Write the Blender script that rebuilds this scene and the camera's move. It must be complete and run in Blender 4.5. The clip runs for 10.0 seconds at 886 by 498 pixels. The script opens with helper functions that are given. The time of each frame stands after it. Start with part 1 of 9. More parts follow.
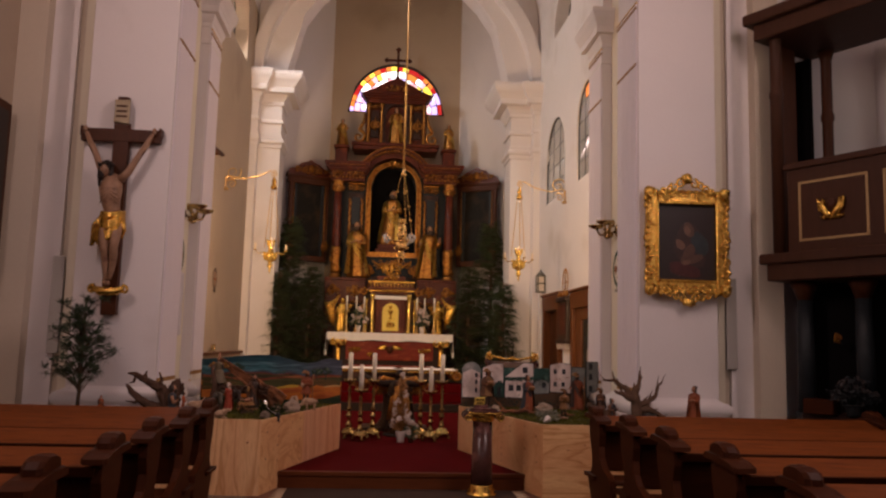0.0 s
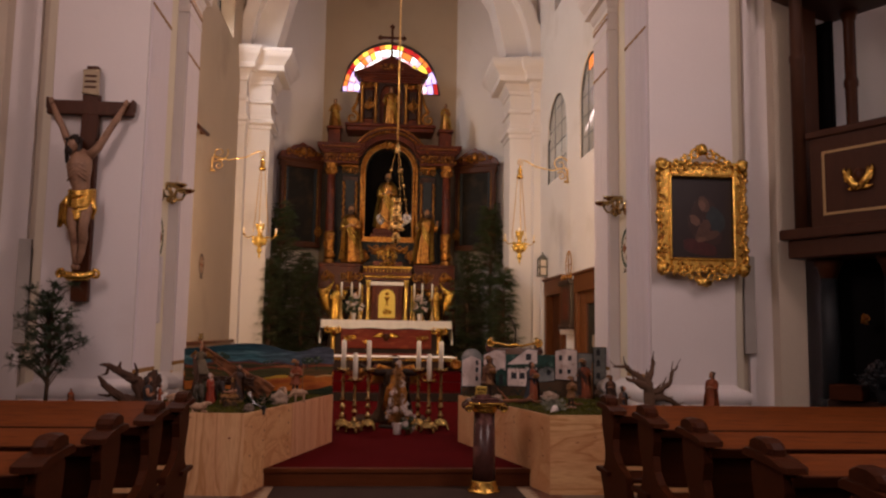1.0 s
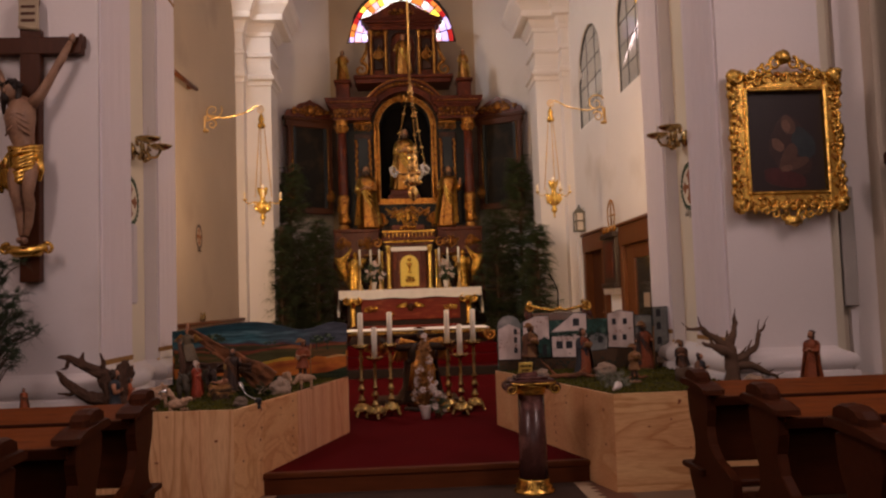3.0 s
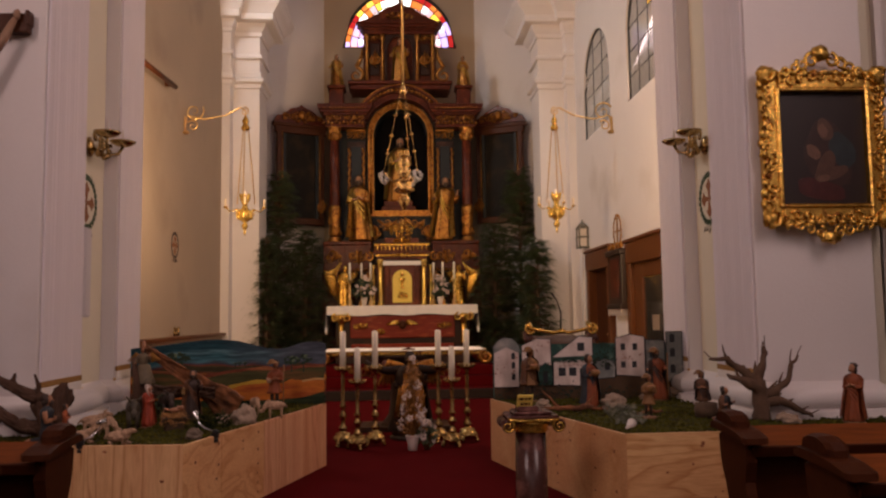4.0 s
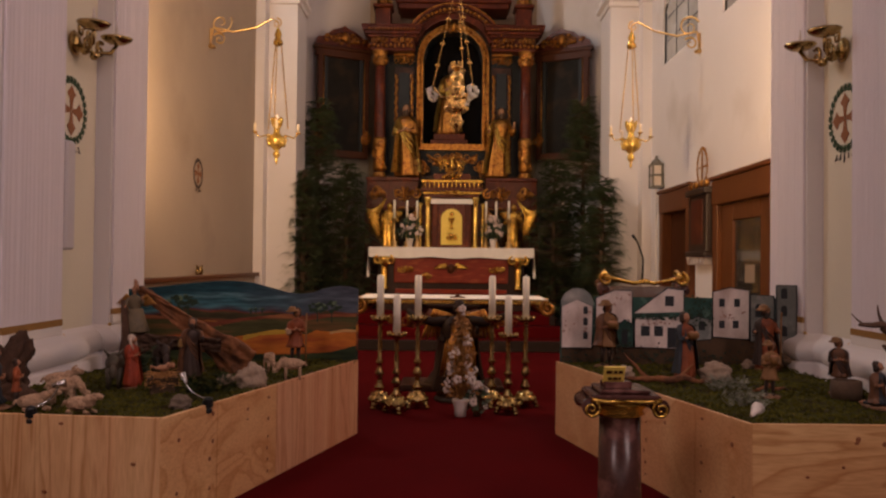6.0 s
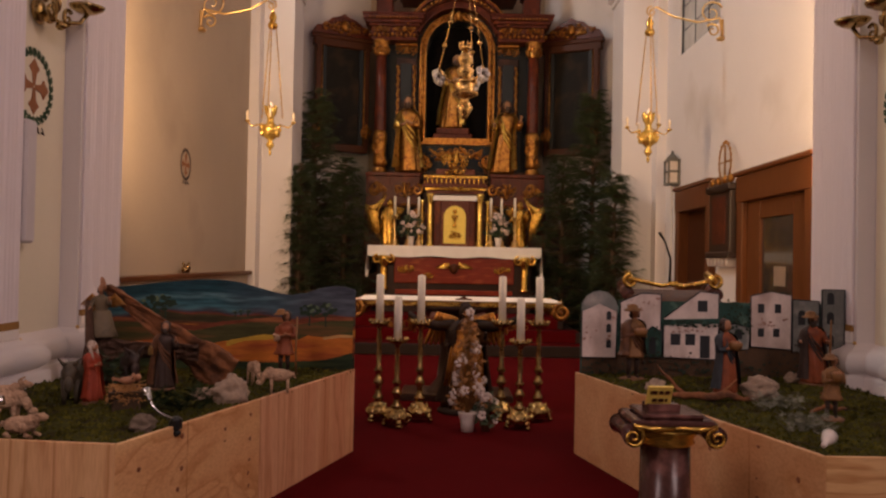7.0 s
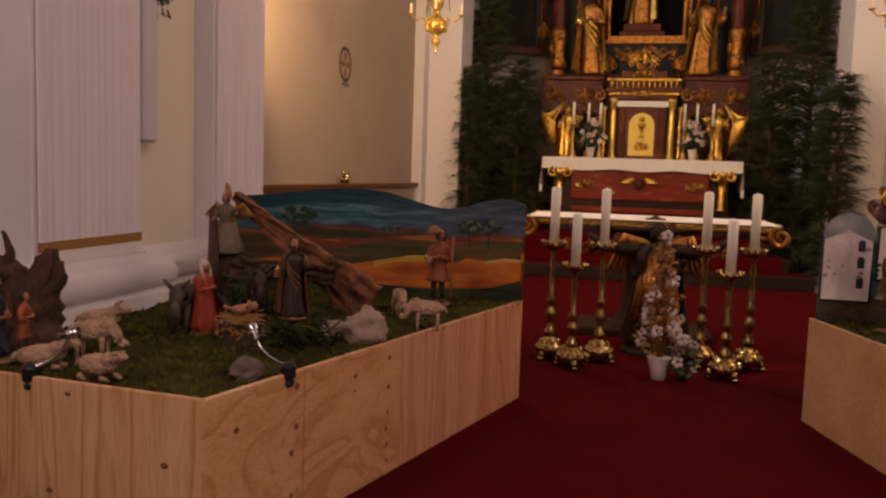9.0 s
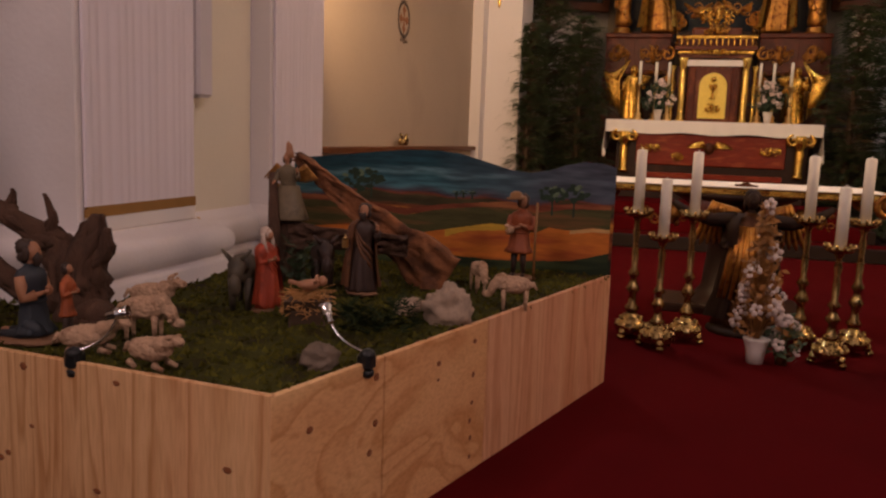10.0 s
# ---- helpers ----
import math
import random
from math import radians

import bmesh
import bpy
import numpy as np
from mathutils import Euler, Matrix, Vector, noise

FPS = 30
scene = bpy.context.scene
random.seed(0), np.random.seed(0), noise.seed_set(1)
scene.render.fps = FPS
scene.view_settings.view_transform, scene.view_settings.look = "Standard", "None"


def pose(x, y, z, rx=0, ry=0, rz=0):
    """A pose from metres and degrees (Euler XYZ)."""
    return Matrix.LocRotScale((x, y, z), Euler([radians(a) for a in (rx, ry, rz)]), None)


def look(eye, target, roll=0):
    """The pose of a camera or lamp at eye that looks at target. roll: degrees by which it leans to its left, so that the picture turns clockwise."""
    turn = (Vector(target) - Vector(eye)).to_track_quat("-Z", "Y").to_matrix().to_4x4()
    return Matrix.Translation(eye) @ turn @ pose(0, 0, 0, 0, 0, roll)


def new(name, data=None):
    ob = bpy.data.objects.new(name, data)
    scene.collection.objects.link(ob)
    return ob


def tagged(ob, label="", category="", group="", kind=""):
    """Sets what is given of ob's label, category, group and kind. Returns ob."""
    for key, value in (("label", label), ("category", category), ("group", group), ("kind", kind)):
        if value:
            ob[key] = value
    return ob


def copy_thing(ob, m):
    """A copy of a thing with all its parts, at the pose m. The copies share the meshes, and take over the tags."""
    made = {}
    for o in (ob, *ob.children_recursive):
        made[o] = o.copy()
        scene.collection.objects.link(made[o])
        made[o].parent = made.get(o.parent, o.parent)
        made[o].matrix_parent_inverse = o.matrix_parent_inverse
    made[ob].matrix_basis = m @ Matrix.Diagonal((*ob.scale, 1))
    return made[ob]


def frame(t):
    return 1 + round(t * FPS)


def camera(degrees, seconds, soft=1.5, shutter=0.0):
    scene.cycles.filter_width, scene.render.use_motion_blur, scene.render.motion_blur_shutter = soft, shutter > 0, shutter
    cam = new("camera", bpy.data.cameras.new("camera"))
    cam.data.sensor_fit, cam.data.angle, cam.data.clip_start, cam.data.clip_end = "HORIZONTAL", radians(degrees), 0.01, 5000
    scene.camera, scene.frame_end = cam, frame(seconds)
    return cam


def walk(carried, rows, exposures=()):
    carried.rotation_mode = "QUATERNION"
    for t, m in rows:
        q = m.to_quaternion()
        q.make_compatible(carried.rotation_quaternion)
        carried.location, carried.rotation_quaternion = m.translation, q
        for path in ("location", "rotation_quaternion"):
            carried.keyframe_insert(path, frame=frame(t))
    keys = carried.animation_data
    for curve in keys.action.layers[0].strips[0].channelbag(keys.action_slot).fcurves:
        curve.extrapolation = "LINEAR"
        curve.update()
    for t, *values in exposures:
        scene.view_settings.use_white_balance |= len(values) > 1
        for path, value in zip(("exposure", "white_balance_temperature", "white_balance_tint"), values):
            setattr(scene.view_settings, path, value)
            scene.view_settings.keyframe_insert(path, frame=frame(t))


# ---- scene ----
cam = camera(58.0, 10.0, 2.3)
PATH = [
    (0, (-0.337, -1.432, 1.577), (-0.176, 0.548, 1.813), 1.5),
    (0.5, (-0.255, -1.168, 1.542), (-0.117, 0.818, 1.736), 1.1),
    (1, (-0.266, -0.765, 1.549), (-0.1, 1.217, 1.756), 0.9),
    (1.5, (-0.213, -0.402, 1.527), (-0.09, 1.583, 1.742), -0.3),
    (2, (-0.158, -0.016, 1.549), (-0.07, 1.971, 1.757), -0.1),
    (2.5, (-0.174, 0.393, 1.542), (-0.087, 2.383, 1.721), -1.1),
    (3, (-0.157, 0.812, 1.535), (-0.053, 2.805, 1.663), -1.9),
    (3.2, (-0.087, 0.995, 1.567), (0.001, 2.985, 1.741), -1.4),
    (4.3, (-0.05, 1.867, 1.558), (0.063, 3.857, 1.717), -0.7),
    (4.5, (-0.059, 2.004, 1.547), (0.044, 3.998, 1.669), -0.4),
    (5, (-0.033, 2.383, 1.534), (-0.005, 4.381, 1.61), -0.8),
    (5.5, (-0.032, 2.709, 1.547), (-0.03, 4.709, 1.578), 0.1),
    (7, (-0.117, 3.726, 1.532), (-0.128, 5.726, 1.564), 1.1),
    (7.5, (-0.114, 3.966, 1.51), (-0.075, 5.965, 1.457), 1.5),
    (8, (-0.159, 4.304, 1.506), (-0.103, 6.301, 1.41), -0.5),
    (8.5, (-0.199, 4.597, 1.488), (-0.339, 6.588, 1.365), -0.4),
    (9, (-0.216, 4.792, 1.486), (-0.649, 6.735, 1.297), 1.9),
    (9.5, (-0.334, 4.973, 1.456), (-0.878, 6.88, 1.201), 2.6),
    (10, (-0.495, 5.173, 1.449), (-1.029, 7.081, 1.171), 2.1),
]
walk(cam, [(t, look(eye, target, roll)) for t, eye, target, roll in PATH], [(0, -0.16), (2.5, -0.24), (5, -0.22), (7.5, -0.06), (9.5, -0.06), (10, -0.04)])

# ---- world and large lights ----
world = bpy.data.worlds.new("sky")
scene.world = world
world.use_nodes = True
sky = world.node_tree.nodes.new("ShaderNodeTexSky")
sky.sky_type, sky.sun_disc, sky.sun_elevation, sky.sun_rotation = "NISHITA", False, radians(25), radians(200)
world.node_tree.nodes["Background"].inputs["Strength"].default_value = 0.10
world.node_tree.links.new(sky.outputs["Color"], world.node_tree.nodes["Background"].inputs["Color"])


def area(name, eye, target, power, colour, sx, sy, spread=180):
    lamp = bpy.data.lights.new(name, "AREA")
    lamp.shape, lamp.size, lamp.size_y, lamp.energy, lamp.color = "RECTANGLE", sx, sy, power, colour
    lamp.spread = radians(spread)
    ob = new(name, lamp)
    ob.matrix_world = look(eye, target)
    return ob


COOL, WARM = (1.0, 0.712, 0.685), (1.0, 0.63, 0.33)
DAY = (0.97, 0.93, 0.93)
# daylight through the tall nave windows and the gallery window behind
for yy, left, right in ((-3.0, 40, 45), (2.4, 178, 212)):
    area("nave_window_light", (-4.58, yy, 6.2), (0.5, yy + 2.6, 3.4), left, COOL, 1.4, 3.2)
    area("nave_window_light", (4.58, yy, 6.2), (-0.5, yy + 2.6, 3.4), right, COOL, 1.4, 3.2)
area("gallery_window_light", (0, -6.8, 6.0), (0, 8, 5.0), 20, COOL, 3.0, 3.0)
# unseen fill lamp added to brighten the recess behind the oratory
area("recess_fill_light", (6.19, 6.5, 4.9), (4.9, 7.2, 3.6), 5, COOL, 1.5, 2.0)
# daylight through the chancel windows
area("chancel_window_light", (3.235, 14.6, 5.4), (-3, 14.0, 3.0), 24, DAY, 1.4, 1.7)
area("chancel_window_light", (3.235, 12.1, 5.4), (-3, 10.6, 2.2), 40, COOL, 1.0, 1.7)
area("chancel_window_light", (-3.50, 13.95, 8.05), (2.8, 12.3, 3.6), 290, DAY, 0.7, 1.2)
# upright floodlights fixed behind the arch piers, aimed at the high altar
area("floodlight", (-2.96, 10.36, 3.4), (2.3, 18.4, 5.3), 138, WARM, 0.10, 2.6, 155)
area("floodlight", (2.96, 10.30, 3.4), (-1.4, 17.8, 3.6), 68, WARM, 0.10, 2.6)


# ---- materials ----
def mat(name, colour, rough=0.6, metal=0.0, vary=0.12, scale=6.0, bump=0.0, fine=60.0, second=None, second_scale=1.5, second_amount=0.5, stretch=(1, 1, 1), spec=0.4, coat=0.0):
    m = bpy.data.materials.new(name)
    m.use_nodes = True
    n, l = m.node_tree.nodes, m.node_tree.links
    b = n["Principled BSDF"]
    tc = n.new("ShaderNodeTexCoord")
    mp = n.new("ShaderNodeMapping")
    mp.inputs["Scale"].default_value = stretch
    l.new(tc.outputs["Object"], mp.inputs["Vector"])
    n1 = n.new("ShaderNodeTexNoise")
    n1.inputs["Scale"].default_value, n1.inputs["Detail"].default_value = scale, 5
    n2 = n.new("ShaderNodeTexNoise")
    n2.inputs["Scale"].default_value, n2.inputs["Detail"].default_value = fine, 3
    l.new(mp.outputs["Vector"], n1.inputs["Vector"])
    l.new(mp.outputs["Vector"], n2.inputs["Vector"])
    base = n.new("ShaderNodeMix")
    base.data_type = "RGBA"
    lo = [max(0, c * (1 - vary * 1.6)) for c in colour]
    hi = [min(1, c * (1 + vary * 1.2)) for c in colour]
    base.inputs[6].default_value, base.inputs[7].default_value = (*lo, 1), (*hi, 1)
    add = n.new("ShaderNodeMath")
    add.operation = "MULTIPLY_ADD"
    add.inputs[1].default_value = 0.35
    l.new(n2.outputs["Fac"], add.inputs[0])
    sc = n.new("ShaderNodeMath")
    sc.operation = "MULTIPLY"
    sc.inputs[1].default_value = 0.65
    l.new(n1.outputs["Fac"], sc.inputs[0])
    l.new(sc.outputs[0], add.inputs[2])
    l.new(add.outputs[0], base.inputs[0])
    col = base.outputs[2]
    if second is not None:
        n3 = n.new("ShaderNodeTexNoise")
        n3.inputs["Scale"].default_value, n3.inputs["Detail"].default_value = second_scale, 6
        l.new(mp.outputs["Vector"], n3.inputs["Vector"])
        ramp = n.new("ShaderNodeValToRGB")
        ramp.color_ramp.elements[0].position, ramp.color_ramp.elements[1].position = 0.66 - 0.3 * second_amount, 0.78 - 0.2 * second_amount
        l.new(n3.outputs["Fac"], ramp.inputs[0])
        mix = n.new("ShaderNodeMix")
        mix.data_type = "RGBA"
        mix.inputs[7].default_value = (*second, 1)
        l.new(ramp.outputs["Color"], mix.inputs[0])
        l.new(col, mix.inputs[6])
        col = mix.outputs[2]
    l.new(col, b.inputs["Base Color"])
    b.inputs["Roughness"].default_value, b.inputs["Metallic"].default_value = rough, metal
    b.inputs["Specular IOR Level"].default_value = spec
    if coat:
        b.inputs["Coat Weight"].default_value = coat
    if bump:
        bp = n.new("ShaderNodeBump")
        bp.inputs["Strength"].default_value, bp.inputs["Distance"].default_value = 1.0, bump
        l.new(add.outputs[0], bp.inputs["Height"])
        l.new(bp.outputs["Normal"], b.inputs["Normal"])
    return m


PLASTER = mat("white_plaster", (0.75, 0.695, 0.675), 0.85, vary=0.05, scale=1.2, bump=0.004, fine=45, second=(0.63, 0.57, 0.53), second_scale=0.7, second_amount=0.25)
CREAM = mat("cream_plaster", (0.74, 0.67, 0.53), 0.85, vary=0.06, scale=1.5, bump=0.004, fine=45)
# plaster toned darker: the shade on these walls is in the colour
SHADED_BEIGE = mat("shaded_beige_plaster", (0.47, 0.37, 0.275), 0.88, vary=0.08, scale=1.0, bump=0.006, fine=30, second=(0.39, 0.30, 0.22), second_scale=0.6, second_amount=0.35)
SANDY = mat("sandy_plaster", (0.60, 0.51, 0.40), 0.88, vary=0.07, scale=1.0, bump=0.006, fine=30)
STONE_FLOOR = mat("stone_floor", (0.17, 0.115, 0.075), 0.6, vary=0.2, scale=3)
PALE_STONE = mat("pale_stone", (0.42, 0.36, 0.29), 0.6, vary=0.15, scale=5)
CARPET = mat("red_carpet", (0.086, 0.0032, 0.0044), 0.95, vary=0.22, scale=2.0, bump=0.003, fine=260, spec=0.04)
STEP_WOOD = mat("step_wood", (0.105, 0.028, 0.0075), 0.5, spec=0.15, vary=0.3, scale=3, stretch=(1, 8, 8))
# same wood twice: PEW darkened for shade, PEWTOP lightened as if lit
PEW = mat("pew_wood", (0.046, 0.0115, 0.0032), 0.5, vary=0.5, scale=3, stretch=(1, 9, 9), bump=0.0008, spec=0.07)
PEWTOP = mat("lit_pew_wood", (0.150, 0.040, 0.0090), 0.5, vary=0.4, scale=3, stretch=(1, 9, 9), bump=0.0008, spec=0.06, second=(0.085, 0.022, 0.006), second_scale=4, second_amount=0.3)
DARKWOOD = mat("dark_wood", (0.070, 0.022, 0.0085), 0.45, vary=0.35, scale=4, stretch=(6, 6, 1), bump=0.001, spec=0.16)
DOORWOOD = mat("door_wood", (0.14, 0.046, 0.013), 0.42, vary=0.3, scale=4, stretch=(7, 7, 1), spec=0.25)
# the dark second tone of both gildings imitates shadow between highlights
GOLD = mat("gilding", (0.86, 0.47, 0.10), 0.27, metal=0.93, vary=0.3, scale=14, bump=0.012, fine=34, second=(0.34, 0.13, 0.032), second_scale=16, second_amount=0.38)
OLDGOLD = mat("worn_shaded_gilding", (0.47, 0.215, 0.046), 0.33, metal=0.85, vary=0.5, scale=11, bump=0.016, fine=46, second=(0.17, 0.055, 0.018), second_scale=17, second_amount=0.55)
BRASS = mat("brass", (0.72, 0.48, 0.20), 0.28, metal=1.0, vary=0.2, scale=12)
REDMARBLE = mat("red_marbled_wood", (0.090, 0.017, 0.007), 0.38, vary=0.6, scale=9, second=(0.16, 0.036, 0.011), second_scale=5, second_amount=0.38, spec=0.28)
DARKMARBLE = mat("dark_painted_wood", (0.030, 0.013, 0.009), 0.42, vary=0.3, scale=6, second=(0.06, 0.024, 0.014), second_scale=4, second_amount=0.4, spec=0.25)
GREYGREEN = mat("grey_green_paint", (0.020, 0.023, 0.026), 0.5, vary=0.3, scale=5, spec=0.25)
# near-black for painted-in deep shade; also colours the black microphone
BLACK = mat("black_paint_and_shade", (0.0045, 0.0035, 0.0035), 0.8, vary=0.3, spec=0.08)
CLOTH = mat("white_cloth", (0.80, 0.74, 0.68), 0.9, vary=0.05, scale=8, bump=0.002, fine=120, spec=0.1)
WAX = mat("candle_wax", (0.78, 0.72, 0.62), 0.45, vary=0.05, scale=6)
NEEDLES = mat("fir_needles", (0.080, 0.108, 0.052), 0.55, vary=0.7, scale=5, spec=0.25, second=(0.18, 0.20, 0.105), second_scale=8, second_amount=0.3)
DARKBRASS = mat("tarnished_brass", (0.50, 0.35, 0.145), 0.22, metal=0.97, vary=0.35, scale=16, bump=0.006, fine=60, second=(0.10, 0.055, 0.022), second_scale=14, second_amount=0.28)
BRIGHTGOLD = mat("polished_gilt_sheet", (0.94, 0.64, 0.13), 0.28, metal=0.25, vary=0.18, scale=24, bump=0.006, fine=50)
SHINYGOLD = mat("burnished_gilding", (0.96, 0.59, 0.15), 0.22, metal=0.75, vary=0.2, scale=16, bump=0.006, fine=40)
BARK = mat("bark", (0.10, 0.060, 0.035), 0.85, vary=0.35, scale=14, bump=0.01)


# ---- mesh building ----
class Geo:
    """Collects vertices and faces of one part."""

    def __init__(self):
        self.v, self.f, self.smooth, self.slot, self.now, self.weld = [], [], [], [], 0, False

    def add(self, verts, faces, smooth=False, m=None):
        k = len(self.v)
        if m is not None:
            verts = [tuple(m @ Vector(p)) for p in verts]
        self.v += [tuple(p) for p in verts]
        self.f += [tuple(k + i for i in f) for f in faces]
        self.smooth += [smooth] * len(faces)
        self.slot += [self.now] * len(faces)
        return self

    def use(self, i):
        """Faces added from here on take material i."""
        self.now = i
        return self

    def box(self, x0, y0, z0, x1, y1, z1, e=0.0, m=None):
        """A box with chamfered vertical and top edges of width e."""
        if e <= 0:
            vs = [(x, y, z) for z in (z0, z1) for x, y in ((x0, y0), (x1, y0), (x1, y1), (x0, y1))]
            fs = [(3, 2, 1, 0), (4, 5, 6, 7), (0, 1, 5, 4), (1, 2, 6, 5), (2, 3, 7, 6), (3, 0, 4, 7)]
            return self.add(vs, fs, False, m)

        def ring(d, z):
            return [(x0 + d + e, y0 + d, z), (x1 - d - e, y0 + d, z), (x1 - d, y0 + d + e, z), (x1 - d, y1 - d - e, z),
                    (x1 - d - e, y1 - d, z), (x0 + d + e, y1 - d, z), (x0 + d, y1 - d - e, z), (x0 + d, y0 + d + e, z)]
        vs = ring(e, z0) + ring(0, z0 + e) + ring(0, z1 - e) + ring(e, z1)
        fs = [tuple(range(7, -1, -1)), tuple(range(24, 32))]
        for r in range(3):
            fs += [(r * 8 + i, r * 8 + (i + 1) % 8, r * 8 + 8 + (i + 1) % 8, r * 8 + 8 + i) for i in range(8)]
        return self.add(vs, fs, False, m)

    def lathe(self, profile, c=(0, 0, 0), seg=16, m=None, squash=1.0):
        """Turned shape: profile rows of (radius, height)."""
        vs, fs = [], []
        for r, z in profile:
            vs += [(c[0] + r * math.cos(2 * math.pi * i / seg), c[1] + squash * r * math.sin(2 * math.pi * i / seg), c[2] + z) for i in range(seg)]
        for j in range(len(profile) - 1):
            fs += [(j * seg + i, j * seg + (i + 1) % seg, j * seg + seg + (i + 1) % seg, j * seg + seg + i) for i in range(seg)]
        fs.append(tuple(range(seg - 1, -1, -1)))
        fs.append(tuple((len(profile) - 1) * seg + i for i in range(seg)))
        return self.add(vs, fs, True, m)

    def tube(self, pts, radii, seg=7, m=None):
        """A bent bar through pts; radii one number or one per point."""
        pts = [Vector(p) for p in pts]
        if not hasattr(radii, "__len__"):
            radii = [radii] * len(pts)
        vs, fs = [], []
        for i, p in enumerate(pts):
            d = (pts[min(i + 1, len(pts) - 1)] - pts[max(i - 1, 0)]).normalized()
            a = d.orthogonal().normalized() if i == 0 else (a - d * a.dot(d)).normalized()
            b = d.cross(a)
            vs += [tuple(p + radii[i] * (math.cos(2 * math.pi * k / seg) * a + math.sin(2 * math.pi * k / seg) * b)) for k in range(seg)]
        for j in range(len(pts) - 1):
            fs += [(j * seg + k, j * seg + (k + 1) % seg, j * seg + seg + (k + 1) % seg, j * seg + seg + k) for k in range(seg)]
        fs += [tuple(range(seg - 1, -1, -1)), tuple((len(pts) - 1) * seg + k for k in range(seg))]
        return self.add(vs, fs, True, m)

    def prism(self, poly, d0, d1, plane="xz", m=None, smooth=False):
        """A flat outline (u, v) pushed from d0 to d1 along the third axis."""
        put = {"xz": lambda u, v, d: (u, d, v), "yz": lambda u, v, d: (d, u, v), "xy": lambda u, v, d: (u, v, d)}[plane]
        k = len(poly)
        vs = [put(u, v, d0) for u, v in poly] + [put(u, v, d1) for u, v in poly]
        fs = [tuple(range(k)), tuple(range(2 * k - 1, k - 1, -1))] + [(i, (i + 1) % k, k + (i + 1) % k, k + i) for i in range(k)]
        return self.add(vs, fs, smooth, m)

    def blob(self, c, r, seg=10, rings=7, rough=0.0, seed=0, m=None, curl=0.0, smooth=True):
        """A rounded lump with radii r, roughened by noise."""
        vs, fs = [], []
        for j in range(rings + 1):
            th = math.pi * j / rings
            for i in range(seg):
                ph = 2 * math.pi * i / seg
                d = Vector((math.sin(th) * math.cos(ph), math.sin(th) * math.sin(ph), math.cos(th)))
                k = 1 + rough * noise.noise(d * 1.9 + Vector((seed * 7.3, seed * 1.7, 0))) + rough * 0.5 * noise.noise(d * 4.3 + Vector((seed * 3.1, 5, 0)))
                if curl:
                    k += curl * noise.noise(d * 8.5 + Vector((seed, 0, 3)))
                vs.append((c[0] + r[0] * d.x * k, c[1] + r[1] * d.y * k, c[2] + r[2] * d.z * k))
        for j in range(rings):
            fs += [(j * seg + seg + i, j * seg + seg + (i + 1) % seg, j * seg + (i + 1) % seg, j * seg + i) for i in range(seg)]
        return self.add(vs, fs, smooth, m)

    def ring(self, cx, cz, r0, r1, a0, a1, k, y0, y1, rise=1.0, wave=0.0, waves=0):
        """One continuous arched bar in the xz plane between radii r0 and r1, y0 front to y1 back; wave scallops its outer edge."""
        vs, fs = [], []
        for i in range(k + 1):
            a = radians(a0 + (a1 - a0) * i / k)
            q = r1 + wave * abs(math.sin(waves * math.pi * i / k))
            for r, y in ((r0, y0), (q, y0), (q, y1), (r0, y1)):
                vs.append((cx + r * math.cos(a), y, cz + rise * r * math.sin(a)))
        for i in range(k):
            fs += [(i * 4 + j, i * 4 + (j + 1) % 4, i * 4 + 4 + (j + 1) % 4, i * 4 + 4 + j) for j in range(4)]
        fs += [(0, 1, 2, 3), (4 * k + 3, 4 * k + 2, 4 * k + 1, 4 * k)]
        return self.add(vs, fs)

    def collar(self, x0, y0, x1, y1, profile, smooth=True):
        """A moulding round a rectangle: profile rows of (projection, height), rounded between."""
        vs, fs = [], []
        for d, z in profile:
            vs += [(x0 - d, y0 - d, z), (x1 + d, y0 - d, z), (x1 + d, y1 + d, z), (x0 - d, y1 + d, z)]
        for k in range(4):
            line = [vs[4 * j + k] for j in range(len(profile))]
            nxt = [vs[4 * j + (k + 1) % 4] for j in range(len(profile))]
            n = len(line)
            self.add(line + nxt, [(j, n + j, n + j + 1, j + 1) for j in range(n - 1)], smooth)
        top = 4 * (len(profile) - 1)
        return self.add(vs[top:], [(0, 1, 2, 3)])

    def wall(self, plane, a, b, d0, d1, z0, z1, holes=()):
        """A thick upright wall along u in a..b with openings (u0, u1, sill, spring, arched)."""
        self.weld = True
        cuts = {a, b}
        for u0, u1, sill, spring, arched in holes:
            k = 14 if arched else 1
            cuts |= {u0 + (u1 - u0) * i / k for i in range(k + 1)}
        cuts = sorted(cuts)

        def top(h, u):
            u0, u1, sill, spring, arched = h
            if not arched:
                return spring
            r = (u1 - u0) / 2
            return spring + math.sqrt(max(0, r * r - (u - (u0 + u1) / 2) ** 2)) * arched
        for u, w in zip(cuts, cuts[1:]):
            mid = (u + w) / 2
            h = [q for q in holes if q[0] < mid < q[1]]
            low = [(z0, z0)]
            for q in sorted(h, key=lambda q: q[2]):
                self.band(u, w, low[-1], (q[2], q[2]), d0, d1, plane)
                low.append((top(q, u), top(q, w)))
            self.band(u, w, low[-1], (z1, z1), d0, d1, plane)
        return self

    def band(self, u, w, lo, hi, d0, d1, plane):
        """One upright strip of wall between two sloping edges."""
        if hi[0] > lo[0] + 1e-6 or hi[1] > lo[1] + 1e-6:
            self.prism([(u, lo[0]), (w, lo[1]), (w, hi[1]), (u, hi[0])], d0, d1, plane)

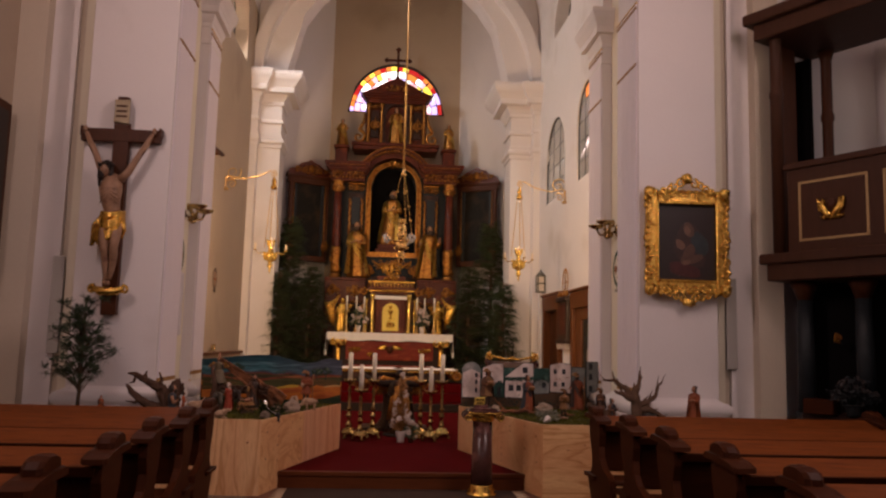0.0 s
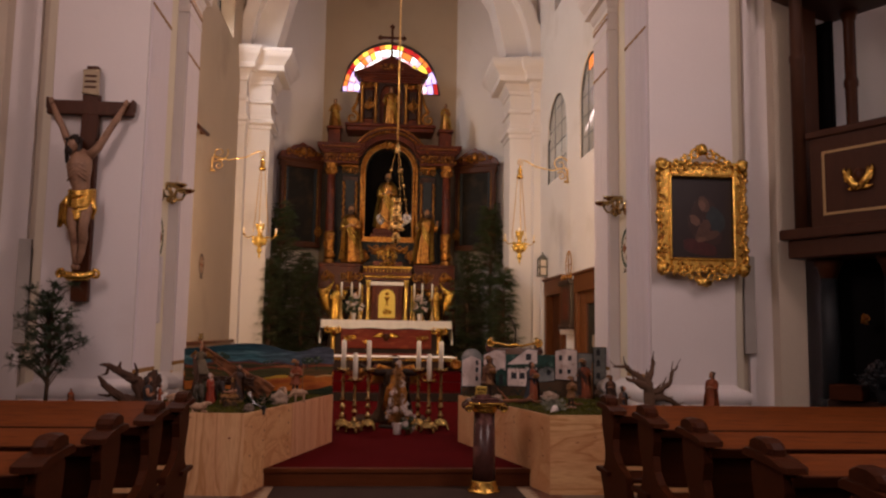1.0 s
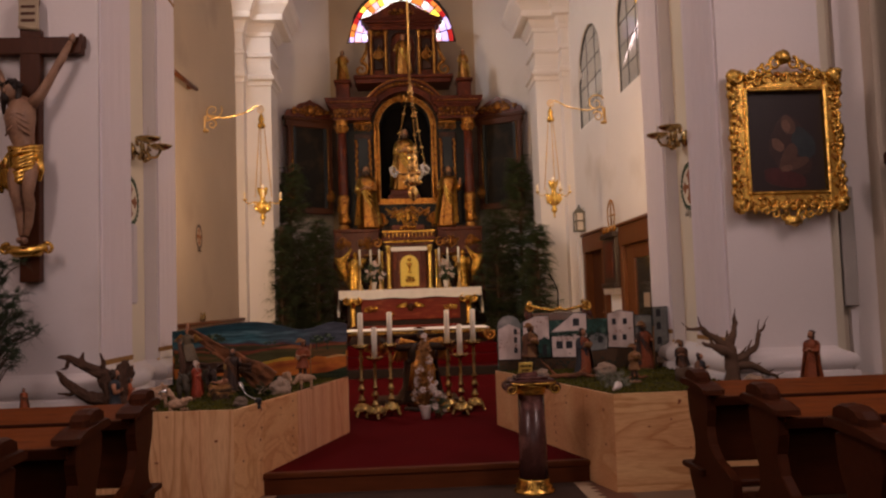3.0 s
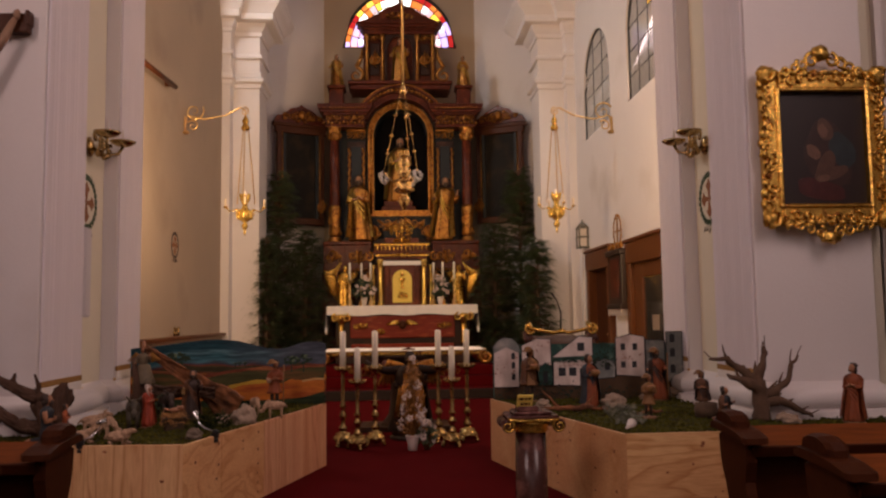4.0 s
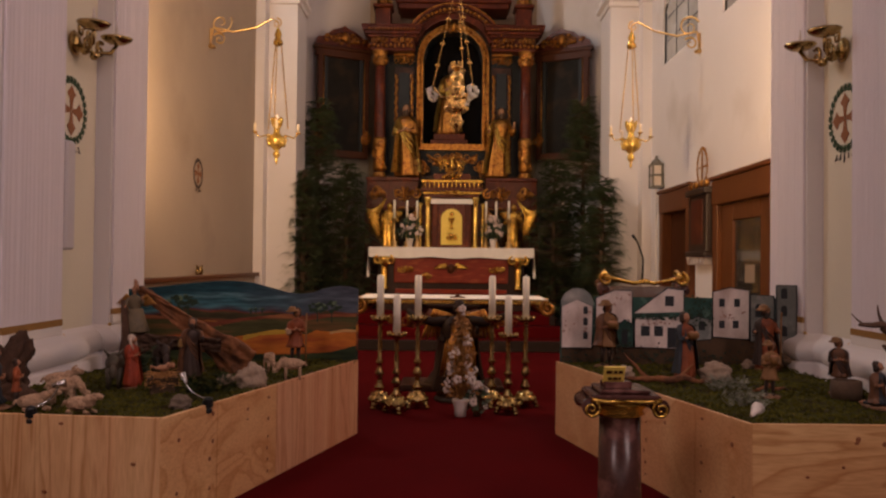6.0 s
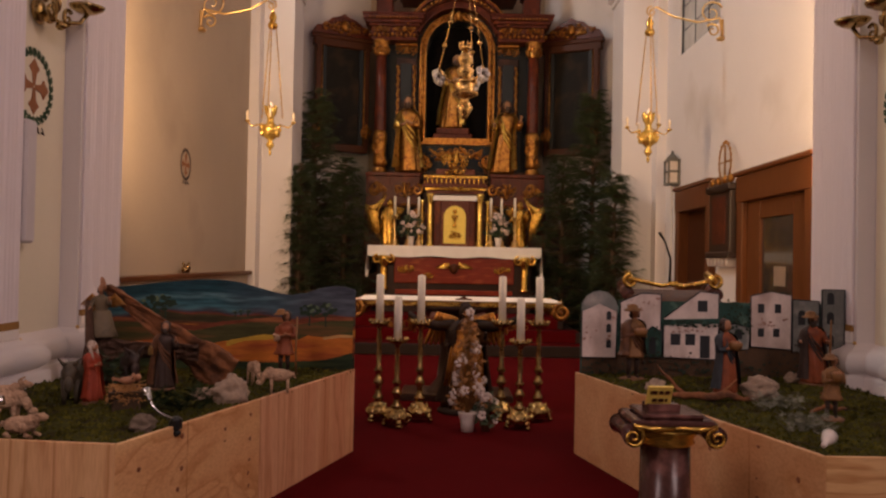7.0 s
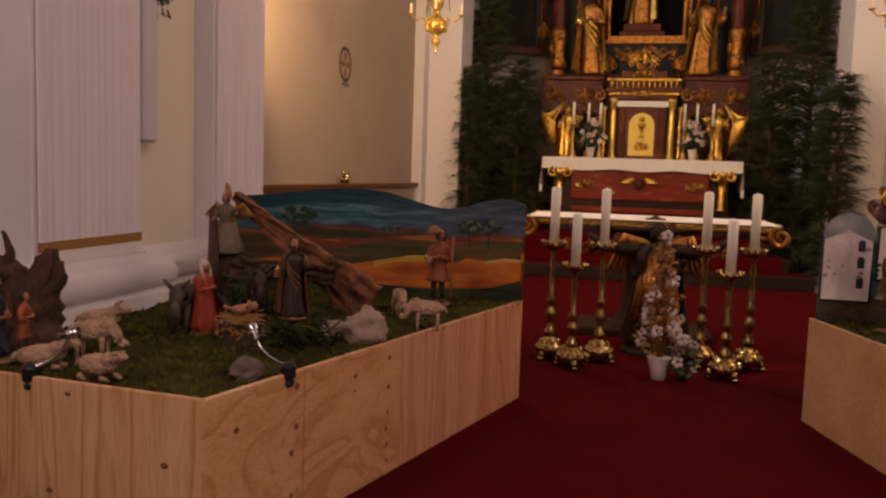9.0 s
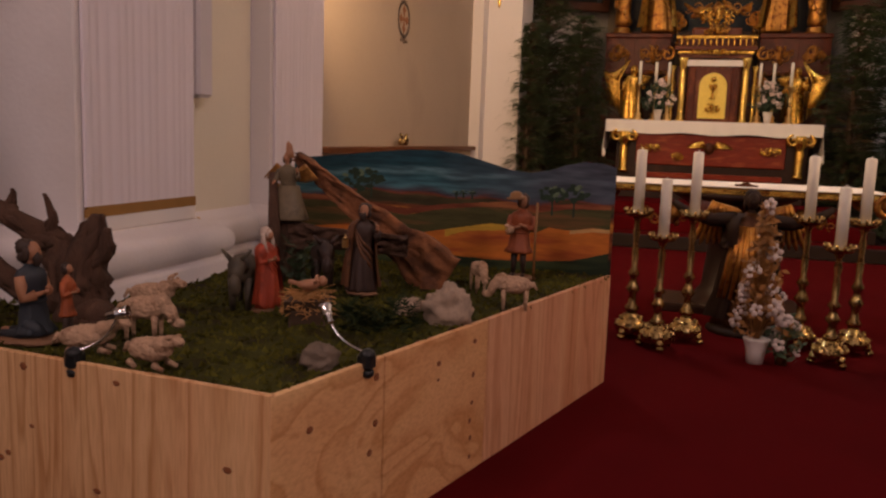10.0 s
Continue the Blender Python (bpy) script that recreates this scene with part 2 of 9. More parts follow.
    def mesh(self, name, material):
        me = bpy.data.meshes.new(name)
        me.from_pydata(self.v, [], self.f)
        me.polygons.foreach_set("use_smooth", self.smooth)
        for one in material if isinstance(material, (list, tuple)) else [material]:
            me.materials.append(one)
        me.polygons.foreach_set("material_index", self.slot)
        bm = bmesh.new()
        bm.from_mesh(me)
        if self.weld:
            bmesh.ops.remove_doubles(bm, verts=bm.verts, dist=0.0005)
            seen = {}
            for f in bm.faces:
                seen.setdefault(frozenset(v.index for v in f.verts), []).append(f)
            bmesh.ops.delete(bm, geom=[f for fs in seen.values() if len(fs) > 1 for f in fs], context="FACES_ONLY")
        bmesh.ops.recalc_face_normals(bm, faces=bm.faces)
        bm.to_mesh(me)
        bm.free()
        return me


def part(name, geo, material, parent, label=""):
    ob = new(name, geo.mesh(name, material))
    ob.parent = parent
    return tagged(ob, label)


def thing(name, label, category, at=(0, 0, 0), turn=0, group=""):
    ob = new(name)
    ob.matrix_basis = pose(*at, 0, 0, turn)
    return tagged(ob, label, category, group)


def solid(name, geo, material, label, category, at=(0, 0, 0), turn=0, group=""):
    """A thing that is one mesh."""
    ob = new(name, geo.mesh(name, material))
    ob.matrix_basis = pose(*at, 0, 0, turn)
    return tagged(ob, label, category, group)


def structure(name, geo, material, label, category):
    ob = new(name, geo.mesh(name, material))
    return tagged(ob, label, category, "", "structure")


def arc(cx, cz, r, a0, a1, k):
    return [(cx + r * math.cos(radians(a0 + (a1 - a0) * i / k)), cz + r * math.sin(radians(a0 + (a1 - a0) * i / k))) for i in range(k + 1)]


# ---- large structure ----
DARKSTONE = mat("dark_step_stone", (0.022, 0.012, 0.009), 0.6, vary=0.25, scale=5, spec=0.2)
g = Geo().box(-4.9, -7, -0.3, 4.9, 7.5, 0.0)
structure("floor", g, STONE_FLOOR, "worn brownish stone floor of the nave", "floor")
RUNNER = mat("grey_brown_runner", (0.055, 0.034, 0.025), 0.95, vary=0.25, scale=3, bump=0.003, fine=220, spec=0.08)
structure("floor_runner", Geo().box(-1.22, -6.8, 0.0, 1.20, 7.44, 0.010, 0.003), RUNNER, "dark grey-brown carpet runner along the aisle", "carpet")
PALETILE, BROWNTILE = mat("pale_floor_tile", (0.42, 0.30, 0.19), 0.55, vary=0.2, scale=6), mat("red_brown_floor_tile", (0.13, 0.045, 0.022), 0.55, vary=0.3, scale=8)
for s in (-1, 1):
    x0, x1 = sorted((s * 1.10, s * 1.36))
    structure("floor_border", Geo().box(x0, -2, 0.0, x1, 7.45, 0.004), PALETILE, "pale stone border strip of the aisle", "floor")
    x0, x1 = sorted((s * 1.36, s * 1.56))
    structure("floor_band", Geo().box(x0, -2, 0.0, x1, 7.45, 0.004), BROWNTILE, "red-brown tile band beside the aisle", "floor")
    g = Geo()
    for k in range(60):
        y = 0.6 + 0.115 * k
        g.prism([(s * 1.36, y), (s * 1.29, y + 0.0575), (s * 1.36, y + 0.115)], 0.001, 0.0075, "xy")
    tagged(structure("border_teeth", g, BROWNTILE, "row of dark triangular inlays", "floor"), "row of dark triangular inlays", "floor", "", "stuff")
g = Geo().box(-4.9, 7.5, -0.3, 4.9, 19.6, 0.165)
structure("chancel_floor", g, PALE_STONE, "raised chancel floor under the red carpet", "floor")
g = Geo().box(-2.6, 7.535, 0.165, 2.6, 15.3, 0.174)
structure("carpet", g, CARPET, "deep red carpet covering the chancel floor", "carpet")
g = Geo().box(-2.6, 7.47, 0.0, 2.6, 7.5, 0.15).box(-2.6, 7.455, 0.13, 2.6, 7.535, 0.178, 0.008)
structure("chancel_step", g, STEP_WOOD, "brown wooden riser and nosing of the chancel step", "step")
g = Geo()
for i, (y0, z1) in enumerate(((15.35, 0.34), (15.75, 0.51), (16.15, 0.68))):
    g.box(-2.15 + 0.22 * i, y0, 0.17 if i == 0 else z1 - 0.17, 2.15 - 0.22 * i, 18.4, z1 - 0.006, 0.012)
structure("altar_steps", g, DARKSTONE, "dark stone steps in front of the high altar", "steps")
g = Geo()
for i, (y0, z1) in enumerate(((15.35, 0.34), (15.75, 0.51), (16.15, 0.68))):
    g.box(-2.10 + 0.22 * i, y0 + 0.05, z1 - 0.01, 2.10 - 0.22 * i, (15.74, 16.14, 17.2)[i], z1 + 0.004)
    if i:
        g.box(-2.05 + 0.22 * i, y0 - 0.006, z1 - 0.16, 2.05 - 0.22 * i, y0 + 0.02, z1 + 0.004)
structure("altar_carpet", g, CARPET, "red carpet runner on the altar steps", "carpet")

H = 11.0
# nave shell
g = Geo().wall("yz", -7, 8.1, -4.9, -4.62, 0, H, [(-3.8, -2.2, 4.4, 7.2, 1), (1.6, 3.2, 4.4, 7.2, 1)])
structure("wall_nave_west", g, SHADED_BEIGE, "nave wall with tall windows, its plaster coloured darker for shade", "wall")
g = Geo().wall("yz", -7, 4.4, 4.62, 4.9, 0, H, [(-3.8, -2.2, 4.4, 7.2, 1), (1.6, 3.2, 4.4, 7.2, 1)])
structure("wall_nave_east", g, PLASTER, "plain white plaster nave wall with tall windows", "wall")
g = Geo().wall("xz", -4.9, 4.9, -7.2, -7, 0, H, [(-1.5, 1.5, 4.5, 6.5, 1)])
structure("wall_gallery", g, PLASTER, "plain white plaster end wall of the nave", "wall")
# the opening in the outer recess wall is added, out of view, for the fill lamp
g = Geo().box(4.9, 4.2, 0, 6.4, 4.4, H).wall("yz", 4.4, 8.6, 6.2, 6.4, 0, H, [(5.6, 7.4, 3.6, 5.6, 1)]).box(4.62, 8.4, 0, 6.2, 8.6, H)
structure("wall_recess", g, PLASTER, "white plaster walls of the side recess", "wall")
structure("floor_recess", Geo().box(4.9, 4.4, -0.3, 6.2, 8.4, 0.0), STONE_FLOOR, "dark stone floor of the side recess", "floor")
structure("ceiling_recess", Geo().box(4.62, 4.2, H - 2, 6.4, 8.6, H - 1.8), PLASTER, "white plaster ceiling of the side recess", "ceiling")
structure("ceiling", Geo().box(-4.9, -7, H, 4.9, 20, H + 0.3), PLASTER, "white plaster nave ceiling", "ceiling")

def CORNICE(out, z, tall):
    """Moulding rows of a classical cornice: fillet, ovolo, corona, cyma and top fillet."""
    rows = ((0.02, 0.0), (0.08, 0.02), (0.08, 0.12), (0.13, 0.15), (0.20, 0.21), (0.25, 0.28), (0.27, 0.34), (0.58, 0.35), (0.60, 0.37), (0.60, 0.53), (0.64, 0.54), (0.68, 0.59), (0.76, 0.66), (0.88, 0.74), (0.95, 0.82), (0.97, 0.87), (1.0, 0.88), (1.0, 0.99), (0.98, 1.0))
    return [(out * d, z + tall * h) for d, h in rows]


# arch piers: front face, stepped strips towards the aisle side, jamb with two pilasters
for s, side in ((-1, "left"), (1, "right")):
    def q(geo, x0, y0, z0, x1, y1, z1, e=0.0):
        return geo.box(min(s * x0, s * x1), y0, z0, max(s * x0, s * x1), y1, z1, e)
    P2 = (9.42, 10.12) if s < 0 else (9.34, 10.02)
    structure("pier_" + side, q(Geo(), 2.77, 7.85, 0, 3.74, 8.66, H, 0.006), PLASTER, "tall white plaster front of the arch pier", "pier")
    structure("pier_jamb_" + side, q(Geo(), 2.88, 8.66, 0, 3.74, P2[1], H), PLASTER, "recessed white plaster jamb of the pier", "pier")
    structure("pier_back_" + side, q(Geo(), 2.90, P2[1], 0, 3.74, 10.17, H), PLASTER, "rear edge of the white plaster pier", "pier")
    structure("pilaster_" + side, q(Geo(), 2.755, P2[0], 0, 2.879, P2[1], 6.3), PLASTER, "white plaster pilaster on the pier side", "pilaster")
    g = Geo()
    q(g, 3.74, 7.94, 0, 3.86, 8.66, H)
    structure("pier_edge_" + side, g, CREAM, "narrow cream plaster strip along the pier", "trim")
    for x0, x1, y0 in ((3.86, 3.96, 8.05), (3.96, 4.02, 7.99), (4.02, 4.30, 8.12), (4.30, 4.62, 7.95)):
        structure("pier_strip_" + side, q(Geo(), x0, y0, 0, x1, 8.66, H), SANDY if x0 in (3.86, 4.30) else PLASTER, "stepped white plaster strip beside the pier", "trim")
    # moulded base running round the pier
    g = Geo()
    base = [(0.15, 0.0), (0.15, 0.79), (0.14, 0.804), (0.095, 0.806), (0.09, 0.812), (0.10, 0.82), (0.128, 0.835), (0.143, 0.86), (0.148, 0.89), (0.142, 0.92), (0.125, 0.945), (0.10, 0.962), (0.075, 0.97), (0.055, 0.978), (0.035, 0.992), (0.018, 1.006), (0.004, 1.015)]
    for x0, y0, x1, y1 in ((2.77, 7.85, 3.70, 8.66), (2.755, P2[0] + 0.002, 3.6, P2[1])):
        g.collar(min(s * x0, s * x1), y0, max(s * x0, s * x1), y1, base)
    g.collar(min(s * 2.884, s * 3.6), 8.5, max(s * 2.884, s * 3.6), P2[0] + 0.1, base)
    structure("pier_base_" + side, g, PLASTER, "moulded white plaster base of the pier", "trim")
    # impost cornice on the second pilaster, a smaller band on the first
    g = Geo()
    g.collar(min(s * 2.755, s * 3.2), P2[0], max(s * 2.755, s * 3.2), P2[1], [(0.004, 5.60), (0.022, 5.605), (0.022, 5.66), (0.004, 5.67)], False)
    g.collar(min(s * 2.755, s * 3.2), P2[0], max(s * 2.755, s * 3.2), P2[1], CORNICE(0.20, 5.84, 0.52), False)
    structure("impost_" + side, g, PLASTER, "moulded white impost cornice", "trim")
    g = Geo()
    g.collar(min(s * 2.77, s * 3.4), 7.85, max(s * 2.77, s * 3.4), 8.66, CORNICE(0.20, 6.30, 0.52), False)
    structure("front_impost_" + side, g, PLASTER, "moulded white impost cornice of the arch pier", "trim")
    structure("arch_spring_" + side, q(Geo(), 2.755, P2[0], 6.36, 2.879, P2[1], H), PLASTER, "white plaster arch springing", "arch")

# chancel walls
WIN_Y = ((13.72, 15.45), (11.45, 12.75))
g = Geo().wall("yz", 10.17, 17.2, 3.25, 3.65, 0, H, [(WIN_Y[0][0], WIN_Y[0][1], 4.62, 5.45, 1), (WIN_Y[1][0], WIN_Y[1][1], 4.60, 5.65, 1), (11.05, 12.70, 0.165, 2.48, 0), (13.88, 15.15, 0.165, 2.52, 0), (13.3, 14.75, 8.1, 8.25, 1)])
structure("wall_chancel_right", g, PLASTER, "white plaster chancel wall with arched windows and doorways", "wall")
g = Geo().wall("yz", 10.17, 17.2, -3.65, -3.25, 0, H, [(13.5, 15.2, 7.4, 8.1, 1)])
structure("wall_chancel_left", g, SHADED_BEIGE, "chancel wall with shade put into its beige plaster colour", "wall")
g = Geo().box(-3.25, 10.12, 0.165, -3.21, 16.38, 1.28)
structure("dado", g, SHADED_BEIGE, "low beige plaster dado below the ledge", "wall")
g = Geo().box(-3.25, 10.12, 1.28, -3.14, 16.38, 1.335, 0.008)
structure("ledge", g, DOORWOOD, "narrow brown wooden ledge along the wall", "trim")

# pilasters and arch in front of the apse
for s, side in ((-1, "left"), (1, "right")):
    def q(geo, x0, y0, z0, x1, y1, z1, e=0.0):
        return geo.box(min(s * x0, s * x1), y0, z0, max(s * x0, s * x1), y1, z1, e)
    structure("apse_pilaster_" + side, q(Geo(), 2.62, 16.4, 0, 3.1, 17.2, 7.5), PLASTER, "tall white plaster pilaster before the apse", "pilaster")
    structure("wall_pilaster_" + side, q(Geo(), 3.1, 16.12, 0, 3.25, 17.2, 7.5), PLASTER, "narrow white plaster pilaster beside the apse arch", "pilaster")
    for nm, x0, y0, k in (("apse_capital_", 2.62, 16.4, 1.0), ("wall_capital_", 3.1, 16.12, 0.66)):
        g = Geo()
        a, b = sorted((s * x0, s * 3.25))
        g.collar(a, y0, b, 17.2, CORNICE(0.47 * k, 6.82, 0.70), False)
        g.collar(a, y0, b, 17.2, [(0.005, 6.40), (0.05 * k, 6.41), (0.05 * k, 6.45), (0.02, 6.49), (0.005, 6.50)], False)
        g.collar(a, y0, b, 17.2, [(0.005, 5.84), (0.03 * k, 5.85), (0.03 * k, 5.93), (0.08 * k, 5.96), (0.08 * k, 6.02), (0.03, 6.06), (0.03, 6.14), (0.005, 6.15)], False)
        structure(nm + side, g, PLASTER, "heavy moulded white plaster capital", "capital")
# arch bands over the apse opening
g = Geo()
g.wall("xz", -3.4, 3.4, 16.5, 17.2, 7.52, H, [(-2.6, 2.6, 7.52, 7.52, 1.14)])
structure("apse_arch", g, PLASTER, "round white plaster arch over the apse", "arch")
structure("wall_rib", Geo().ring(0, 7.52, 3.06, 3.34, 0, 180, 40, 16.15, 16.5), PLASTER, "projecting plaster rib beside the apse arch", "arch")
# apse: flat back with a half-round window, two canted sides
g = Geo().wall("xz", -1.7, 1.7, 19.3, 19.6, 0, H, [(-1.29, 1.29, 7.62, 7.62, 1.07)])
structure("wall_apse", g, SHADED_BEIGE, "apse wall with brown shade in its plaster colour and a half-round window", "wall")
for s, side in ((-1, "left"), (1, "right")):
    g = Geo().prism([(s * 1.7, 19.3), (s * 3.3, 18.0), (s * 3.3, 17.2), (s * 3.6, 17.2), (s * 3.6, 18.3), (s * 1.7, 19.7)], 0, H, "xy")
    structure("wall_apse_" + side, g, PLASTER, "canted plaster side wall of the apse", "wall")
# chancel vault
g = Geo()
v = arc(0, 9.0, 3.25, 0, 180, 24)
for (x0, z0), (x1, z1) in zip(v, v[1:]):
    g.prism([(x0, min(z0, H)), (x1, min(z1, H)), (x1 * 1.03, min(z1, H) + 0.2), (x0 * 1.03, min(z0, H) + 0.2)], 10.1, 19.5, "xz")
structure("vault_ceiling", g, PLASTER, "white plaster barrel vault of the chancel", "ceiling")


# ---- shapes shared by many things ----
def scroll(g, c, r, turns=1.4, thick=0.02, plane="xz", flip=1, start=0.0, m=None):
    """A curled volute of tapering bar."""
    pts, rad = [], []
    k = int(10 * turns) + 6
    for i in range(k + 1):
        u = i / k
        a = start + flip * u * turns * 2 * math.pi
        rr = r * (1 - 0.86 * u)
        d = (rr * math.cos(a), rr * math.sin(a))
        pts.append((c[0] + d[0], c[1], c[2] + d[1]) if plane == "xz" else (c[0], c[1] + d[0], c[2] + d[1]))
        rad.append(thick * (1 - 0.55 * u))
    return g.tube(pts, rad, 6, m)


def foliage_ornament(g, c, w, h, seed=0, depth=0.05, m=None):
    """Mirrored carved leaf scrolls, w wide and h high, facing -y."""
    rnd = random.Random(seed)
    x, y, z = c
    for s in (-1, 1):
        for j in range(3):
            r = h * (0.25 - 0.05 * j)
            scroll(g, (x + s * w * (0.13 + 0.15 * j), y - depth * 0.3, z + h * rnd.uniform(-0.12, 0.16)), r, 1.2, max(0.007, r * 0.20), "xz", s * (1 if j % 2 else -1), rnd.uniform(0, 6), m)
        for j in range(10):
            u = rnd.random()
            g.blob((x + s * w * (0.04 + 0.44 * u), y - depth * 0.35, z + h * rnd.uniform(-0.42, 0.42) * (1 - 0.55 * u)), (w * rnd.uniform(0.03, 0.06), depth * 0.6, h * rnd.uniform(0.05, 0.12)), 7, 5, 0.6, seed + j, m)
    g.blob((x, y - depth * 0.5, z + h * 0.05), (w * 0.09, depth, h * 0.34), 8, 6, 0.4, seed, m)
    return g


def robed(g, h, seed=0, lean=0.0, slots=(0, 1, 2), arms=1, girth=1.0, m=None, legs=False, kneel=False, beard=False, cloak=True, big=1.12, bare=False, scarf=None):
    """A carved figure of height h at the origin facing -y: draped robe, cloak, sleeves, head and hair."""
    rnd = random.Random(seed)
    m = m or Matrix.Identity(4)
    hair = slots[3] if len(slots) > 3 else slots[1]
    seg, f1, f2, ph = 44, rnd.choice((7, 8, 9)), rnd.choice((12, 13)), rnd.uniform(0, 6)
    low = 0.30 if legs or kneel else 0.0
    if kneel:
        m = m @ pose(0, 0, -0.27 * h)

    def sway(z):
        return lean * z + 0.022 * h * math.sin(3.4 * z / h + ph)

    def shell(prof, a0, a1, amp, out, closed):
        vs, fs = [], []
        n = seg if closed else 26
        for r, z in prof:
            for i in range(n):
                a = a0 + (a1 - a0) * i / (n if closed else n - 1)
                w = amp * max(0.12, 1 - 1.15 * z / 0.8)
                k = out + w * (0.6 * math.sin(f1 * a + ph + 2.2 * z) + 0.35 * math.sin(f2 * a - ph - 3 * z)) + 0.05 * noise.noise(Vector((math.cos(a) * 3, math.sin(a) * 3 + seed, z * 7)))
                knee = 0.03 * math.exp(-((a + 1.2 + 0.5 * math.sin(ph)) / 0.4) ** 2 - ((z - 0.30) / 0.12) ** 2)
                vs.append(((r * girth * k) * h * math.cos(a) + sway(z * h), (r * girth * 0.72 * k + knee) * h * math.sin(a), z * h))
        for j in range(len(prof) - 1):
            fs += [(j * n + i, j * n + (i + 1) % n, j * n + n + (i + 1) % n, j * n + n + i) for i in range(n if closed else n - 1)]
        if closed:
            fs += [tuple(range(n - 1, -1, -1)), tuple((len(prof) - 1) * n + i for i in range(n))]
        g.add(vs, fs, True, m)
    g.use(slots[0])
    full = [(0.150, 0), (0.152, 0.03), (0.138, 0.14), (0.124, 0.27), (0.114, 0.38), (0.106, 0.47), (0.090, 0.55), (0.100, 0.61), (0.114, 0.69), (0.118, 0.755), (0.096, 0.80), (0.05, 0.83), (0.034, 0.85)]
    if low:
        full = [(0.142, low), (0.140, low + 0.03)] + [p for p in full if p[1] > low + 0.06]
    shell(full, -math.pi, math.pi, 0.17, 1.0, True)
    g.tube([(sway(0.555 * h) + 0.098 * girth * h * math.cos(a), 0.072 * girth * h * math.sin(a), 0.555 * h) for a in np.linspace(0, 2 * math.pi, 17)], 0.011 * h, 5, m)
    if legs:
        for s in (-1, 1):
            x = s * 0.052 * h + sway(0.3 * h)
            g.use(hair).tube([(x, 0.0, 0.36 * h), (x + s * 0.006 * h, -0.012 * h, 0.20 * h), (x + s * 0.012 * h, 0.01 * h, 0.045 * h)], [0.048 * h, 0.040 * h, 0.028 * h], 8, m)
            g.blob((x + s * 0.014 * h, -0.03 * h, 0.02 * h), (0.03 * h, 0.062 * h, 0.022 * h), 8, 6, 0, 0, m)
    if kneel:
        for s in (-1, 1):
            g.use(slots[0]).tube([(s * 0.06 * h, 0.0, 0.40 * h), (s * 0.065 * h, -0.10 * h, 0.325 * h), (s * 0.065 * h, 0.02 * h, 0.30 * h), (s * 0.06 * h, 0.22 * h, 0.30 * h)], [0.07 * h, 0.062 * h, 0.05 * h, 0.03 * h], 9, m)
            g.use(slots[2]).blob((s * 0.06 * h, 0.26 * h, 0.295 * h), (0.028 * h, 0.05 * h, 0.028 * h), 7, 5, 0, 0, m)
    if cloak:
        g.use(slots[1])
        c0 = rnd.choice((-0.75, -0.35))
        prof = [(0.166, low * 0.9 + 0.06), (0.150, 0.24 + low * 0.3), (0.136, 0.42), (0.124, 0.56), (0.130, 0.68), (0.130, 0.76), (0.100, 0.815), (0.058, 0.845)]
        shell(prof, c0, c0 + 4.5, 0.20, 1.06, False)
        shell(prof, c0, c0 + 4.5, 0.20, 1.16, False)
        for k in range(3):
            g.tube([(-0.085 * h + sway(0.7 * h), -0.075 * h, (0.76 - 0.05 * k) * h), (0.0, -0.098 * h, (0.60 - 0.07 * k) * h), (0.085 * h, -0.078 * h, (0.52 - 0.09 * k) * h), (0.125 * h, -0.02 * h, (0.44 - 0.1 * k) * h)], [0.012 * h, 0.019 * h, 0.019 * h, 0.012 * h], 6, m)
    for s in (-1, 1):
        sx = sway(0.77 * h)
        sh = Vector((s * 0.108 * girth * h + sx, 0.005 * h, 0.765 * h))
        if arms == 1:
            el, ha = Vector((s * 0.155 * h + sx, -0.03 * h, 0.60 * h)), Vector((s * 0.022 * h + sx, -0.125 * h, 0.645 * h + s * 0.012 * h))
        else:
            up = rnd.uniform(-0.04, 0.14) if s > 0 else rnd.uniform(-0.12, 0.02)
            el, ha = Vector((s * 0.175 * h + sx, -0.02 * h, 0.62 * h)), Vector((s * 0.185 * h + sx, -0.13 * h, (0.66 + up) * h))
        mid = el.lerp(ha, 0.55)
        g.use(slots[2] if bare else slots[0] if s > 0 or not cloak else slots[1]).tube([sh, sh.lerp(el, 0.5), el, mid], [0.040 * h, 0.043 * h, 0.038 * h, 0.044 * h], 9, m)
        g.use(slots[2]).tube([mid, ha], [0.022 * h, 0.018 * h], 7, m)
        g.blob(tuple(ha + (ha - mid).normalized() * 0.015 * h), (0.024 * h, 0.024 * h, 0.02 * h), 7, 5, 0.3, seed, m)
    hx = sway(0.9 * h)
    g.use(slots[2]).tube([(hx * 0.9, 0.0, 0.81 * h), (hx, -0.008 * h, 0.89 * h)], [0.030 * h, 0.027 * h], 8, m)
    top = m @ Matrix.Translation((hx, 0, 0.86 * h)) @ Matrix.Diagonal((big, big, big, 1))
    g.blob((0, -0.016 * h, 0.065 * h), (0.043 * h, 0.050 * h, 0.060 * h), 12, 9, 0.05, seed, top)
    g.blob((0, -0.068 * h, 0.058 * h), (0.008 * h, 0.012 * h, 0.015 * h), 6, 4, 0, 0, top)
    g.use(hair).blob((0, 0.022 * h, 0.090 * h), (0.054 * h, 0.054 * h, 0.052 * h), 14, 10, 0.25, seed + 2, top, 0.14)
    g.blob((0, 0.028 * h, 0.035 * h), (0.050 * h, 0.036 * h, 0.05 * h), 12, 8, 0.25, seed + 3, top, 0.14)
    for s in (-1, 1):
        g.blob((s * 0.042 * h, -0.005 * h, 0.05 * h), (0.016 * h, 0.026 * h, 0.045 * h), 8, 6, 0.3, seed, top)
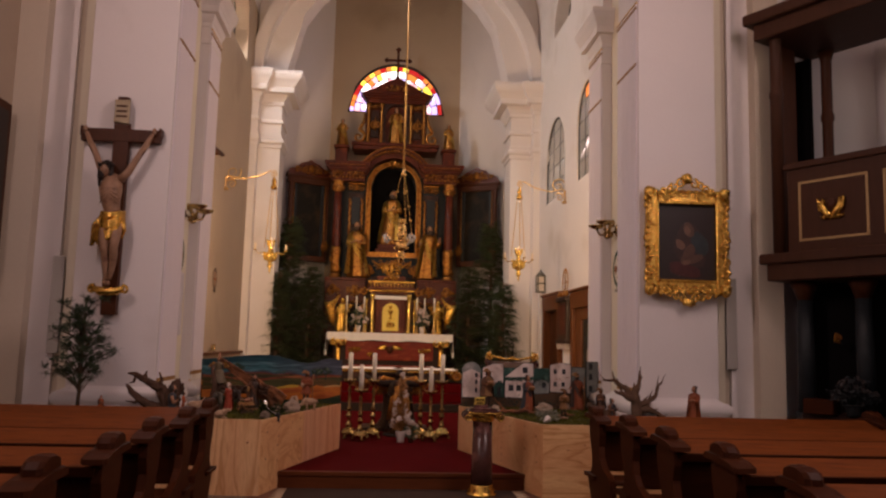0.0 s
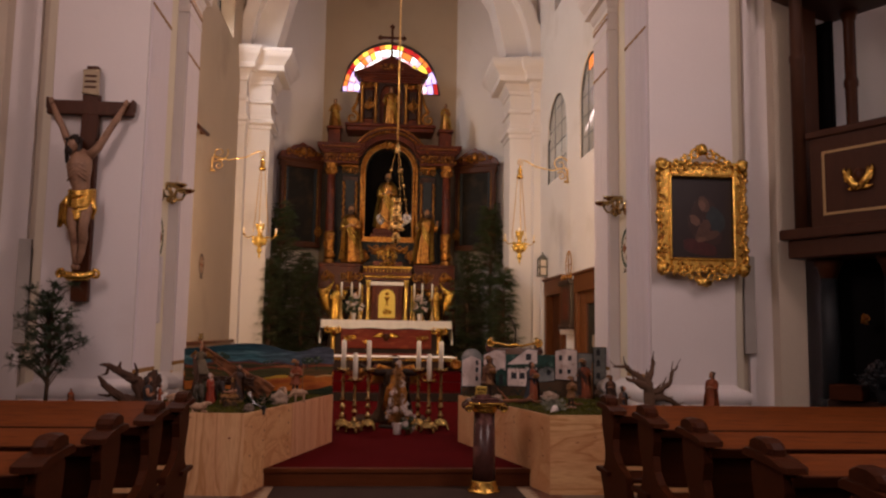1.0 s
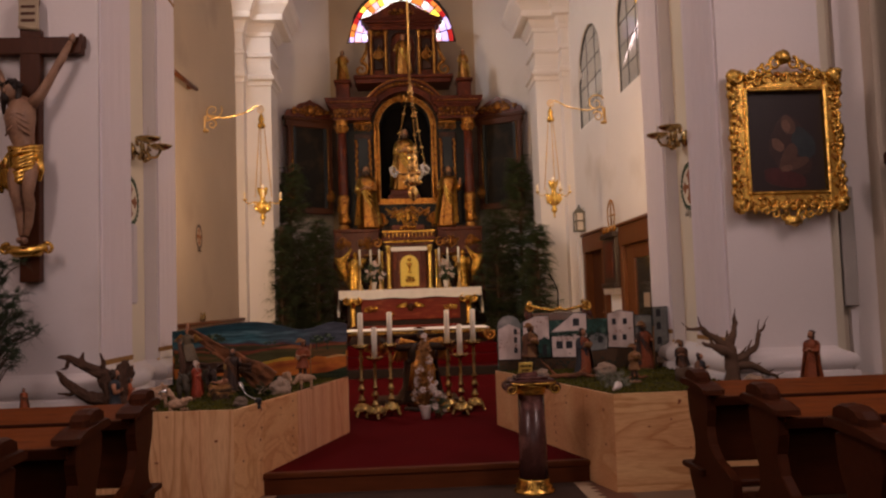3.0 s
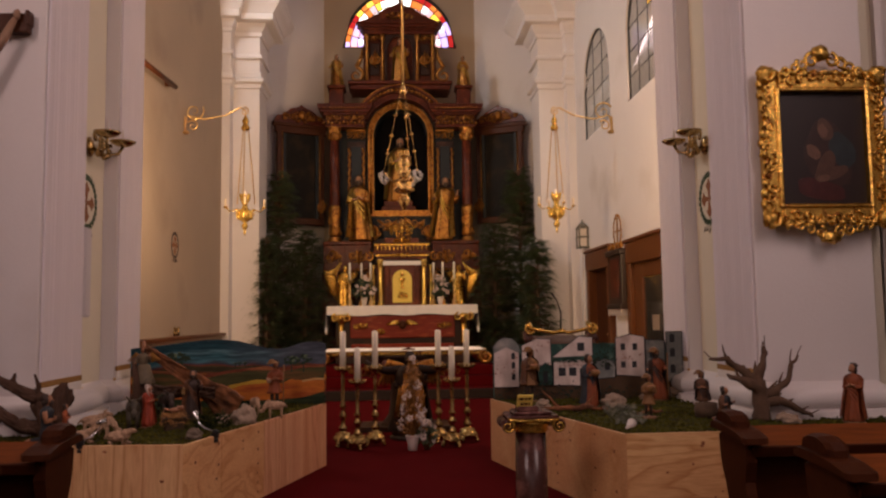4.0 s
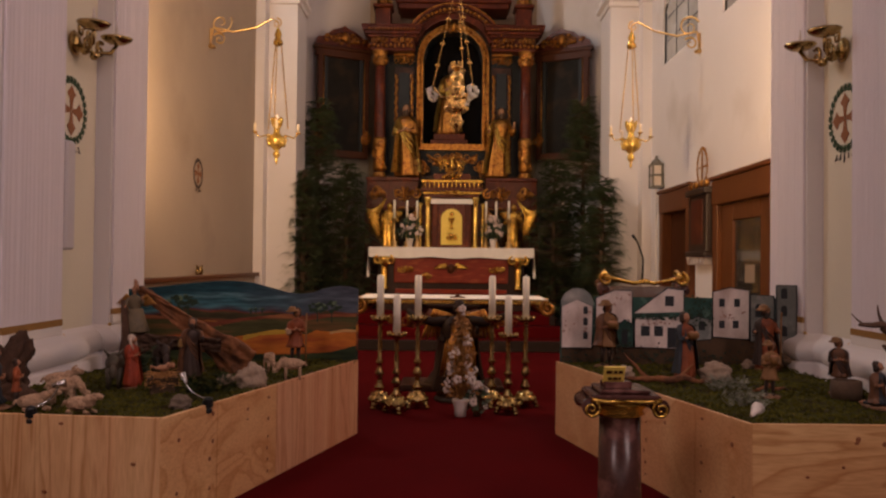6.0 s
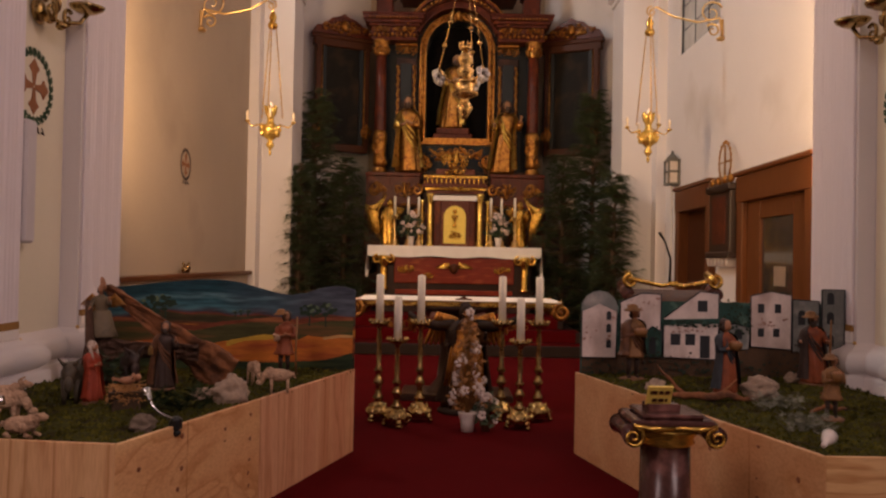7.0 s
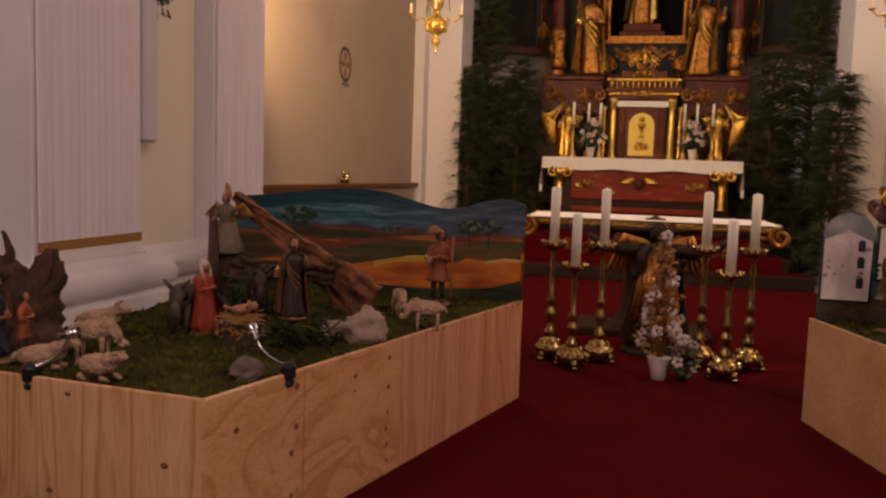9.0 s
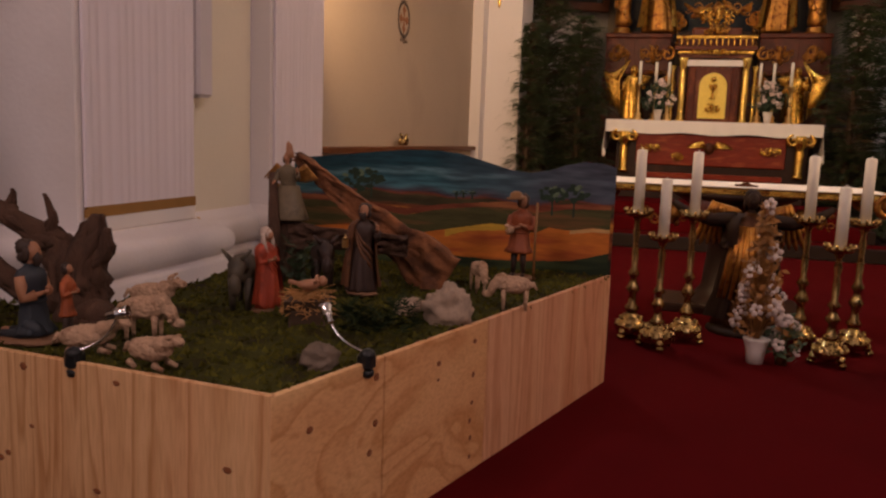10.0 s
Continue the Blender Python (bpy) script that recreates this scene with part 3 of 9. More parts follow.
    if scarf is not None:
        g.use(scarf).blob((0, 0.016 * h, 0.082 * h), (0.062 * h, 0.060 * h, 0.064 * h), 14, 10, 0.10, seed, top)
        for s in (-1, 1):
            g.tube([(s * 0.050 * h, 0.0, 0.08 * h), (s * 0.060 * h, -0.02 * h, 0.0), (s * 0.050 * h, -0.06 * h, -0.10 * h)], [0.022 * h, 0.024 * h, 0.012 * h], 7, top)
        g.blob((0, -0.030 * h, 0.066 * h), (0.040 * h, 0.046 * h, 0.052 * h), 12, 9, 0.04, seed, top)
        g.use(slots[2]).blob((0, -0.036 * h, 0.062 * h), (0.037 * h, 0.046 * h, 0.050 * h), 12, 9, 0.04, seed, top)
    if beard:
        g.use(hair).blob((0, -0.052 * h, 0.022 * h), (0.034 * h, 0.026 * h, 0.046 * h), 10, 8, 0.3, seed, top, 0.12)
    return g


def wing(g, root, s, size, rise=70, slot=0, m=None):
    """A feathered wing: rows of long overlapping feathers fanning from root; s is the side."""
    g.use(slot)
    for row, (n, ln) in enumerate(((13, 1.0), (11, 0.62), (8, 0.36))):
        for i in range(n):
            u = i / (n - 1)
            a = radians(rise - 88 - 72 * u)
            arm = Vector(root) + Vector((s * math.cos(radians(rise)), 0, math.sin(radians(rise)))) * size * 0.45 * (1 - u)
            L = size * ln * (1.0 - 0.5 * u)
            tip = arm + Vector((s * math.cos(a), 0.05 * row, math.sin(a))) * L
            y = Vector((0, -0.012 * row * size / 0.3, 0))
            g.tube([arm + y, arm.lerp(tip, 0.5) + y, arm.lerp(tip, 0.85) + y, tip + y], [0.05 * size, 0.062 * size, 0.055 * size, 0.012 * size], 6, m)
    return g


def turned_column(g, x, y, z0, z1, r, m=None):
    hgt = z1 - z0
    g.lathe([(r, 0), (r * 1.02, hgt * 0.3), (r * 0.96, hgt * 0.65), (r * 0.86, hgt)], (x, y, z0), 16, m)


def moulding(g, x0, x1, y, z0, steps, back):
    """A stack of projecting bands (projection, height) along x."""
    z = z0
    for d, hgt in steps:
        g.box(x0 - d, y - d, z, x1 + d, back, z + hgt, min(0.008, hgt * 0.3))
        z += hgt
    return z


# ---- high altar ----
altar = thing("high_altar_retable", "tall baroque altarpiece of dark red marbled wood with worn gilding", "altarpiece", (0, 0, 0))
g = Geo().box(-1.55, 18.25, 0.68, 1.55, 19.1, 3.18, 0.01)
part("predella", g, DARKMARBLE, altar, "dark painted base of the altarpiece")
for s in (-1, 1):
    for x, w in ((1.38, 0.22), (0.90, 0.27)):
        g = Geo().box(s * x - w, 18.02, 2.55, s * x + w, 18.4, 3.05, 0.01)
        g.box(s * x - w * 1.05, 18.0 - 0.003 * (x > 1), 3.05, s * x + w * 1.05, 18.42, 3.12 + 0.002 * (x > 1), 0.012)
        g.box(s * x - w * 1.05, 18.0 - 0.003 * (x > 1), 2.50, s * x + w * 1.05, 18.42, 2.57 + 0.002 * (x > 1), 0.012)
        part("pedestal", g, REDMARBLE, altar, "red marbled pedestal under the column")
    part("corner_block", Geo().box(s * 1.48 - 0.16, 18.1, 0.68, s * 1.48 + 0.16, 18.4, 2.5, 0.01), REDMARBLE, altar)
g = Geo()
g.wall("xz", -1.5, 1.5, 18.42, 18.8, 3.12, 6.0, [(-0.57, 0.57, 3.80, 5.42, 1.0)])
part("back_panel", g, GREYGREEN, altar, "grey-green painted rear panel")
# black sheet closing the niche, its colour stands for the shade inside
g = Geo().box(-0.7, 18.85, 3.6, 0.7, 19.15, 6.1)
part("niche_back", g, BLACK, altar, "black panel with the niche's deep shade in its colour")
for k, (w, z0, z1) in enumerate(((0.36, 3.805, 3.90), (0.30, 3.90, 4.02))):
    part("niche_plinth", Geo().box(-0.06 - w, 18.47 + 0.03 * k, z0, -0.06 + w, 18.84, z1, 0.012), REDMARBLE, altar, "red stepped plinth in the niche")
# frame of the niche
g = Geo()
outer = [(-0.69, 3.68), (-0.69, 5.42)] + arc(0, 5.42, 0.69, 180, 0, 20) + [(0.69, 3.68)]
inner = [(-0.57, 3.80), (-0.57, 5.42)] + arc(0, 5.42, 0.57, 180, 0, 20) + [(0.57, 3.80)]
for k in range(len(outer) - 1):
    g.prism([outer[k], outer[k + 1], inner[k + 1], inner[k]], 18.34, 18.46, "xz")
    mid = [((outer[i][0] + inner[i][0]) / 2, 18.34, (outer[i][1] + inner[i][1]) / 2) for i in (k, k + 1)]
    g.tube(mid, 0.026, 6)
g.prism([outer[-1], outer[0], inner[0], inner[-1]], 18.34, 18.46, "xz")
part("niche_frame", g, OLDGOLD, altar, "gilded round-arched niche frame")
# columns with gilt capitals, bases and sleeves
for s in (-1, 1):
    g = Geo()
    turned_column(g, s * 1.38, 18.16, 3.22, 5.26, 0.105)
    col = part("column", g, REDMARBLE, altar, "dark red marbled column")
    g = Geo().lathe([(0.14, 0), (0.15, 0.03), (0.115, 0.05), (0.13, 0.08), (0.105, 0.10)], (s * 1.38, 18.16, 3.12), 16)
    g.lathe([(0.108, 0), (0.125, 0.05), (0.112, 0.28), (0.128, 0.46), (0.135, 0.58), (0.108, 0.64)], (s * 1.38, 18.16, 3.24), 16)
    for j in range(9):
        a = j * 0.7
        g.blob((s * 1.38 + 0.115 * math.cos(a), 18.16 - 0.115 * abs(math.sin(a)), 3.3 + 0.06 * j), (0.035, 0.035, 0.05), 6, 5, 0.4, j)
    part("column_sleeve", g, OLDGOLD, col, "gilt carved sleeve and base")
    g = Geo().lathe([(0.095, 0), (0.115, 0.03), (0.10, 0.05), (0.11, 0.12), (0.145, 0.25), (0.155, 0.28)], (s * 1.38, 18.16, 5.24), 14)
    for j in range(8):
        a = j * math.pi / 4
        g.blob((s * 1.38 + 0.115 * math.cos(a), 18.16 + 0.115 * math.sin(a), 5.34 + 0.07 * (j % 2)), (0.045, 0.045, 0.065), 6, 5, 0.4, j)
    part("capital", g, OLDGOLD, col, "gilt leaf capital")
    # inner pilasters with blue-grey fields
    g = Geo().box(s * 0.93 - 0.19, 18.3, 3.12, s * 0.93 + 0.19, 18.5, 5.26, 0.01)
    pil = part("pilaster", g, DARKMARBLE, altar, "dark painted pilaster")
    g = Geo().box(s * 0.93 - 0.10, 18.285, 4.45, s * 0.93 + 0.10, 18.32, 5.15, 0.008)
    part("field", g, GREYGREEN, pil, "blue-grey painted field")
    for dx in (-0.15, 0.15):
        g = Geo().tube([(s * 0.93 + dx, 18.287, 3.47), (s * 0.93 + dx, 18.287, 5.10)], 0.018, 6)
        for j in range(20):
            g.blob((s * 0.93 + dx + 0.012 * (-1) ** j, 18.285, 3.5 + 0.083 * j), (0.024, 0.02, 0.05), 6, 5, 0.5, j)
        part("gilt_drop", g, OLDGOLD, pil, "gilt hanging leaf ornament")
    g = Geo().box(s * 0.93 - 0.20, 18.24, 5.46, s * 0.93 + 0.20, 18.46, 5.51, 0.01)
    foliage_ornament(g, (s * 0.93, 18.28, 5.37), 0.40, 0.22, 5)
    part("pilaster_capital", g, OLDGOLD, pil, "gilt pilaster capital")
# entablature and curved pediment
for s in (-1, 1):
    x0, x1 = (-1.56, -0.74) if s < 0 else (0.74, 1.56)
    z = 5.52
    for d, hgt in ((0.0, 0.07), (0.02, 0.06), (0.0, 0.12), (0.05, 0.05), (0.10, 0.06), (0.14, 0.07), (0.16, 0.04)):
        part("entablature_band", Geo().box(x0 - d, 18.1 - d, z, x1 + d, 18.6, z + hgt, min(0.008, hgt * 0.3)), REDMARBLE, altar, "red-brown moulded band")
        z += hgt
for r0, r1, d in ((0.74, 0.86, 18.2), (0.86, 0.94, 18.1), (0.94, 1.0, 18.02)):
    part("curved_pediment", Geo().ring(0, 5.42, r0, r1, 158, 22, 26, d, 18.6), REDMARBLE, altar, "red marbled arched pediment bar above the niche")
g = Geo()
a = arc(0, 5.42, 0.9, 160, 20, 26)
for k in range(26):
    g.blob((a[k][0], 18.08, a[k][1]), (0.035, 0.03, 0.035), 6, 5, 0.3, k)
a = arc(0, 5.42, 0.985, 158, 22, 22)
g.tube([(x, 18.02, z) for x, z in a], 0.016, 6)
for s in (-1, 1):
    for j in range(11):
        g.blob((s * (0.78 + 0.08 * j), 18.05, 5.60 + 0.018 * (j % 2)), (0.03, 0.03, 0.035), 6, 5, 0.4, j)
    for j in range(15):
        g.blob((s * (0.74 + 0.06 * j), 17.96, 5.90), (0.022, 0.02, 0.022), 5, 4, 0.2, j)
    foliage_ornament(g, (s * 0.96, 18.06, 5.70), 0.42, 0.16, 3)
    foliage_ornament(g, (s * 1.38, 18.04, 5.70), 0.30, 0.16, 4)
foliage_ornament(g, (0, 18.3, 6.02), 0.62, 0.26, 8, 0.06)
part("entablature_gilding", g, OLDGOLD, altar, "worn gilt leaf carving on the entablature")
# carving under the niche
for c, w, h, sd in (((0, 18.1, 3.46), 0.95, 0.34, 11), ((0, 18.05, 3.10), 0.5, 0.42, 12)):
    part("carving", foliage_ornament(Geo(), c, w, h, sd, 0.065), OLDGOLD, altar, "worn gilt carving below the niche")
for s in (-1, 1):
    part("festoon", Geo().tube([(s * 0.08, 18.08, 3.56), (s * 0.28, 18.05, 3.42), (s * 0.48, 18.08, 3.56)], [0.02, 0.045, 0.02], 7), OLDGOLD, altar)
    for c, w, h, sd in (((s * 0.9, 18.0, 2.8), 0.34, 0.34, 21), ((s * 1.38, 18.0, 2.8), 0.28, 0.34, 22), ((s * 0.58, 18.2, 3.30), 0.22, 0.45, 23), ((s * 0.9, 18.0, 2.53), 0.5, 0.10, 24), ((s * 1.42, 18.08, 2.2), 0.26, 0.5, 25), ((s * 0.9, 18.3, 3.62), 0.3, 0.3, 26), ((s * 0.42, 18.15, 2.95), 0.3, 0.3, 27)):
        part("carving", foliage_ornament(Geo(), c, w, h, sd, 0.05), OLDGOLD, altar, "worn gilt carving on the pedestal")
# attic storey
part("attic_base", Geo().box(-1.05, 18.2, 6.36, 1.05, 18.9, 6.46, 0.012), REDMARBLE, altar)
part("attic_step", Geo().box(-1.10, 18.15, 6.46, 1.10, 18.95, 6.54, 0.015), REDMARBLE, altar)
part("attic", Geo().box(-0.78, 18.45, 6.5, 0.78, 18.85, 7.62, 0.01), REDMARBLE, altar, "upper storey of red-brown marbled wood")
z = 7.60
for d, hgt in ((0.0, 0.08), (0.04, 0.05), (0.09, 0.06), (0.13, 0.05)):
    part("attic_cornice", Geo().box(-0.74 - d, 18.32 - d, z, 0.74 + d, 18.8, z + hgt, 0.008), REDMARBLE, altar)
    z += hgt
part("attic_pediment", Geo().prism([(-0.92, 7.84), (0.92, 7.84), (0.62, 7.95), (0.3, 8.14), (0, 8.28), (-0.3, 8.14), (-0.62, 7.95)], 18.3, 18.75, "xz"), REDMARBLE, altar, "curved red-brown pediment")
g = Geo().wall("xz", -0.33, 0.33, 18.36, 18.46, 6.54, 7.6, [(-0.27, 0.27, 6.6, 7.3, 1)])
for s in (-1, 1):
    g.box(s * 0.535 - 0.1, 18.4, 6.72, s * 0.535 + 0.1, 18.46, 7.42, 0.01)
part("attic_panel", g, DARKMARBLE, altar, "dark panels of the upper storey")
g = Geo()
for s in (-1, 1):
    for x in (0.37, 0.70):
        g.lathe([(0.045, 0), (0.05, 0.04), (0.034, 0.08), (0.036, 0.5), (0.03, 0.9), (0.055, 0.97), (0.06, 1.05)], (s * x, 18.34, 6.54), 10)
    foliage_ornament(g, (s * 0.535, 18.34, 7.5), 0.3, 0.16, 31)
    foliage_ornament(g, (s * 0.535, 18.36, 7.05), 0.16, 0.42, 32)
    scroll(g, (s * 0.93, 18.4, 6.72), 0.17, 1.3, 0.045, "xz", s, 1.57)
    g.tube([(s * 0.93, 18.4, 6.89), (s * 0.82, 18.4, 7.1), (s * 0.79, 18.4, 7.35)], [0.05, 0.04, 0.02], 7)
foliage_ornament(g, (0, 18.28, 7.98), 0.6, 0.2, 33)
part("attic_gilding", g, OLDGOLD, altar, "gilt columns and volutes of the upper storey")
g = Geo().box(-0.03, 18.45, 8.25, 0.03, 18.51, 9.05, 0.006).box(-0.26, 18.45, 8.76, 0.26, 18.51, 8.82, 0.006)
for x, z in ((-0.29, 8.79), (0.29, 8.79), (0, 9.08)):
    for dx, dz in ((-0.035, 0), (0.035, 0), (0, 0.035), (0, -0.035)):
        g.blob((x + dx, 18.48, z + dz), (0.035, 0.025, 0.035), 7, 5)
part("crowning_cross", g, DARKWOOD, altar, "dark trefoil cross on top")
for s in (-1, 1):
    g = Geo().box(s * 1.34 - 0.15, 18.15, 6.0, s * 1.34 + 0.15, 18.5, 6.36, 0.02).box(s * 1.34 - 0.19, 18.1, 6.36, s * 1.34 + 0.19, 18.55, 6.43, 0.015)
    part("statue_plinth", g, REDMARBLE, altar, "red marbled plinth above the cornice")

GILT = [OLDGOLD, mat("soft_gilding", (0.80, 0.43, 0.095), 0.28, metal=0.85, vary=0.45, scale=9, bump=0.012, fine=40, second=(0.22, 0.075, 0.022), second_scale=15, second_amount=0.45), mat("painted_flesh", (0.34, 0.17, 0.085), 0.5, vary=0.2), mat("statue_hair", (0.055, 0.028, 0.014), 0.5, vary=0.3)]
for x, y, z, h, sd, arms, lab in ((-0.87, 18.12, 3.14, 1.35, 3, 1, "gilded wooden statue of a bearded saint beside the niche"), (0.87, 18.12, 3.14, 1.30, 5, 2, "gilded wooden statue of a saint holding a book"),
                                  (-1.34, 18.3, 6.43, 0.70, 7, 2, "small gilded statue on the altarpiece cornice"), (1.34, 18.3, 6.43, 0.68, 9, 1, "small gilded statue on the altarpiece cornice"),
                                  (0, 18.32, 6.56, 0.92, 11, 2, "gilded statue in the upper niche of the altarpiece"), (-0.06, 18.66, 4.02, 1.38, 13, 1, "gilded central statue inside the dark altar niche")):
    solid("statue", robed(Geo(), h, sd, 0.02, (0, 1, 2, 3), arms, 1.05, None, False, False, sd in (3, 5, 13)), GILT, lab, "statue", (x, y, z), random.Random(sd).uniform(-12, 12), "altarpiece statues")

# side paintings on the canted walls
for s in (-1, 1):
    sp = thing("side_painting", "dark altar painting in a red-brown frame with a carved gilt crest", "painting", (s * 2.13, 18.45, 3.6), s * -27, "side paintings")
    part("canvas", Geo().box(-0.42, -0.03, 0.05, 0.42, 0.03, 1.86), mat("dark_canvas", (0.011, 0.009, 0.007), 0.6, vary=0.5, scale=3, spec=0.15, second=(0.040, 0.024, 0.013), second_scale=2.2, second_amount=0.5), sp, "darkened oil painting")
    g = Geo()
    for x0, x1, z0, z1 in ((-0.52, -0.40, 0, 1.9), (0.40, 0.52, 0, 1.9), (-0.52, 0.52, -0.08, 0.06), (-0.56, 0.56, 1.84, 1.98), (-0.60, 0.60, 1.98, 2.06)):
        g.box(x0, -0.09, z0, x1, 0.05, z1, 0.015)
    part("frame", g, DARKWOOD, sp, "dark wooden frame")
    g = Geo()
    for x in (-0.46, 0.46):
        g.tube([(x - 0.05 * (1 if x > 0 else -1), -0.09, 0.05), (x - 0.05 * (1 if x > 0 else -1), -0.09, 1.85)], 0.014, 6)
        foliage_ornament(g, (x, -0.09, 0.3), 0.12, 0.4, 41)
    part("gilt_bead", g, OLDGOLD, sp, "gilt inner bead")
    g = Geo().prism([(-0.60, 2.06), (0.60, 2.06), (0.52, 2.2), (0.36, 2.22), (0.24, 2.36), (0.1, 2.40), (0, 2.46), (-0.1, 2.40), (-0.24, 2.36), (-0.36, 2.22), (-0.52, 2.2)], -0.1, 0.04, "xz")
    g.ring(0, 1.90, 0.44, 0.50, 30, 150, 20, -0.13, 0.0)
    part("crest", g, REDMARBLE, sp, "red-brown curved crest")
    for d in (-1, 1):
        part("side_strip", Geo().box(d * 0.36 - 0.035, -0.075, 0.06, d * 0.36 + 0.035, -0.02, 1.84, 0.006), GREYGREEN, sp, "blue-grey inner strip")
    g = foliage_ornament(Geo(), (0, -0.11, 2.2), 0.9, 0.3, 42)
    part("crest_carving", g, OLDGOLD, sp, "gilt leaf carving")

# altar table with cloth
table = thing("altar_table", "high altar table with a red marbled front and gilt corbels", "altar", (0, 0, 0))
part("block", Geo().box(-1.28, 17.12, 0.68, 1.28, 17.95, 1.70, 0.01), DARKMARBLE, table, "dark painted altar block")
g = Geo().box(-1.0, 17.07, 1.17, 1.0, 17.13, 1.60, 0.012).box(-0.98, 17.05, 0.98, 0.98, 17.14, 1.06, 0.012)
part("front_panel", g, mat("red_marble_panel", (0.23, 0.030, 0.012), 0.28, vary=0.5, scale=7, second=(0.34, 0.085, 0.035), second_scale=4, second_amount=0.35, stretch=(1, 4, 5)), table, "red marbled front panel")
for s in (-1, 1):
    g = Geo().lathe([(0.075, 0), (0.075, 0.04), (0.055, 0.06), (0.058, 0.35), (0.048, 0.40), (0.085, 0.44), (0.10, 0.52), (0.10, 0.58)], (s * 1.17, 17.05, 1.05), 14)
    for d in (-1, 1):
        scroll(g, (s * 1.17 + d * 0.10, 17.0, 1.56), 0.08, 1.3, 0.032, "xz", -d, 1.57)
    part("gilt_corbel", g, GOLD, table, "gilt volute column")
    part("gilt_spray", foliage_ornament(Geo(), (s * 0.80, 17.04, 1.40), 0.26, 0.20, 51), GOLD, table, "gilt leaf spray")
    g = Geo()
    for j in range(6):
        a = radians(8 + 13 * j)
        g.tube([(s * 0.06, 17.04, 1.43), (s * (0.06 + 0.13 * math.cos(a)), 17.02, 1.42 + 0.085 * math.sin(a)), (s * (0.06 + (0.26 - 0.02 * j) * math.cos(a * 0.6)), 17.04, 1.41 + 0.10 * math.sin(a))], [0.018, 0.022, 0.006], 6)
    part("gilt_wing", g, GOLD, table, "small gilt feathered wing")
part("gilt_rosette", foliage_ornament(Geo(), (-0.42, 17.05, 1.29), 0.16, 0.15, 52), GOLD, table, "round gilt rosette")
part("carved_boss", Geo().blob((0, 17.03, 1.42), (0.07, 0.05, 0.085), 10, 8, 0.1), DARKWOOD, table, "dark carved boss")
# cloth on the altar
g = Geo().box(-1.44, 17.0, 1.755, 1.44, 18.0, 1.79, 0.006)
n = 60
vs = []
for i in range(n + 1):
    x = -1.44 + 2.88 * i / n
    for j, z in enumerate((1.79, 1.70, 1.61)):
        vs.append((x, 16.995 - 0.006 * j + 0.006 * j * math.sin(i * 1.3) * 0.8, z + (0.012 * math.sin(i * 0.35) if j == 2 else 0)))
fs = [(i * 3 + j, i * 3 + j + 1, i * 3 + j + 4, i * 3 + j + 3) for i in range(n) for j in range(2)]
g.add(vs, fs, True)
for s in (-1, 1):
    vs = []
    for i in range(13):
        y = 16.99 + 0.84 * i / 12
        for j, z in enumerate((1.79, 1.58, 1.36)):
            vs.append((s * (1.442 + 0.01 * j + 0.012 * j * math.sin(i * 1.7)), y, z + 0.02 * math.sin(i * 0.8) * (j == 2)))
    g.add(vs, [(i * 3 + j, i * 3 + j + 1, i * 3 + j + 4, i * 3 + j + 3) for i in range(12) for j in range(2)], True)
    g.lathe([(0.006, 0.12), (0.02, 0.1), (0.028, 0.02), (0.018, 0.0)], (s * 1.45, 16.99, 1.26), 8)
solid("altar_cloth", g, CLOTH, "white linen cloth hanging over the high altar edges", "altar cloth")

# tabernacle
tab = thing("tabernacle", "red-brown tabernacle with a gilded arched door on the altar", "tabernacle", (0, 17.62, 1.79))
TABM = mat("tabernacle_marbled", (0.13, 0.030, 0.012), 0.3, vary=0.3, scale=10, second=(0.24, 0.08, 0.03), second_scale=7, second_amount=0.3)
part("case", Geo().box(-0.36, -0.1, 0, 0.36, 0.35, 0.86, 0.012), TABM, tab, "red-brown marbled case")
part("plinth", Geo().box(-0.62, 0.06, 0, 0.62, 0.4, 0.10, 0.01), TABM, tab)
for x in (-0.62, 0.365):
    part("side_wing", Geo().box(x, 0.10, 0.10, x + 0.255, 0.4, 0.82, 0.01), TABM, tab)
for k, (d, z0, z1) in enumerate(((0, 0.92, 0.98), (0.03, 0.98, 1.03), (0.07, 1.03, 1.09), (0.02, 1.09, 1.19), (0.06, 1.19, 1.24))):
    part("cornice_band", Geo().box(-0.50 - d, -0.04 - d, z0, 0.50 + d, 0.4, z1, 0.01), GOLD if k in (1, 4) else TABM, tab)
part("crown_block", Geo().box(-0.34, 0.0, 1.24, 0.34, 0.4, 1.36, 0.02), TABM, tab)
g = Geo().prism([(-0.19, 0.06), (0.19, 0.06), (0.19, 0.52)] + arc(0, 0.52, 0.19, 0, 180, 14) + [(-0.19, 0.52)], -0.13, -0.09, "xz")
door = part("tabernacle_door", g, BRIGHTGOLD, tab, "polished gilt door")
g = Geo().lathe([(0.05, 0), (0.02, 0.03), (0.018, 0.10), (0.055, 0.16), (0.06, 0.2)], (0, -0.15, 0.34), 12)
g.blob((0, -0.15, 0.61), (0.04, 0.02, 0.04), 10, 6)
foliage_ornament(g, (0, -0.135, 0.2), 0.2, 0.2, 61)
part("door_relief", g, GOLD, door, "chased chalice relief")
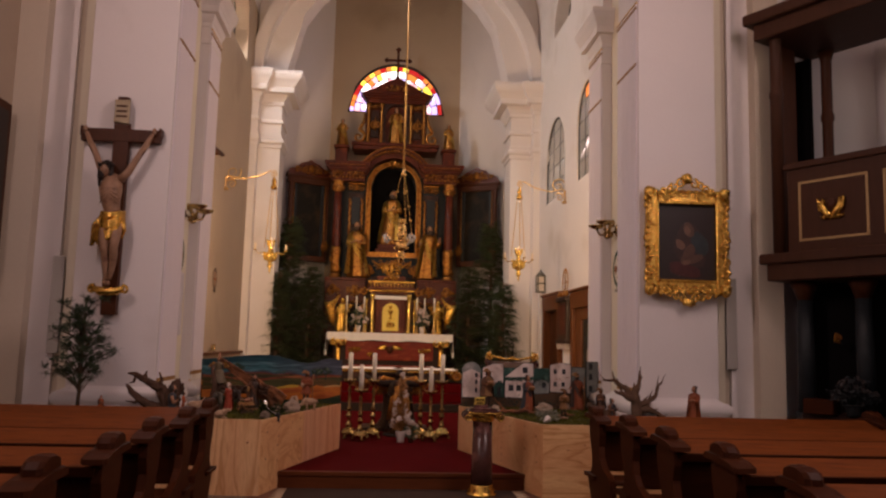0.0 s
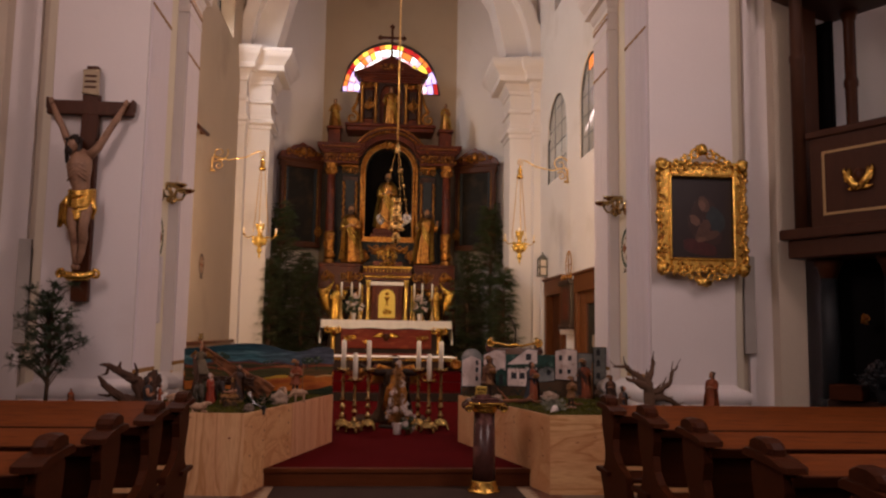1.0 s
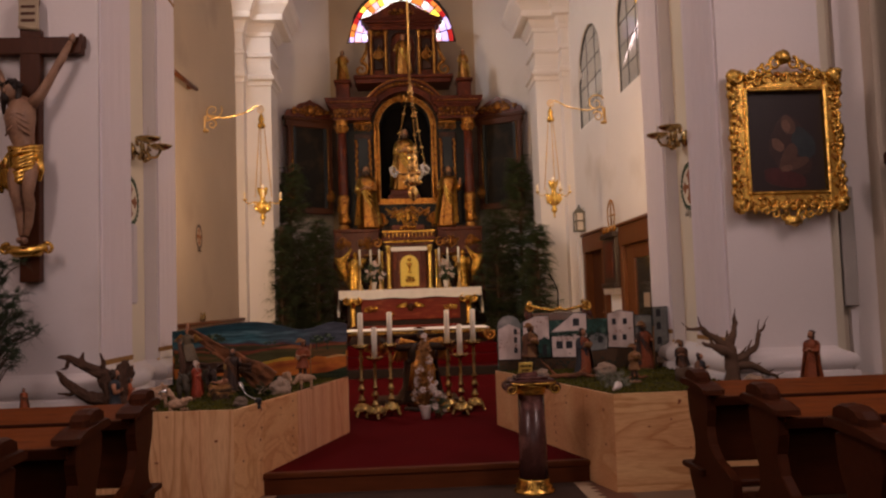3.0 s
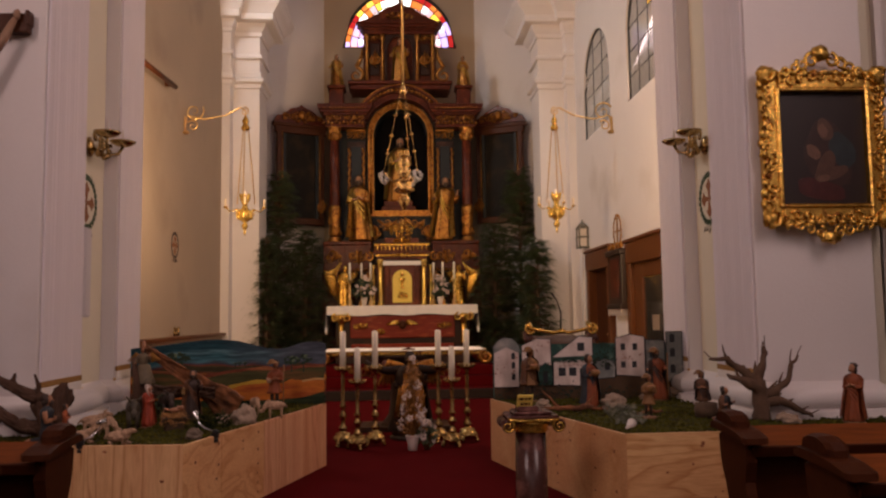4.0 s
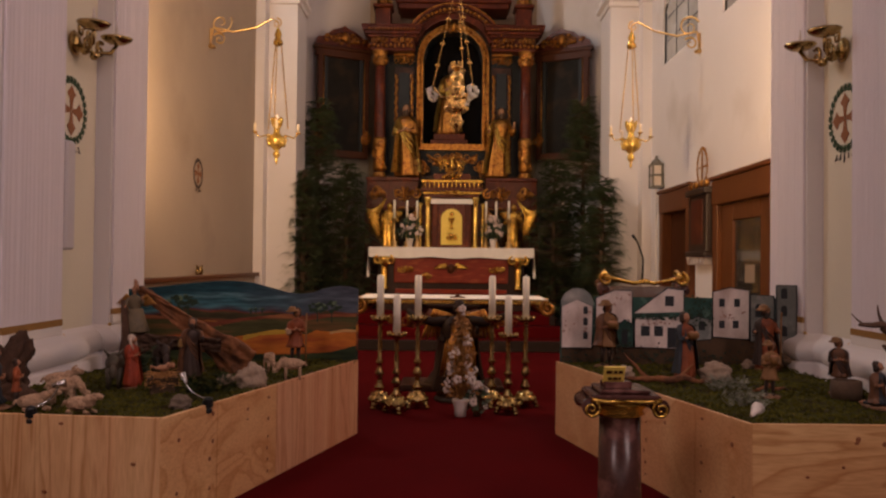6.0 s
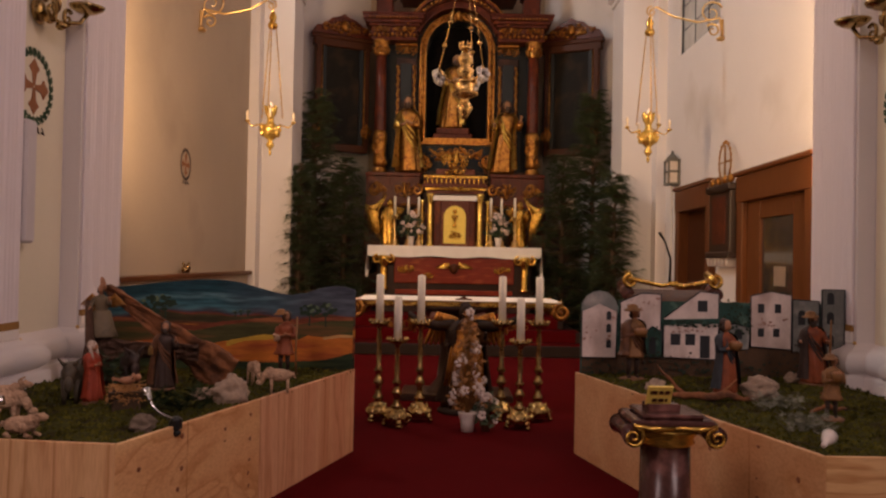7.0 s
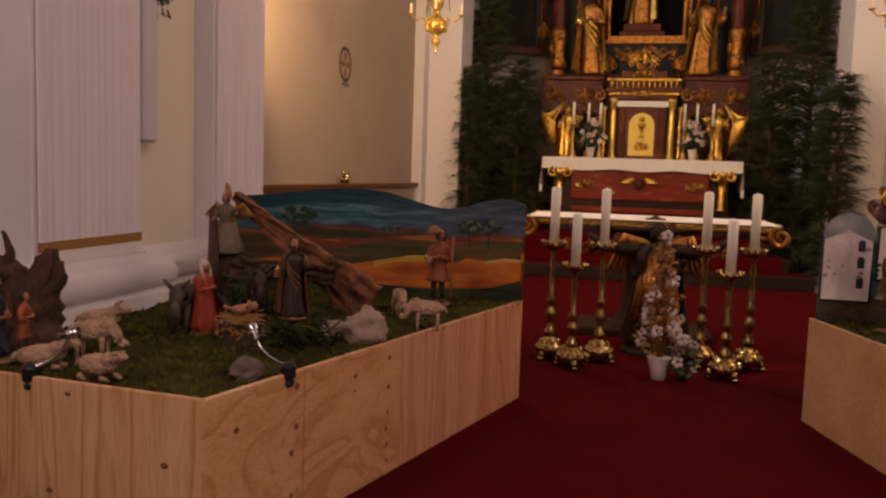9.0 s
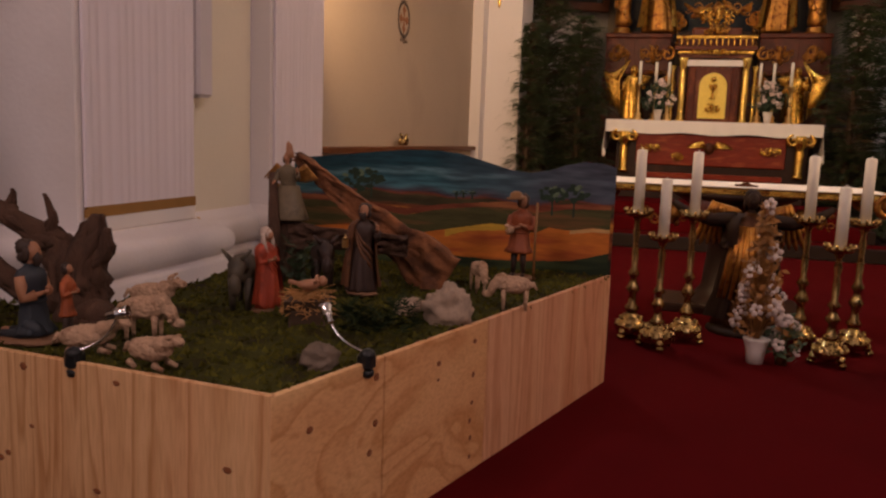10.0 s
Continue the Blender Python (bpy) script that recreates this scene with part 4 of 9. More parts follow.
for x in (-0.43, 0.43):
    g = Geo().lathe([(0.065, 0), (0.065, 0.035), (0.05, 0.05), (0.056, 0.075), (0.038, 0.10), (0.046, 0.20), (0.048, 0.40), (0.042, 0.72), (0.036, 0.76), (0.05, 0.78), (0.058, 0.84), (0.07, 0.88), (0.07, 0.92)], (x, -0.12, 0), 18)
    part("gilt_column", g, SHINYGOLD, tab, "polished gilt column")
    part("inner_pilaster", Geo().box(x * 0.67 - 0.045, -0.14, 0, x * 0.67 + 0.045, -0.09, 0.80, 0.008), REDMARBLE, tab, "red marbled pilaster beside the door")
    part("rear_column", Geo().lathe([(0.045, 0), (0.03, 0.06), (0.034, 0.3), (0.028, 0.72), (0.05, 0.82)], (x * 1.32, 0.02, 0), 12), SHINYGOLD, tab, "slim gilt column")
for k in range(13):
    part("baluster", Geo().lathe([(0.016, 0), (0.010, 0.02), (0.020, 0.06), (0.010, 0.10), (0.018, 0.12)], (-0.48 + 0.08 * k, -0.15, 1.085), 8), GOLD, tab)
for c, w, h, sd in (((0, -0.10, 1.00), 0.7, 0.10, 62), ((0, -0.03, 1.50), 0.50, 0.34, 63), ((0, -0.05, 1.30), 0.36, 0.16, 68)):
    part("gilt_carving", foliage_ornament(Geo(), c, w, h, sd, 0.07), GOLD, tab, "gilt leaf carving")
for s in (-1, 1):
    part("side_carving", foliage_ornament(Geo(), (s * 0.66, 0.06, 0.52), 0.18, 0.5, 64), OLDGOLD, tab, "worn gilt side carving")
    part("volute", scroll(Geo(), (s * 0.66, 0.0, 0.98), 0.10, 1.3, 0.026, "xz", s, 1.57), OLDGOLD, tab, "gilt volute")
part("small_cloth", Geo().box(-0.38, -0.15, 0.865, 0.38, 0.2, 0.885).box(-0.38, -0.155, 0.80, 0.38, -0.148, 0.885), CLOTH, tab, "narrow white cloth strip")
# angels beside the tabernacle
for s in (-1, 1):
    g = robed(Geo(), 0.80, 17 + s, 0.0, (0, 1, 0), 2, 1.05, None, False, False, False, True)
    for k in range(14):
        u = k / 13
        root = Vector((s * (0.06 + 0.16 * u), 0.10 - 0.002 * k, 0.60 + 0.30 * math.sin(1.5 * (1 - u)) * (1 - 0.3 * u)))
        tip = Vector((s * (0.16 + 0.26 * u ** 0.7), 0.12, 0.10 + 0.52 * u))
        bend = root.lerp(tip, 0.5) + Vector((s * 0.10, 0, 0.10))
        g.use(1).tube([root, root.lerp(bend, 0.6), bend, bend.lerp(tip, 0.6), tip], [0.018, 0.024, 0.026, 0.022, 0.006], 6)
    wing(g, (-s * 0.05, 0.10, 0.60), -s, 0.22, 75, 1)
    solid("angel_statue", g, [GOLD, GOLD], "gilded kneeling angel statue with a raised wing", "statue", (s * 1.12, 17.62, 1.79), -s * 15, "altar angels")
# small altar candlesticks
stick = thing("altar_candlestick", "slim brass altar candlestick with a white candle", "candlestick", (-1.02, 17.3, 1.79), 0, "altar candlesticks")
part("stem", Geo().lathe([(0.075, 0), (0.08, 0.015), (0.04, 0.05), (0.055, 0.09), (0.02, 0.13), (0.03, 0.2), (0.016, 0.26), (0.026, 0.36), (0.016, 0.44), (0.05, 0.5), (0.055, 0.52)], (0, 0, 0), 12), BRASS, stick)
part("candle", Geo().lathe([(0.02, 0.52), (0.02, 0.84), (0.012, 0.845)], (0, 0, 0), 10), WAX, stick, "white wax candle")
for x in (-0.80, -0.62, 0.62, 0.80, 1.02):
    copy_thing(stick, pose(x, 17.32 if abs(x) > 0.9 else 17.42, 1.79))


# ---- foliage ----
def sprig(g, p, d, length, width, rnd, count=10, droop=0.25):
    """A needle-bearing twig from p along d: a thin stem with flat needle blades on both sides."""
    p, d = Vector(p), Vector(d).normalized()
    side = d.cross(Vector((0, 0, 1)))
    side = side.normalized() if side.length > 0.05 else Vector((1, 0, 0))
    up = side.cross(d)
    for i in range(count):
        u = (i + 0.5) / count
        q = p + d * (length * u) - Vector((0, 0, droop * length * u * u))
        w = width * (1.05 - 0.75 * u) * rnd.uniform(0.8, 1.2)
        for s in (-1, 1):
            tip = q + (side * s * rnd.uniform(0.7, 1.0) + d * 0.75 + up * rnd.uniform(-0.25, 0.35)) * w
            k = d * (0.16 * w) + up * (0.05 * w)
            g.add([tuple(q - k), tuple(tip), tuple(q + k)], [(0, 1, 2)])


def fir_tree(at, height, radius, seed, label, lean=0.0):
    """A cut fir: trunk and a crown of drooping branches that carry many flat sprays."""
    rnd = random.Random(seed)
    t = thing("fir_tree", label, "tree", at, rnd.uniform(0, 360), "cut fir trees")
    part("trunk", Geo().tube([(0, 0, 0), (0.02, 0.01, height * 0.5), (0.0, 0, height * 0.97)], [0.055, 0.04, 0.008], 8), BARK, t)
    g, b = Geo(), Geo()
    for k in range(int(height * 112)):
        u = 0.04 + 0.95 * k / (height * 112)
        z = u * height + rnd.uniform(-0.1, 0.1)
        reach = radius * (1.02 - u) ** 0.5 * (0.86 + 0.3 * noise.noise(Vector((u * 9, seed, 0)))) + 0.06
        a = rnd.uniform(0, 2 * math.pi)
        r = reach * rnd.uniform(0.65, 1.12)
        d = Vector((math.cos(a), math.sin(a), rnd.uniform(-0.15, 0.5)))
        tip = Vector((0, 0, z)) + d * r
        b.tube([(0, 0, z), tuple(Vector((0, 0, z)) + d * r * 0.5 + Vector((0, 0, 0.03))), tuple(tip)], [0.011, 0.007, 0.003], 4)
        m = max(4, int(r / 0.075))
        for j in range(m):
            v = 0.25 + 0.78 * (j + rnd.random()) / m
            p = Vector((0, 0, z)) + d * (r * v)
            for s in (-1, 1):
                dd = d + Vector((-d.y, d.x, 0)) * s * rnd.uniform(0.2, 1.0) + Vector((0, 0, rnd.uniform(-0.7, 0.25)))
                sprig(g, p, dd, rnd.uniform(0.12, 0.26), 0.066, rnd, 7, 0.5)
    part("branch_mass", b, BARK, t, "thin brown branches")["kind"] = "stuff"
    part("crown", g, NEEDLES, t, "dense dark green needles")["kind"] = "stuff"
    return t


FIRS = ((-2.42, 17.5, 4.2, 0.66, 4, "tall cut fir tree with dense dark needles beside the altar"), (-1.90, 17.5, 3.1, 0.60, 5, "shorter cut fir tree crowding against the altar"),
        (2.36, 17.5, 4.3, 0.62, 6, "tall dark fir tree standing beside the altar"), (1.86, 17.5, 3.2, 0.60, 7, "shorter cut fir tree beside the altarpiece"),
        (-2.52, 16.6, 2.9, 0.34, 8, "narrow cut fir tree against the apse pilaster"), (2.48, 16.15, 2.75, 0.44, 9, "narrow cut fir tree against the apse pilaster"))
for x, y, h, r, sd, lab in FIRS:
    fir_tree((x, y, 0.17), h, r, sd, lab)

PETAL = mat("white_petals", (0.62, 0.52, 0.48), 0.7, vary=0.1)
LEAF = mat("dark_leaves", (0.05, 0.075, 0.035), 0.55, vary=0.35)
POT = mat("white_pot", (0.70, 0.62, 0.56), 0.35, vary=0.06)


def flowers(name, label, at, height, radius, count, seed, pot_r, pot_h, cone=False, pot_mat=POT, leaf_mat=None, petal_mat=None):
    """A pot with leafy stems and many five-petalled blooms."""
    rnd = random.Random(seed)
    leaf_mat = leaf_mat or LEAF
    t = thing(name, label, "flowers", at, 0, "potted flowers")
    part("pot", Geo().lathe([(pot_r * 0.65, 0), (pot_r * 0.75, pot_h * 0.5), (pot_r, pot_h * 0.95), (pot_r * 1.06, pot_h), (pot_r * 0.9, pot_h)], (0, 0, 0), 16), pot_mat, t)
    st, lf, pe = Geo(), Geo(), Geo()
    for i in range(count):
        u = rnd.random()
        z = pot_h + (height - pot_h) * (0.08 + 0.92 * u)
        r = radius * ((1.05 - u) if cone else math.sin(math.pi * (0.25 + 0.7 * u))) * rnd.uniform(0.5, 1.1)
        a = rnd.uniform(0, 2 * math.pi)
        p = Vector((r * math.cos(a), r * math.sin(a), z))
        st.tube([(0, 0, pot_h * 0.8), (p.x * 0.4, p.y * 0.4, pot_h + (z - pot_h) * 0.7), tuple(p)], 0.0028, 4)
        if (i % 3 == 0 and (not cone or u < 0.62 or i % 2 == 0)) or (cone and u < 0.3 and i % 3 == 1):
            k = rnd.uniform(0.016, 0.027) if cone else rnd.uniform(0.013, 0.026)
            for j in range(5):
                b = j * 1.257 + rnd.random()
                q = p + Vector((math.cos(b) * k, math.sin(b) * k * 0.7 - 0.3 * k, math.sin(b) * k))
                pe.blob(tuple(q), (k * 0.75, k * 0.4, k * 0.75), 6, 4, 0.2, j)
        for j in range(5):
            d = Vector((rnd.uniform(-1, 1), rnd.uniform(-1, 1), rnd.uniform(-0.6, 0.8))).normalized()
            q, w = p + d * 0.01 - Vector((0, 0, rnd.uniform(0, 0.06))), rnd.uniform(0.03, 0.06)
            o = d.orthogonal().normalized() * w * 0.28
            lf.add([tuple(q), tuple(q + d * w * 0.5 + o), tuple(q + d * w), tuple(q + d * w * 0.5 - o)], [(0, 1, 2, 3)])
    part("stem_mass", st, leaf_mat, t)
    part("foliage", lf, leaf_mat, t)
    part("blossom", pe, petal_mat or PETAL, t, "pale white blooms")["kind"] = "stuff"
    return t


ALTARBLOOM = mat("rosy_white_petals", (0.72, 0.55, 0.50), 0.6, vary=0.25, scale=30)
flowers("flower_vase", "white vase of pale flowers on the high altar", (-0.74, 17.25, 1.79), 0.58, 0.23, 96, 1, 0.065, 0.16, False, POT, None, ALTARBLOOM)
flowers("flower_vase", "white vase of pale flowers on the high altar", (0.74, 17.25, 1.79), 0.58, 0.23, 96, 2, 0.065, 0.16, False, POT, None, ALTARBLOOM)
DRIED = mat("dried_gold_leaves", (0.30, 0.135, 0.036), 0.45, vary=0.5, scale=20)
flowers("flower_tree", "tall cone of white blossoms and golden leaves in a pot", (0.07, 10.18, 0.174), 0.96, 0.165, 96, 3, 0.075, 0.15, True, POT, DRIED)
flowers("flower_bowl", "low arrangement of pale flowers beside the candlesticks", (0.22, 10.2, 0.174), 0.30, 0.13, 26, 4, 0.05, 0.07, False, DARKWOOD)

# ---- free-standing altar ----
fa = thing("free_altar", "free-standing altar table with gilt scrolls and a white cloth-covered top", "altar", (0, 11.8, 0.17))
part("tabletop", Geo().box(-1.0, -0.42, 0.93, 1.0, 0.42, 0.985, 0.01), GOLD, fa, "gilt-edged tabletop")
for s in (-1, 1):
    g = Geo()
    for y in (-0.40, 0.36):
        scroll(g, (s * 0.99, y, 0.90), 0.085, 1.6, 0.03, "xz", s, 1.57)
    g.tube([(s * 0.99, -0.40, 0.90), (s * 0.99, 0.36, 0.90)], 0.03, 8)
    part("scroll_end", g, OLDGOLD, fa, "gilt scroll end")
g = Geo().lathe([(0.34, 0), (0.34, 0.06), (0.27, 0.10), (0.20, 0.2), (0.17, 0.5), (0.2, 0.75), (0.42, 0.88), (0.5, 0.93)], (0, 0, 0), 20)
g.box(-0.55, -0.30, 0, 0.55, 0.30, 0.07, 0.015)
part("support", g, DARKMARBLE, fa, "dark carved central support")
for s in (-1, 1):
    part("gilt_carving", foliage_ornament(Geo(), (s * 0.45, -0.22, 0.75), 0.5, 0.24, 71), OLDGOLD, fa, "gilt carved bracket")
    part("shield", Geo().blob((s * 0.22, -0.34, 0.80), (0.07, 0.03, 0.10), 12, 8, 0.08), TABM, fa, "orange-red marbled oval")
g = Geo().box(-0.985, -0.44, 0.986, 0.985, 0.44, 0.996, 0.003)
solid("altar_top_cloth", g, CLOTH, "white linen cloth on the free-standing altar", "altar cloth", (0, 11.8, 0.17))
g = Geo().box(-0.08, -0.05, 0, 0.08, 0.05, 0.012, 0.004).prism([(-0.05, 0.012), (0.05, 0.012), (0.0, 0.035)], -0.03, 0.03, "xz")
solid("book_stand", g, DARKWOOD, "small dark stand lying on the altar cloth", "book stand", (0.05, 11.5, 1.166))
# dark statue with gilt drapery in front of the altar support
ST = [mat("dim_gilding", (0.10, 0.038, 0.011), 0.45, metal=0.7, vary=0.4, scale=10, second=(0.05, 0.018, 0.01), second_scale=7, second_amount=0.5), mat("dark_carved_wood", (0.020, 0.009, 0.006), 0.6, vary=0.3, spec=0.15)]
g = robed(Geo(), 0.93, 23, 0.0, (0, 1, 1), 2, 1.35)
g.use(1).lathe([(0.24, 0), (0.24, 0.03), (0.2, 0.05)], (0, 0, -0.05), 16)
for d in (-1, 1):
    g.use(1).tube([(d * 0.10, 0, 0.74), (d * 0.26, -0.03, 0.73), (d * 0.44, 0.02, 0.78), (d * 0.52, 0.04, 0.84)], [0.055, 0.048, 0.036, 0.022], 9)
    wing(g, (d * 0.10, 0.10, 0.80), d, 0.34, 20, 2)
for k in range(9):
    a = -2.6 + 0.26 * k
    g.use(2).tube([(0.10 * math.cos(a), 0.10 * math.sin(a), 0.70), (0.15 * math.cos(a + 0.1), 0.13 * math.sin(a + 0.1), 0.48), (0.20 * math.cos(a - 0.05), 0.17 * math.sin(a), 0.20)], [0.016, 0.026, 0.012], 7)
ST.append(OLDGOLD)
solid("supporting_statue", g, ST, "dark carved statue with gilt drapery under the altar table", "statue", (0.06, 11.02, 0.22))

# ---- tall candlesticks ----


def tall_stick(at, h, candle, seed, shiny):
    t = thing("floor_candlestick", "tall turned brass floor candlestick with a thick white candle", "candlestick", at, seed * 47 % 360, "floor candlesticks")
    k = h / 0.84
    part("stem", Geo().lathe([(0.028, 0.16 * k), (0.05, 0.20 * k), (0.026, 0.23 * k), (0.022, 0.29 * k), (0.046, 0.33 * k), (0.028, 0.36 * k), (0.018, 0.40 * k), (0.04, 0.43 * k), (0.017, 0.47 * k), (0.022, 0.58 * k), (0.015, 0.64 * k), (0.024, 0.70 * k), (0.014, 0.76 * k), (0.03, 0.80 * k), (0.035, 0.82 * k)], (0, 0, 0), 14), DARKBRASS, t, "turned brass stem")
    g = Geo().lathe([(0.060, 0.030), (0.088, 0.040), (0.100, 0.065), (0.098, 0.090), (0.084, 0.118), (0.060, 0.138), (0.040, 0.148), (0.036, 0.158), (0.024, 0.175 * k)], (0, 0, 0), 20)
    for j in range(9):
        a = j * 0.698
        g.blob((0.088 * math.cos(a), 0.088 * math.sin(a), 0.085), (0.020, 0.020, 0.026), 7, 5, 0.5, j)
        g.blob((0.066 * math.cos(a + 0.3), 0.066 * math.sin(a + 0.3), 0.128), (0.014, 0.014, 0.022), 6, 5, 0.4, j)
    part("base", g, DARKBRASS, t, "domed brass base")
    for j in range(3):
        a = j * 2.094
        g = Geo().tube([(0.085 * math.cos(a), 0.085 * math.sin(a), 0.07), (0.092 * math.cos(a), 0.092 * math.sin(a), 0.045), (0.102 * math.cos(a), 0.102 * math.sin(a), 0.014)], [0.022, 0.024, 0.018], 7).blob((0.104 * math.cos(a), 0.104 * math.sin(a), 0.018), (0.026, 0.026, 0.018), 8, 6, 0.4, j)
        part("foot", g, DARKBRASS, t)
    g = Geo().lathe([(0.03, 0.80 * k), (0.075, 0.815 * k), (0.085, 0.84 * k), (0.08, 0.845 * k), (0.03, 0.83 * k)], (0, 0, 0), 18)
    for j in range(12):
        a = j * math.pi / 6
        g.blob((0.084 * math.cos(a), 0.084 * math.sin(a), 0.85 * k), (0.012, 0.012, 0.016), 6, 4)
    part("drip_dish", g, DARKBRASS, t, "pierced brass drip dish")
    part("candle", Geo().lathe([(0.033, 0.84 * k), (0.033, 0.84 * k + candle - 0.01), (0.024, 0.84 * k + candle), (0.004, 0.84 * k + candle - 0.004), (0.003, 0.84 * k + candle + 0.012)], (0, 0, 0), 14), WAX, t, "thick white wax candle")


for i, (x, y, h, c) in enumerate(((-0.68, 10.52, 0.84, 0.40), (-0.51, 10.30, 0.71, 0.36), (-0.33, 10.55, 0.84, 0.40), (0.37, 10.66, 0.84, 0.40), (0.50, 10.32, 0.71, 0.36), (0.69, 10.66, 0.84, 0.40))):
    tall_stick((x, y, 0.174), h, c, i, True)

# ---- wall-bracket lamps in the chancel ----
FLAME = mat("lamp_glass", (0.85, 0.72, 0.55), 0.2, vary=0.05)
GLOW = bpy.data.materials.new("small_bulb")
GLOW.use_nodes = True
GLOW.node_tree.nodes["Principled BSDF"].inputs["Emission Color"].default_value = (1.0, 0.55, 0.28, 1)
GLOW.node_tree.nodes["Principled BSDF"].inputs["Emission Strength"].default_value = 0.9


def hanging_lamp(s):
    t = thing("sanctuary_lamp", "gilt hanging lamp on chains from a scrolled wall arm", "lamp", (s * 2.34, 13.6, 0), 0, "sanctuary lamps")
    g = Geo()
    g.tube([(s * 0.9, 0, 4.38), (s * 0.86, 0, 4.62), (s * 0.6, 0, 4.56), (s * 0.3, 0, 4.62), (s * 0.08, 0, 4.74), (0, 0, 4.70), (0, 0, 4.62)], [0.014, 0.014, 0.013, 0.013, 0.012, 0.011, 0.008], 8)
    scroll(g, (s * 0.76, 0, 4.68), 0.15, 1.4, 0.014, "xz", s, 0.5)
    scroll(g, (s * 0.78, 0, 4.46), 0.09, 1.3, 0.016, "xz", -1, 2.5)
    scroll(g, (s * 0.02, 0, 4.68), 0.07, 1.2, 0.012, "xz", s, 1.57)
    g.lathe([(0.05, 0), (0.06, 0.02), (0.03, 0.05)], (s * 0.88, 0, 4.34), 12)
    g.box(s * 0.89 - 0.012, -0.03, 4.40, s * 0.89 + 0.012, 0.03, 4.60, 0.006)
    part("wall_arm", g, BRASS, t, "scrolled brass wall arm")
    part("canopy", Geo().lathe([(0.012, 0.24), (0.03, 0.2), (0.05, 0.15), (0.035, 0.1), (0.06, 0.06), (0.065, 0.03), (0.03, 0)], (0, 0, 4.38), 14), GOLD, t, "small gilt canopy")
    for j in range(3):
        a = j * 2.094 + 0.5
        g = Geo().tube([(0.045 * math.cos(a), 0.045 * math.sin(a), 4.40), (0.15 * math.cos(a), 0.15 * math.sin(a), 3.3)], 0.007, 5)
        for k in range(14):
            g.blob((0.045 * math.cos(a) + 0.105 * math.cos(a) * k / 13, 0.045 * math.sin(a) + 0.105 * math.sin(a) * k / 13, 4.40 - 1.1 * k / 13), (0.011, 0.011, 0.02), 5, 4)
        part("chain", g, BRASS, t)
    body = part("lamp_bowl", Geo().lathe([(0.004, -0.02), (0.012, 0.0), (0.02, 0.03), (0.012, 0.055), (0.034, 0.085), (0.050, 0.115), (0.042, 0.15), (0.024, 0.165), (0.060, 0.20), (0.100, 0.245), (0.118, 0.29), (0.112, 0.33), (0.080, 0.365), (0.052, 0.385), (0.040, 0.42), (0.042, 0.46), (0.070, 0.51), (0.080, 0.56), (0.074, 0.58), (0.04, 0.57)], (0, 0, 2.82), 18), SHINYGOLD, t, "chased gilt lamp bowl")
    g = Geo()
    for j in range(6):
        a = j * math.pi / 3
        scroll(g, (0, 0, 0), 0.045, 1.3, 0.014, "xz", 1, 1.0, pose(0.112 * math.cos(a), 0.112 * math.sin(a), 3.13, 0, 0, math.degrees(a)))
        g.blob((0.10 * math.cos(a + 0.5), 0.10 * math.sin(a + 0.5), 3.08), (0.028, 0.028, 0.04), 8, 6, 0.4, j)
        g.blob((0.07 * math.cos(a + 0.5), 0.07 * math.sin(a + 0.5), 3.40), (0.016, 0.016, 0.03), 7, 5, 0.3, j)
    part("rim_ornament", g, SHINYGOLD, body, "gilt leaf scrolls round the bowl")
    for j in range(4):
        a = j * math.pi / 2 + 0.2
        g = Geo().tube([(0.10 * math.cos(a), 0.14 * math.sin(a), 3.2), (0.22 * math.cos(a), 0.22 * math.sin(a), 3.16), (0.28 * math.cos(a), 0.28 * math.sin(a), 3.22)], 0.010, 6)
        g.lathe([(0.012, 0), (0.032, 0.015), (0.035, 0.025)], (0.28 * math.cos(a), 0.28 * math.sin(a), 3.21), 10)
        part("branch", g, SHINYGOLD, body)
        part("candle_bulb", Geo().lathe([(0.014, 0), (0.014, 0.06), (0.02, 0.075), (0.012, 0.11), (0.002, 0.125)], (0.28 * math.cos(a), 0.28 * math.sin(a), 3.235), 8), FLAME, body, "pale candle-shaped bulb")
    part("red_glass", Geo().lathe([(0.014, 0), (0.018, 0.03), (0.010, 0.07), (0.002, 0.085)], (0, 0, 3.39), 10), GLOW, t, "small glowing lamp glass")


hanging_lamp(-1)
hanging_lamp(1)

# ---- hanging silver lamp under the arch ----
SILVER = mat("silver_gilt", (0.66, 0.42, 0.16), 0.27, metal=0.95, vary=0.45, scale=22, bump=0.010, fine=60, second=(0.12, 0.065, 0.028), second_scale=16, second_amount=0.42)
CRYSTAL = mat("silver_white_ornament", (0.50, 0.47, 0.47), 0.25, metal=0.6, vary=0.2, scale=20)
hl = thing("hanging_lamp", "silver-gilt lamp hanging on long beaded chains in the chancel", "lamp", (0.01, 10.8, 2.79), 20)
part("cord", Geo().tube([(0, 0, 1.42), (0, 0, 8.2)], 0.014, 6), BRASS, hl, "long pale cord")
part("crown", Geo().lathe([(0.01, 0.15), (0.02, 0.12), (0.03, 0.06), (0.045, 0.02), (0.02, 0)], (0, 0, 1.36), 12), SILVER, hl)
LOWER = [(0.003, 0), (0.026, 0.01), (0.032, 0.035), (0.052, 0.065), (0.066, 0.105), (0.064, 0.12), (0.05, 0.15), (0.034, 0.17), (0.044, 0.195), (0.095, 0.212), (0.112, 0.23), (0.104, 0.245), (0.082, 0.262), (0.088, 0.30), (0.098, 0.33), (0.104, 0.345), (0.06, 0.362)]
